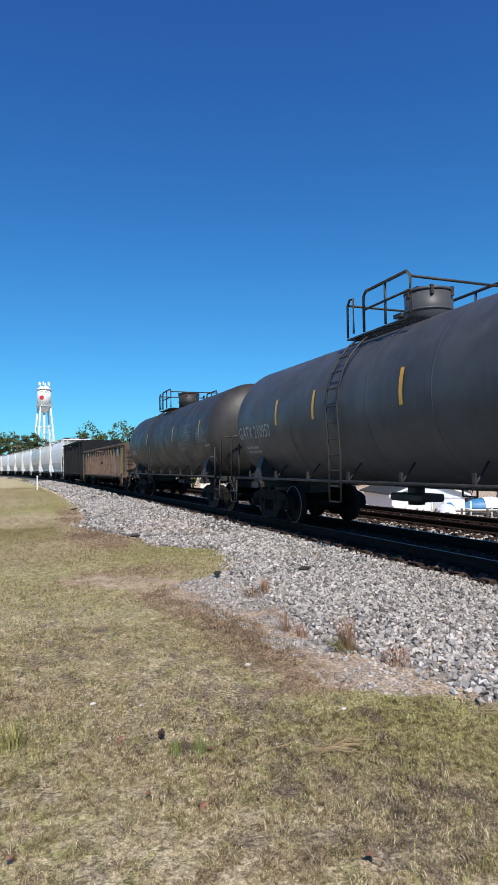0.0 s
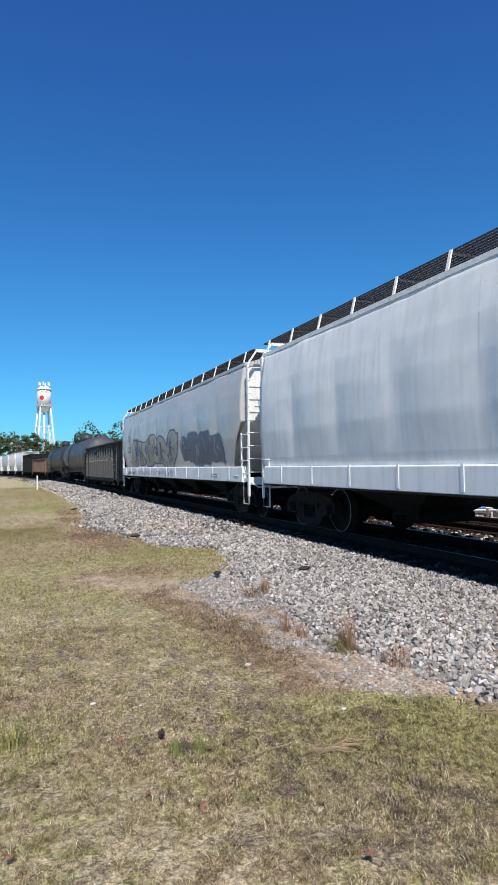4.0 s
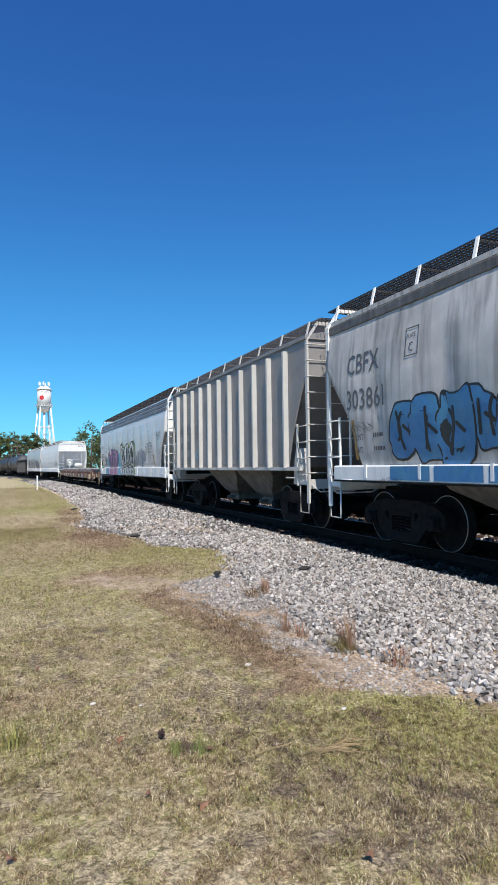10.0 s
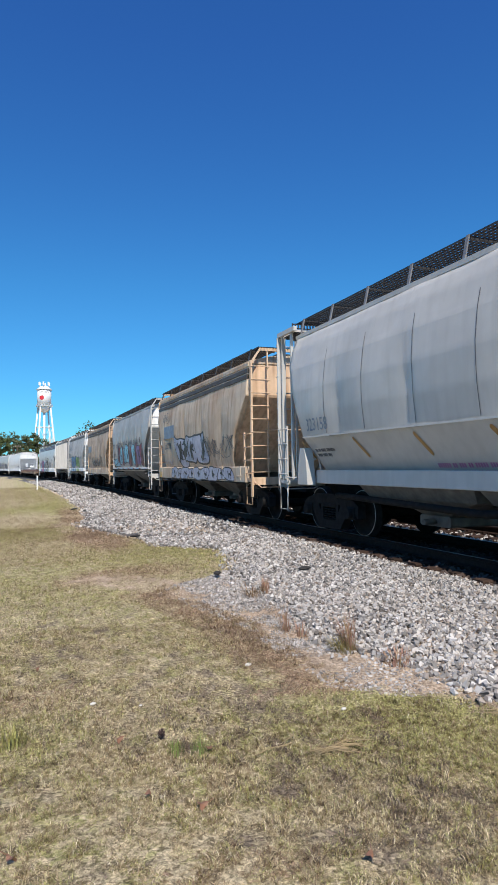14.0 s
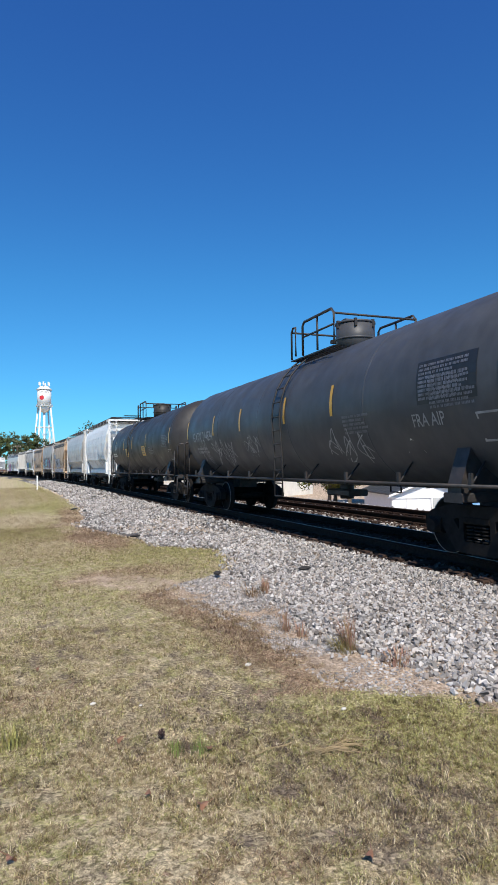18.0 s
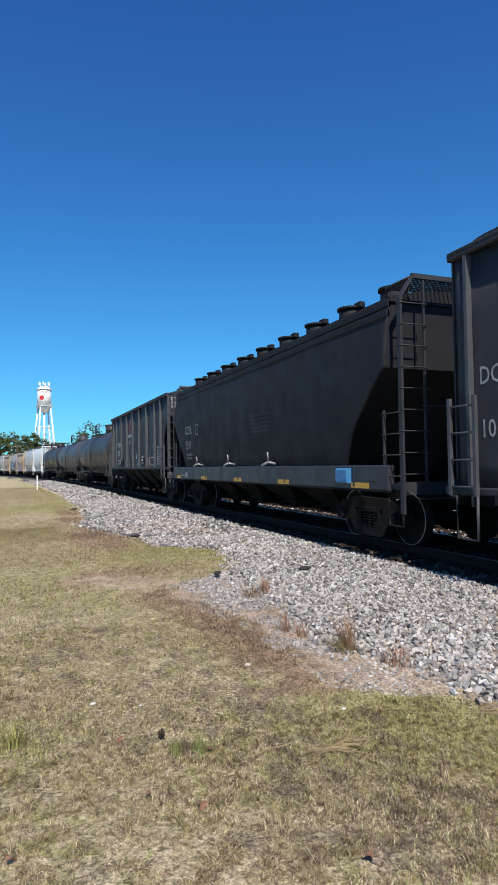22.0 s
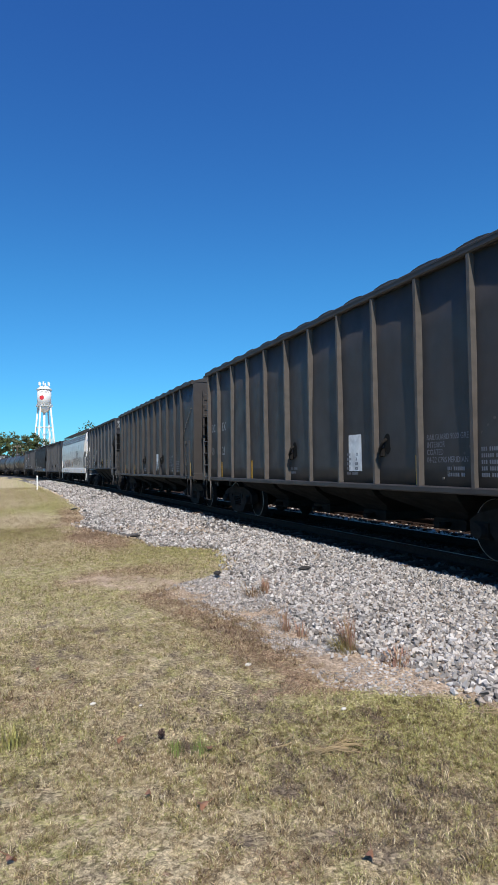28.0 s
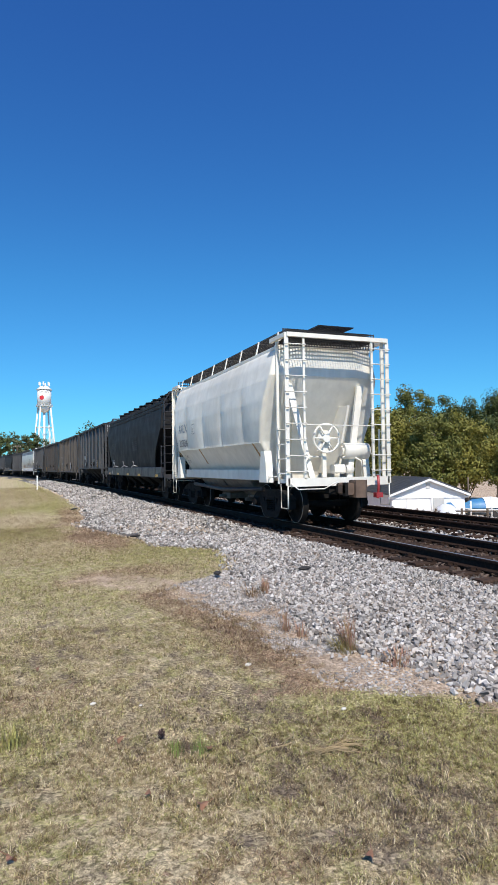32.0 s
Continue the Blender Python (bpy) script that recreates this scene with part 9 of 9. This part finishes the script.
def yard():
    metal = shader("dark_metal_roof", (0.075, 0.08, 0.09), 0.45, 0.3, grain=3, spread=0.15)
    tar = shader("grey_shingle_roof", (0.13, 0.13, 0.14), 0.85, grain=8, spread=0.25)
    rustroof = shader("brown_roof", (0.15, 0.085, 0.065), 0.85, grain=8, spread=0.25)
    w = gable_house(31.5, 41.4, -2.9, 6.1, 8, 2.25, 1.15, -16, "white clapboard shed with a dark metal roof", P_TRIM, metal)
    part("door", Geo().box(0.4, 1.3, -0.05, -0.006, 0.05, 2.0, 0.0), M_GREY, w)
    part("down_pipe", Geo().cyl((0.25, -0.1, 0), (0.25, -0.1, 2.1), 0.06, 8), P_TRIM, w)
    gable_house(41, 86, -2.9, 9, 12, 3.2, 2.6, 30, "grey-roofed house among the trees", M_CREAM, tar)
    gable_house(46, 108, -2.9, 14, 12, 4.6, 3.2, 60, "brown-roofed house behind the trees", M_CREAM, rustroof)
    gable_house(30, 118, -2.9, 14, 10, 3.4, 2.2, 40, "low pale building behind the big oak", M_CREAM, rustroof)
    # boat under a blue and white cover, white pick-up, trailer, posts
    b = thing("boat", "small boat under a blue and white cover", "boat", m=pose(37.2, 41.6, lie(37.2, 41.6), 0, 0, 70))
    part("hull", Geo().loft([[(q * math.cos(a), y, 0.75 + zz + 0.55 * q * min(0, math.sin(a))) for a in (math.pi * i / 8 for i in range(-8, 8))] for y, q, zz in ((-2.2, 0.8, 0), (-0.5, 0.95, 0), (1.2, 0.75, 0.05), (2.4, 0.1, 0.25))]), P_TRIM, b)
    part("cover", Geo().loft([[(q * math.cos(a), y, 0.85 + q * 0.9 * max(0, math.sin(a))) for a in (math.pi * i / 8 for i in range(0, 9))] for y, q in ((-2.2, 0.7), (-0.6, 0.98), (0.9, 0.8), (2.1, 0.2))], closed=False, caps=False), P_BLUE, b, "blue tarpaulin cover")
    part("cover_panel", Geo().loft([[(q * 1.02 * math.cos(a), y, 0.87 + q * 0.93 * max(0, math.sin(a))) for a in (math.pi * i / 8 for i in range(0, 9))] for y, q in ((-1.4, 0.85), (-0.6, 0.98), (0.1, 0.9))], closed=False, caps=False), P_TRIM, b, "white middle panel")
    part("trailer_frame", Geo().box(-0.8, 0.8, -2.0, 2.6, 0.3, 0.38).cyl((-0.9, -0.6, 0.3), (-0.7, -0.6, 0.3), 0.3, 14).cyl((0.7, -0.6, 0.3), (0.9, -0.6, 0.3), 0.3, 14), M_GEAR, b)
    p = thing("boat", "white upturned boat hull on blocks beside the shed", "boat", m=pose(31.0, 38.6, lie(31.0, 38.6), 0, 0, 52))
    part("hull", Geo().loft([[(x, q * math.cos(a), 0.35 + h * max(0.0, math.sin(a))) for a in (math.pi * i / 10 for i in range(11))] for x, q, h in ((-2.6, 0.55, 0.75), (-1.6, 0.95, 1.05), (0.0, 1.05, 1.2), (1.4, 0.8, 0.95), (2.7, 0.12, 0.45))], closed=False, caps=False), P_TRIM, p)
    part("gunwale", Geo().tube([(-2.6, -0.57, 0.36), (-1.6, -0.98, 0.36), (0, -1.08, 0.36), (1.4, -0.83, 0.36), (2.75, 0, 0.4), (1.4, 0.83, 0.36), (0, 1.08, 0.36), (-1.6, 0.98, 0.36), (-2.6, 0.57, 0.36)], 0.05, 6), M_GREY, p)
    for x in (-1.7, 1.2):
        part("support_block", Geo().box(x - 0.2, x + 0.2, -0.9, 0.9, 0.0, 0.36, 0.02), M_BARK, p)
    t = thing("tarp_heap", "heap under a bright blue tarpaulin beside the shed", "tarp", m=pose(32.6, 40.2, lie(32.6, 40.2)))
    part("heap", Geo().loft([[(q * math.cos(a) * (1 + 0.2 * math.sin(3 * a)), q * math.sin(a), z) for a in (math.pi * i / 5 for i in range(10))] for q, z in ((0.8, 0), (0.75, 0.5), (0.45, 1.1), (0.1, 1.45))]), M_GEAR, t)
    part("tarpaulin", Geo().loft([[(q * math.cos(a) * (1 + 0.2 * math.sin(3 * a)), q * math.sin(a), z) for a in (math.pi * i / 5 for i in range(10))] for q, z in ((0.66, 0.9), (0.5, 1.15), (0.12, 1.5))]), P_BLUE, t)
    for x, y, h in ((36.2, 39.5, 1.9), (38.2, 44.5, 3.4), (35.4, 41.0, 1.5), (41.0, 39.5, 1.4), (29.3, 41.2, 1.7)):
        thing("post", "plain upright post standing in the yard", "post", "posts in the yard", geo=Geo().cyl((0, 0, 0), (0, 0, h), 0.07, 8), material=M_BARK if h > 2 else P_TRIM, m=pose(x, y, lie(x, y)))
    f = thing("fence", "low wooden rail fence behind the tracks", "fence")
    for i in range(14):
        x, y = 19 + i * 1.7, 42 - i * 0.75
        part("fence_post", Geo().box(x - 0.06, x + 0.06, y - 0.06, y + 0.06, lie(x, y), lie(x, y) + 1.3), M_BARK, f)
        if i < 13:
            a, b2 = Vector((x, y, lie(x, y))), Vector((x + 1.7, y - 0.75, lie(x + 1.7, y - 0.75)))
            for q in (0.55, 1.1):
                part("fence_rail", Geo().tube([a + Vector((0, 0, q)), b2 + Vector((0, 0, q))], 0.05, 4), M_BARK, f)
    s = thing("street_lamp", "slender white street lamp in front of the oak", "street lamp", m=pose(22.5, 66.3, lie(22.5, 66.3)))
    part("pole", Geo().tube([(0, 0, 0), (0, 0, 6.7), (-0.15, 0, 6.95), (-0.9, 0, 7.05)], 0.04, 8), P_TRIM, s)
    part("lamp_head", Geo().box(-1.4, -0.85, -0.12, 0.12, 6.98, 7.1, 0.03), P_TRIM, s)
    for x, y, h in ((1.7, 213.6, 9.3), (-9, 240, 9.3), (33.5, 92, 10.2), (30, 76, 7.5)):
        u = thing("utility_pole", "brown wooden utility pole with a cross-arm", "utility pole", "utility poles", m=pose(x, y, lie(x, y)))
        part("pole", Geo().cyl((0, 0, 0), (0, 0, h), 0.16, 8, 0.11), M_BARK, u)
        for zz in (h - 0.4, h - 1.2):
            part("cross_arm", Geo().box(-1.3, 1.3, -0.06, 0.06, zz - 0.06, zz + 0.06), M_BARK, u)
        for q in (-1.1, -0.5, 0.5, 1.1):
            part("insulator", Geo().cyl((q, 0, h - 0.34), (q, 0, h - 0.16), 0.06, 8), P_TRIM, u)


P_TRIM = shader("white_trim_paint", (0.78, 0.78, 0.77), 0.55, grain=4, spread=0.05)
yard()


# ---- motion ----
def motions():
    """The train rolls away along its track; every axle turns with it."""
    steps = [i * 0.5 for i in range(int(CLIP * 2) + 1)]
    for ob, mid, length in TRAIN:
        rows = []
        for t in steps:
            s = mid + SPEED * (t - 16)
            a, b = Vector(on_track(s + length * 0.33)[:2]), Vector(on_track(s - length * 0.33)[:2])
            d, c = a - b, (a + b) / 2
            rows.append((t, Matrix.Translation((c.x, c.y, RT)) @ Matrix.Rotation(math.atan2(-d.x, d.y), 4, 'Z')))
        walk(ob, rows)
    spun = {}
    for ob, _, _ in TRAIN:
        for w in ob.children_recursive:
            if w.name.startswith("wheelset"):
                y = round(w.matrix_basis.translation.y, 3)
                if y not in spun:
                    walk(w, [(i / FPS, pose(0, y, 0.457, math.degrees(-SPEED * i / FPS / 0.457))) for i in range(int(CLIP * FPS) + 1)])
                    spun[y] = w.animation_data
                else:
                    w.rotation_mode = "QUATERNION"
                    keys = w.animation_data_create()
                    keys.action = spun[y].action
                    keys.action_slot = spun[y].action_slot


motions()
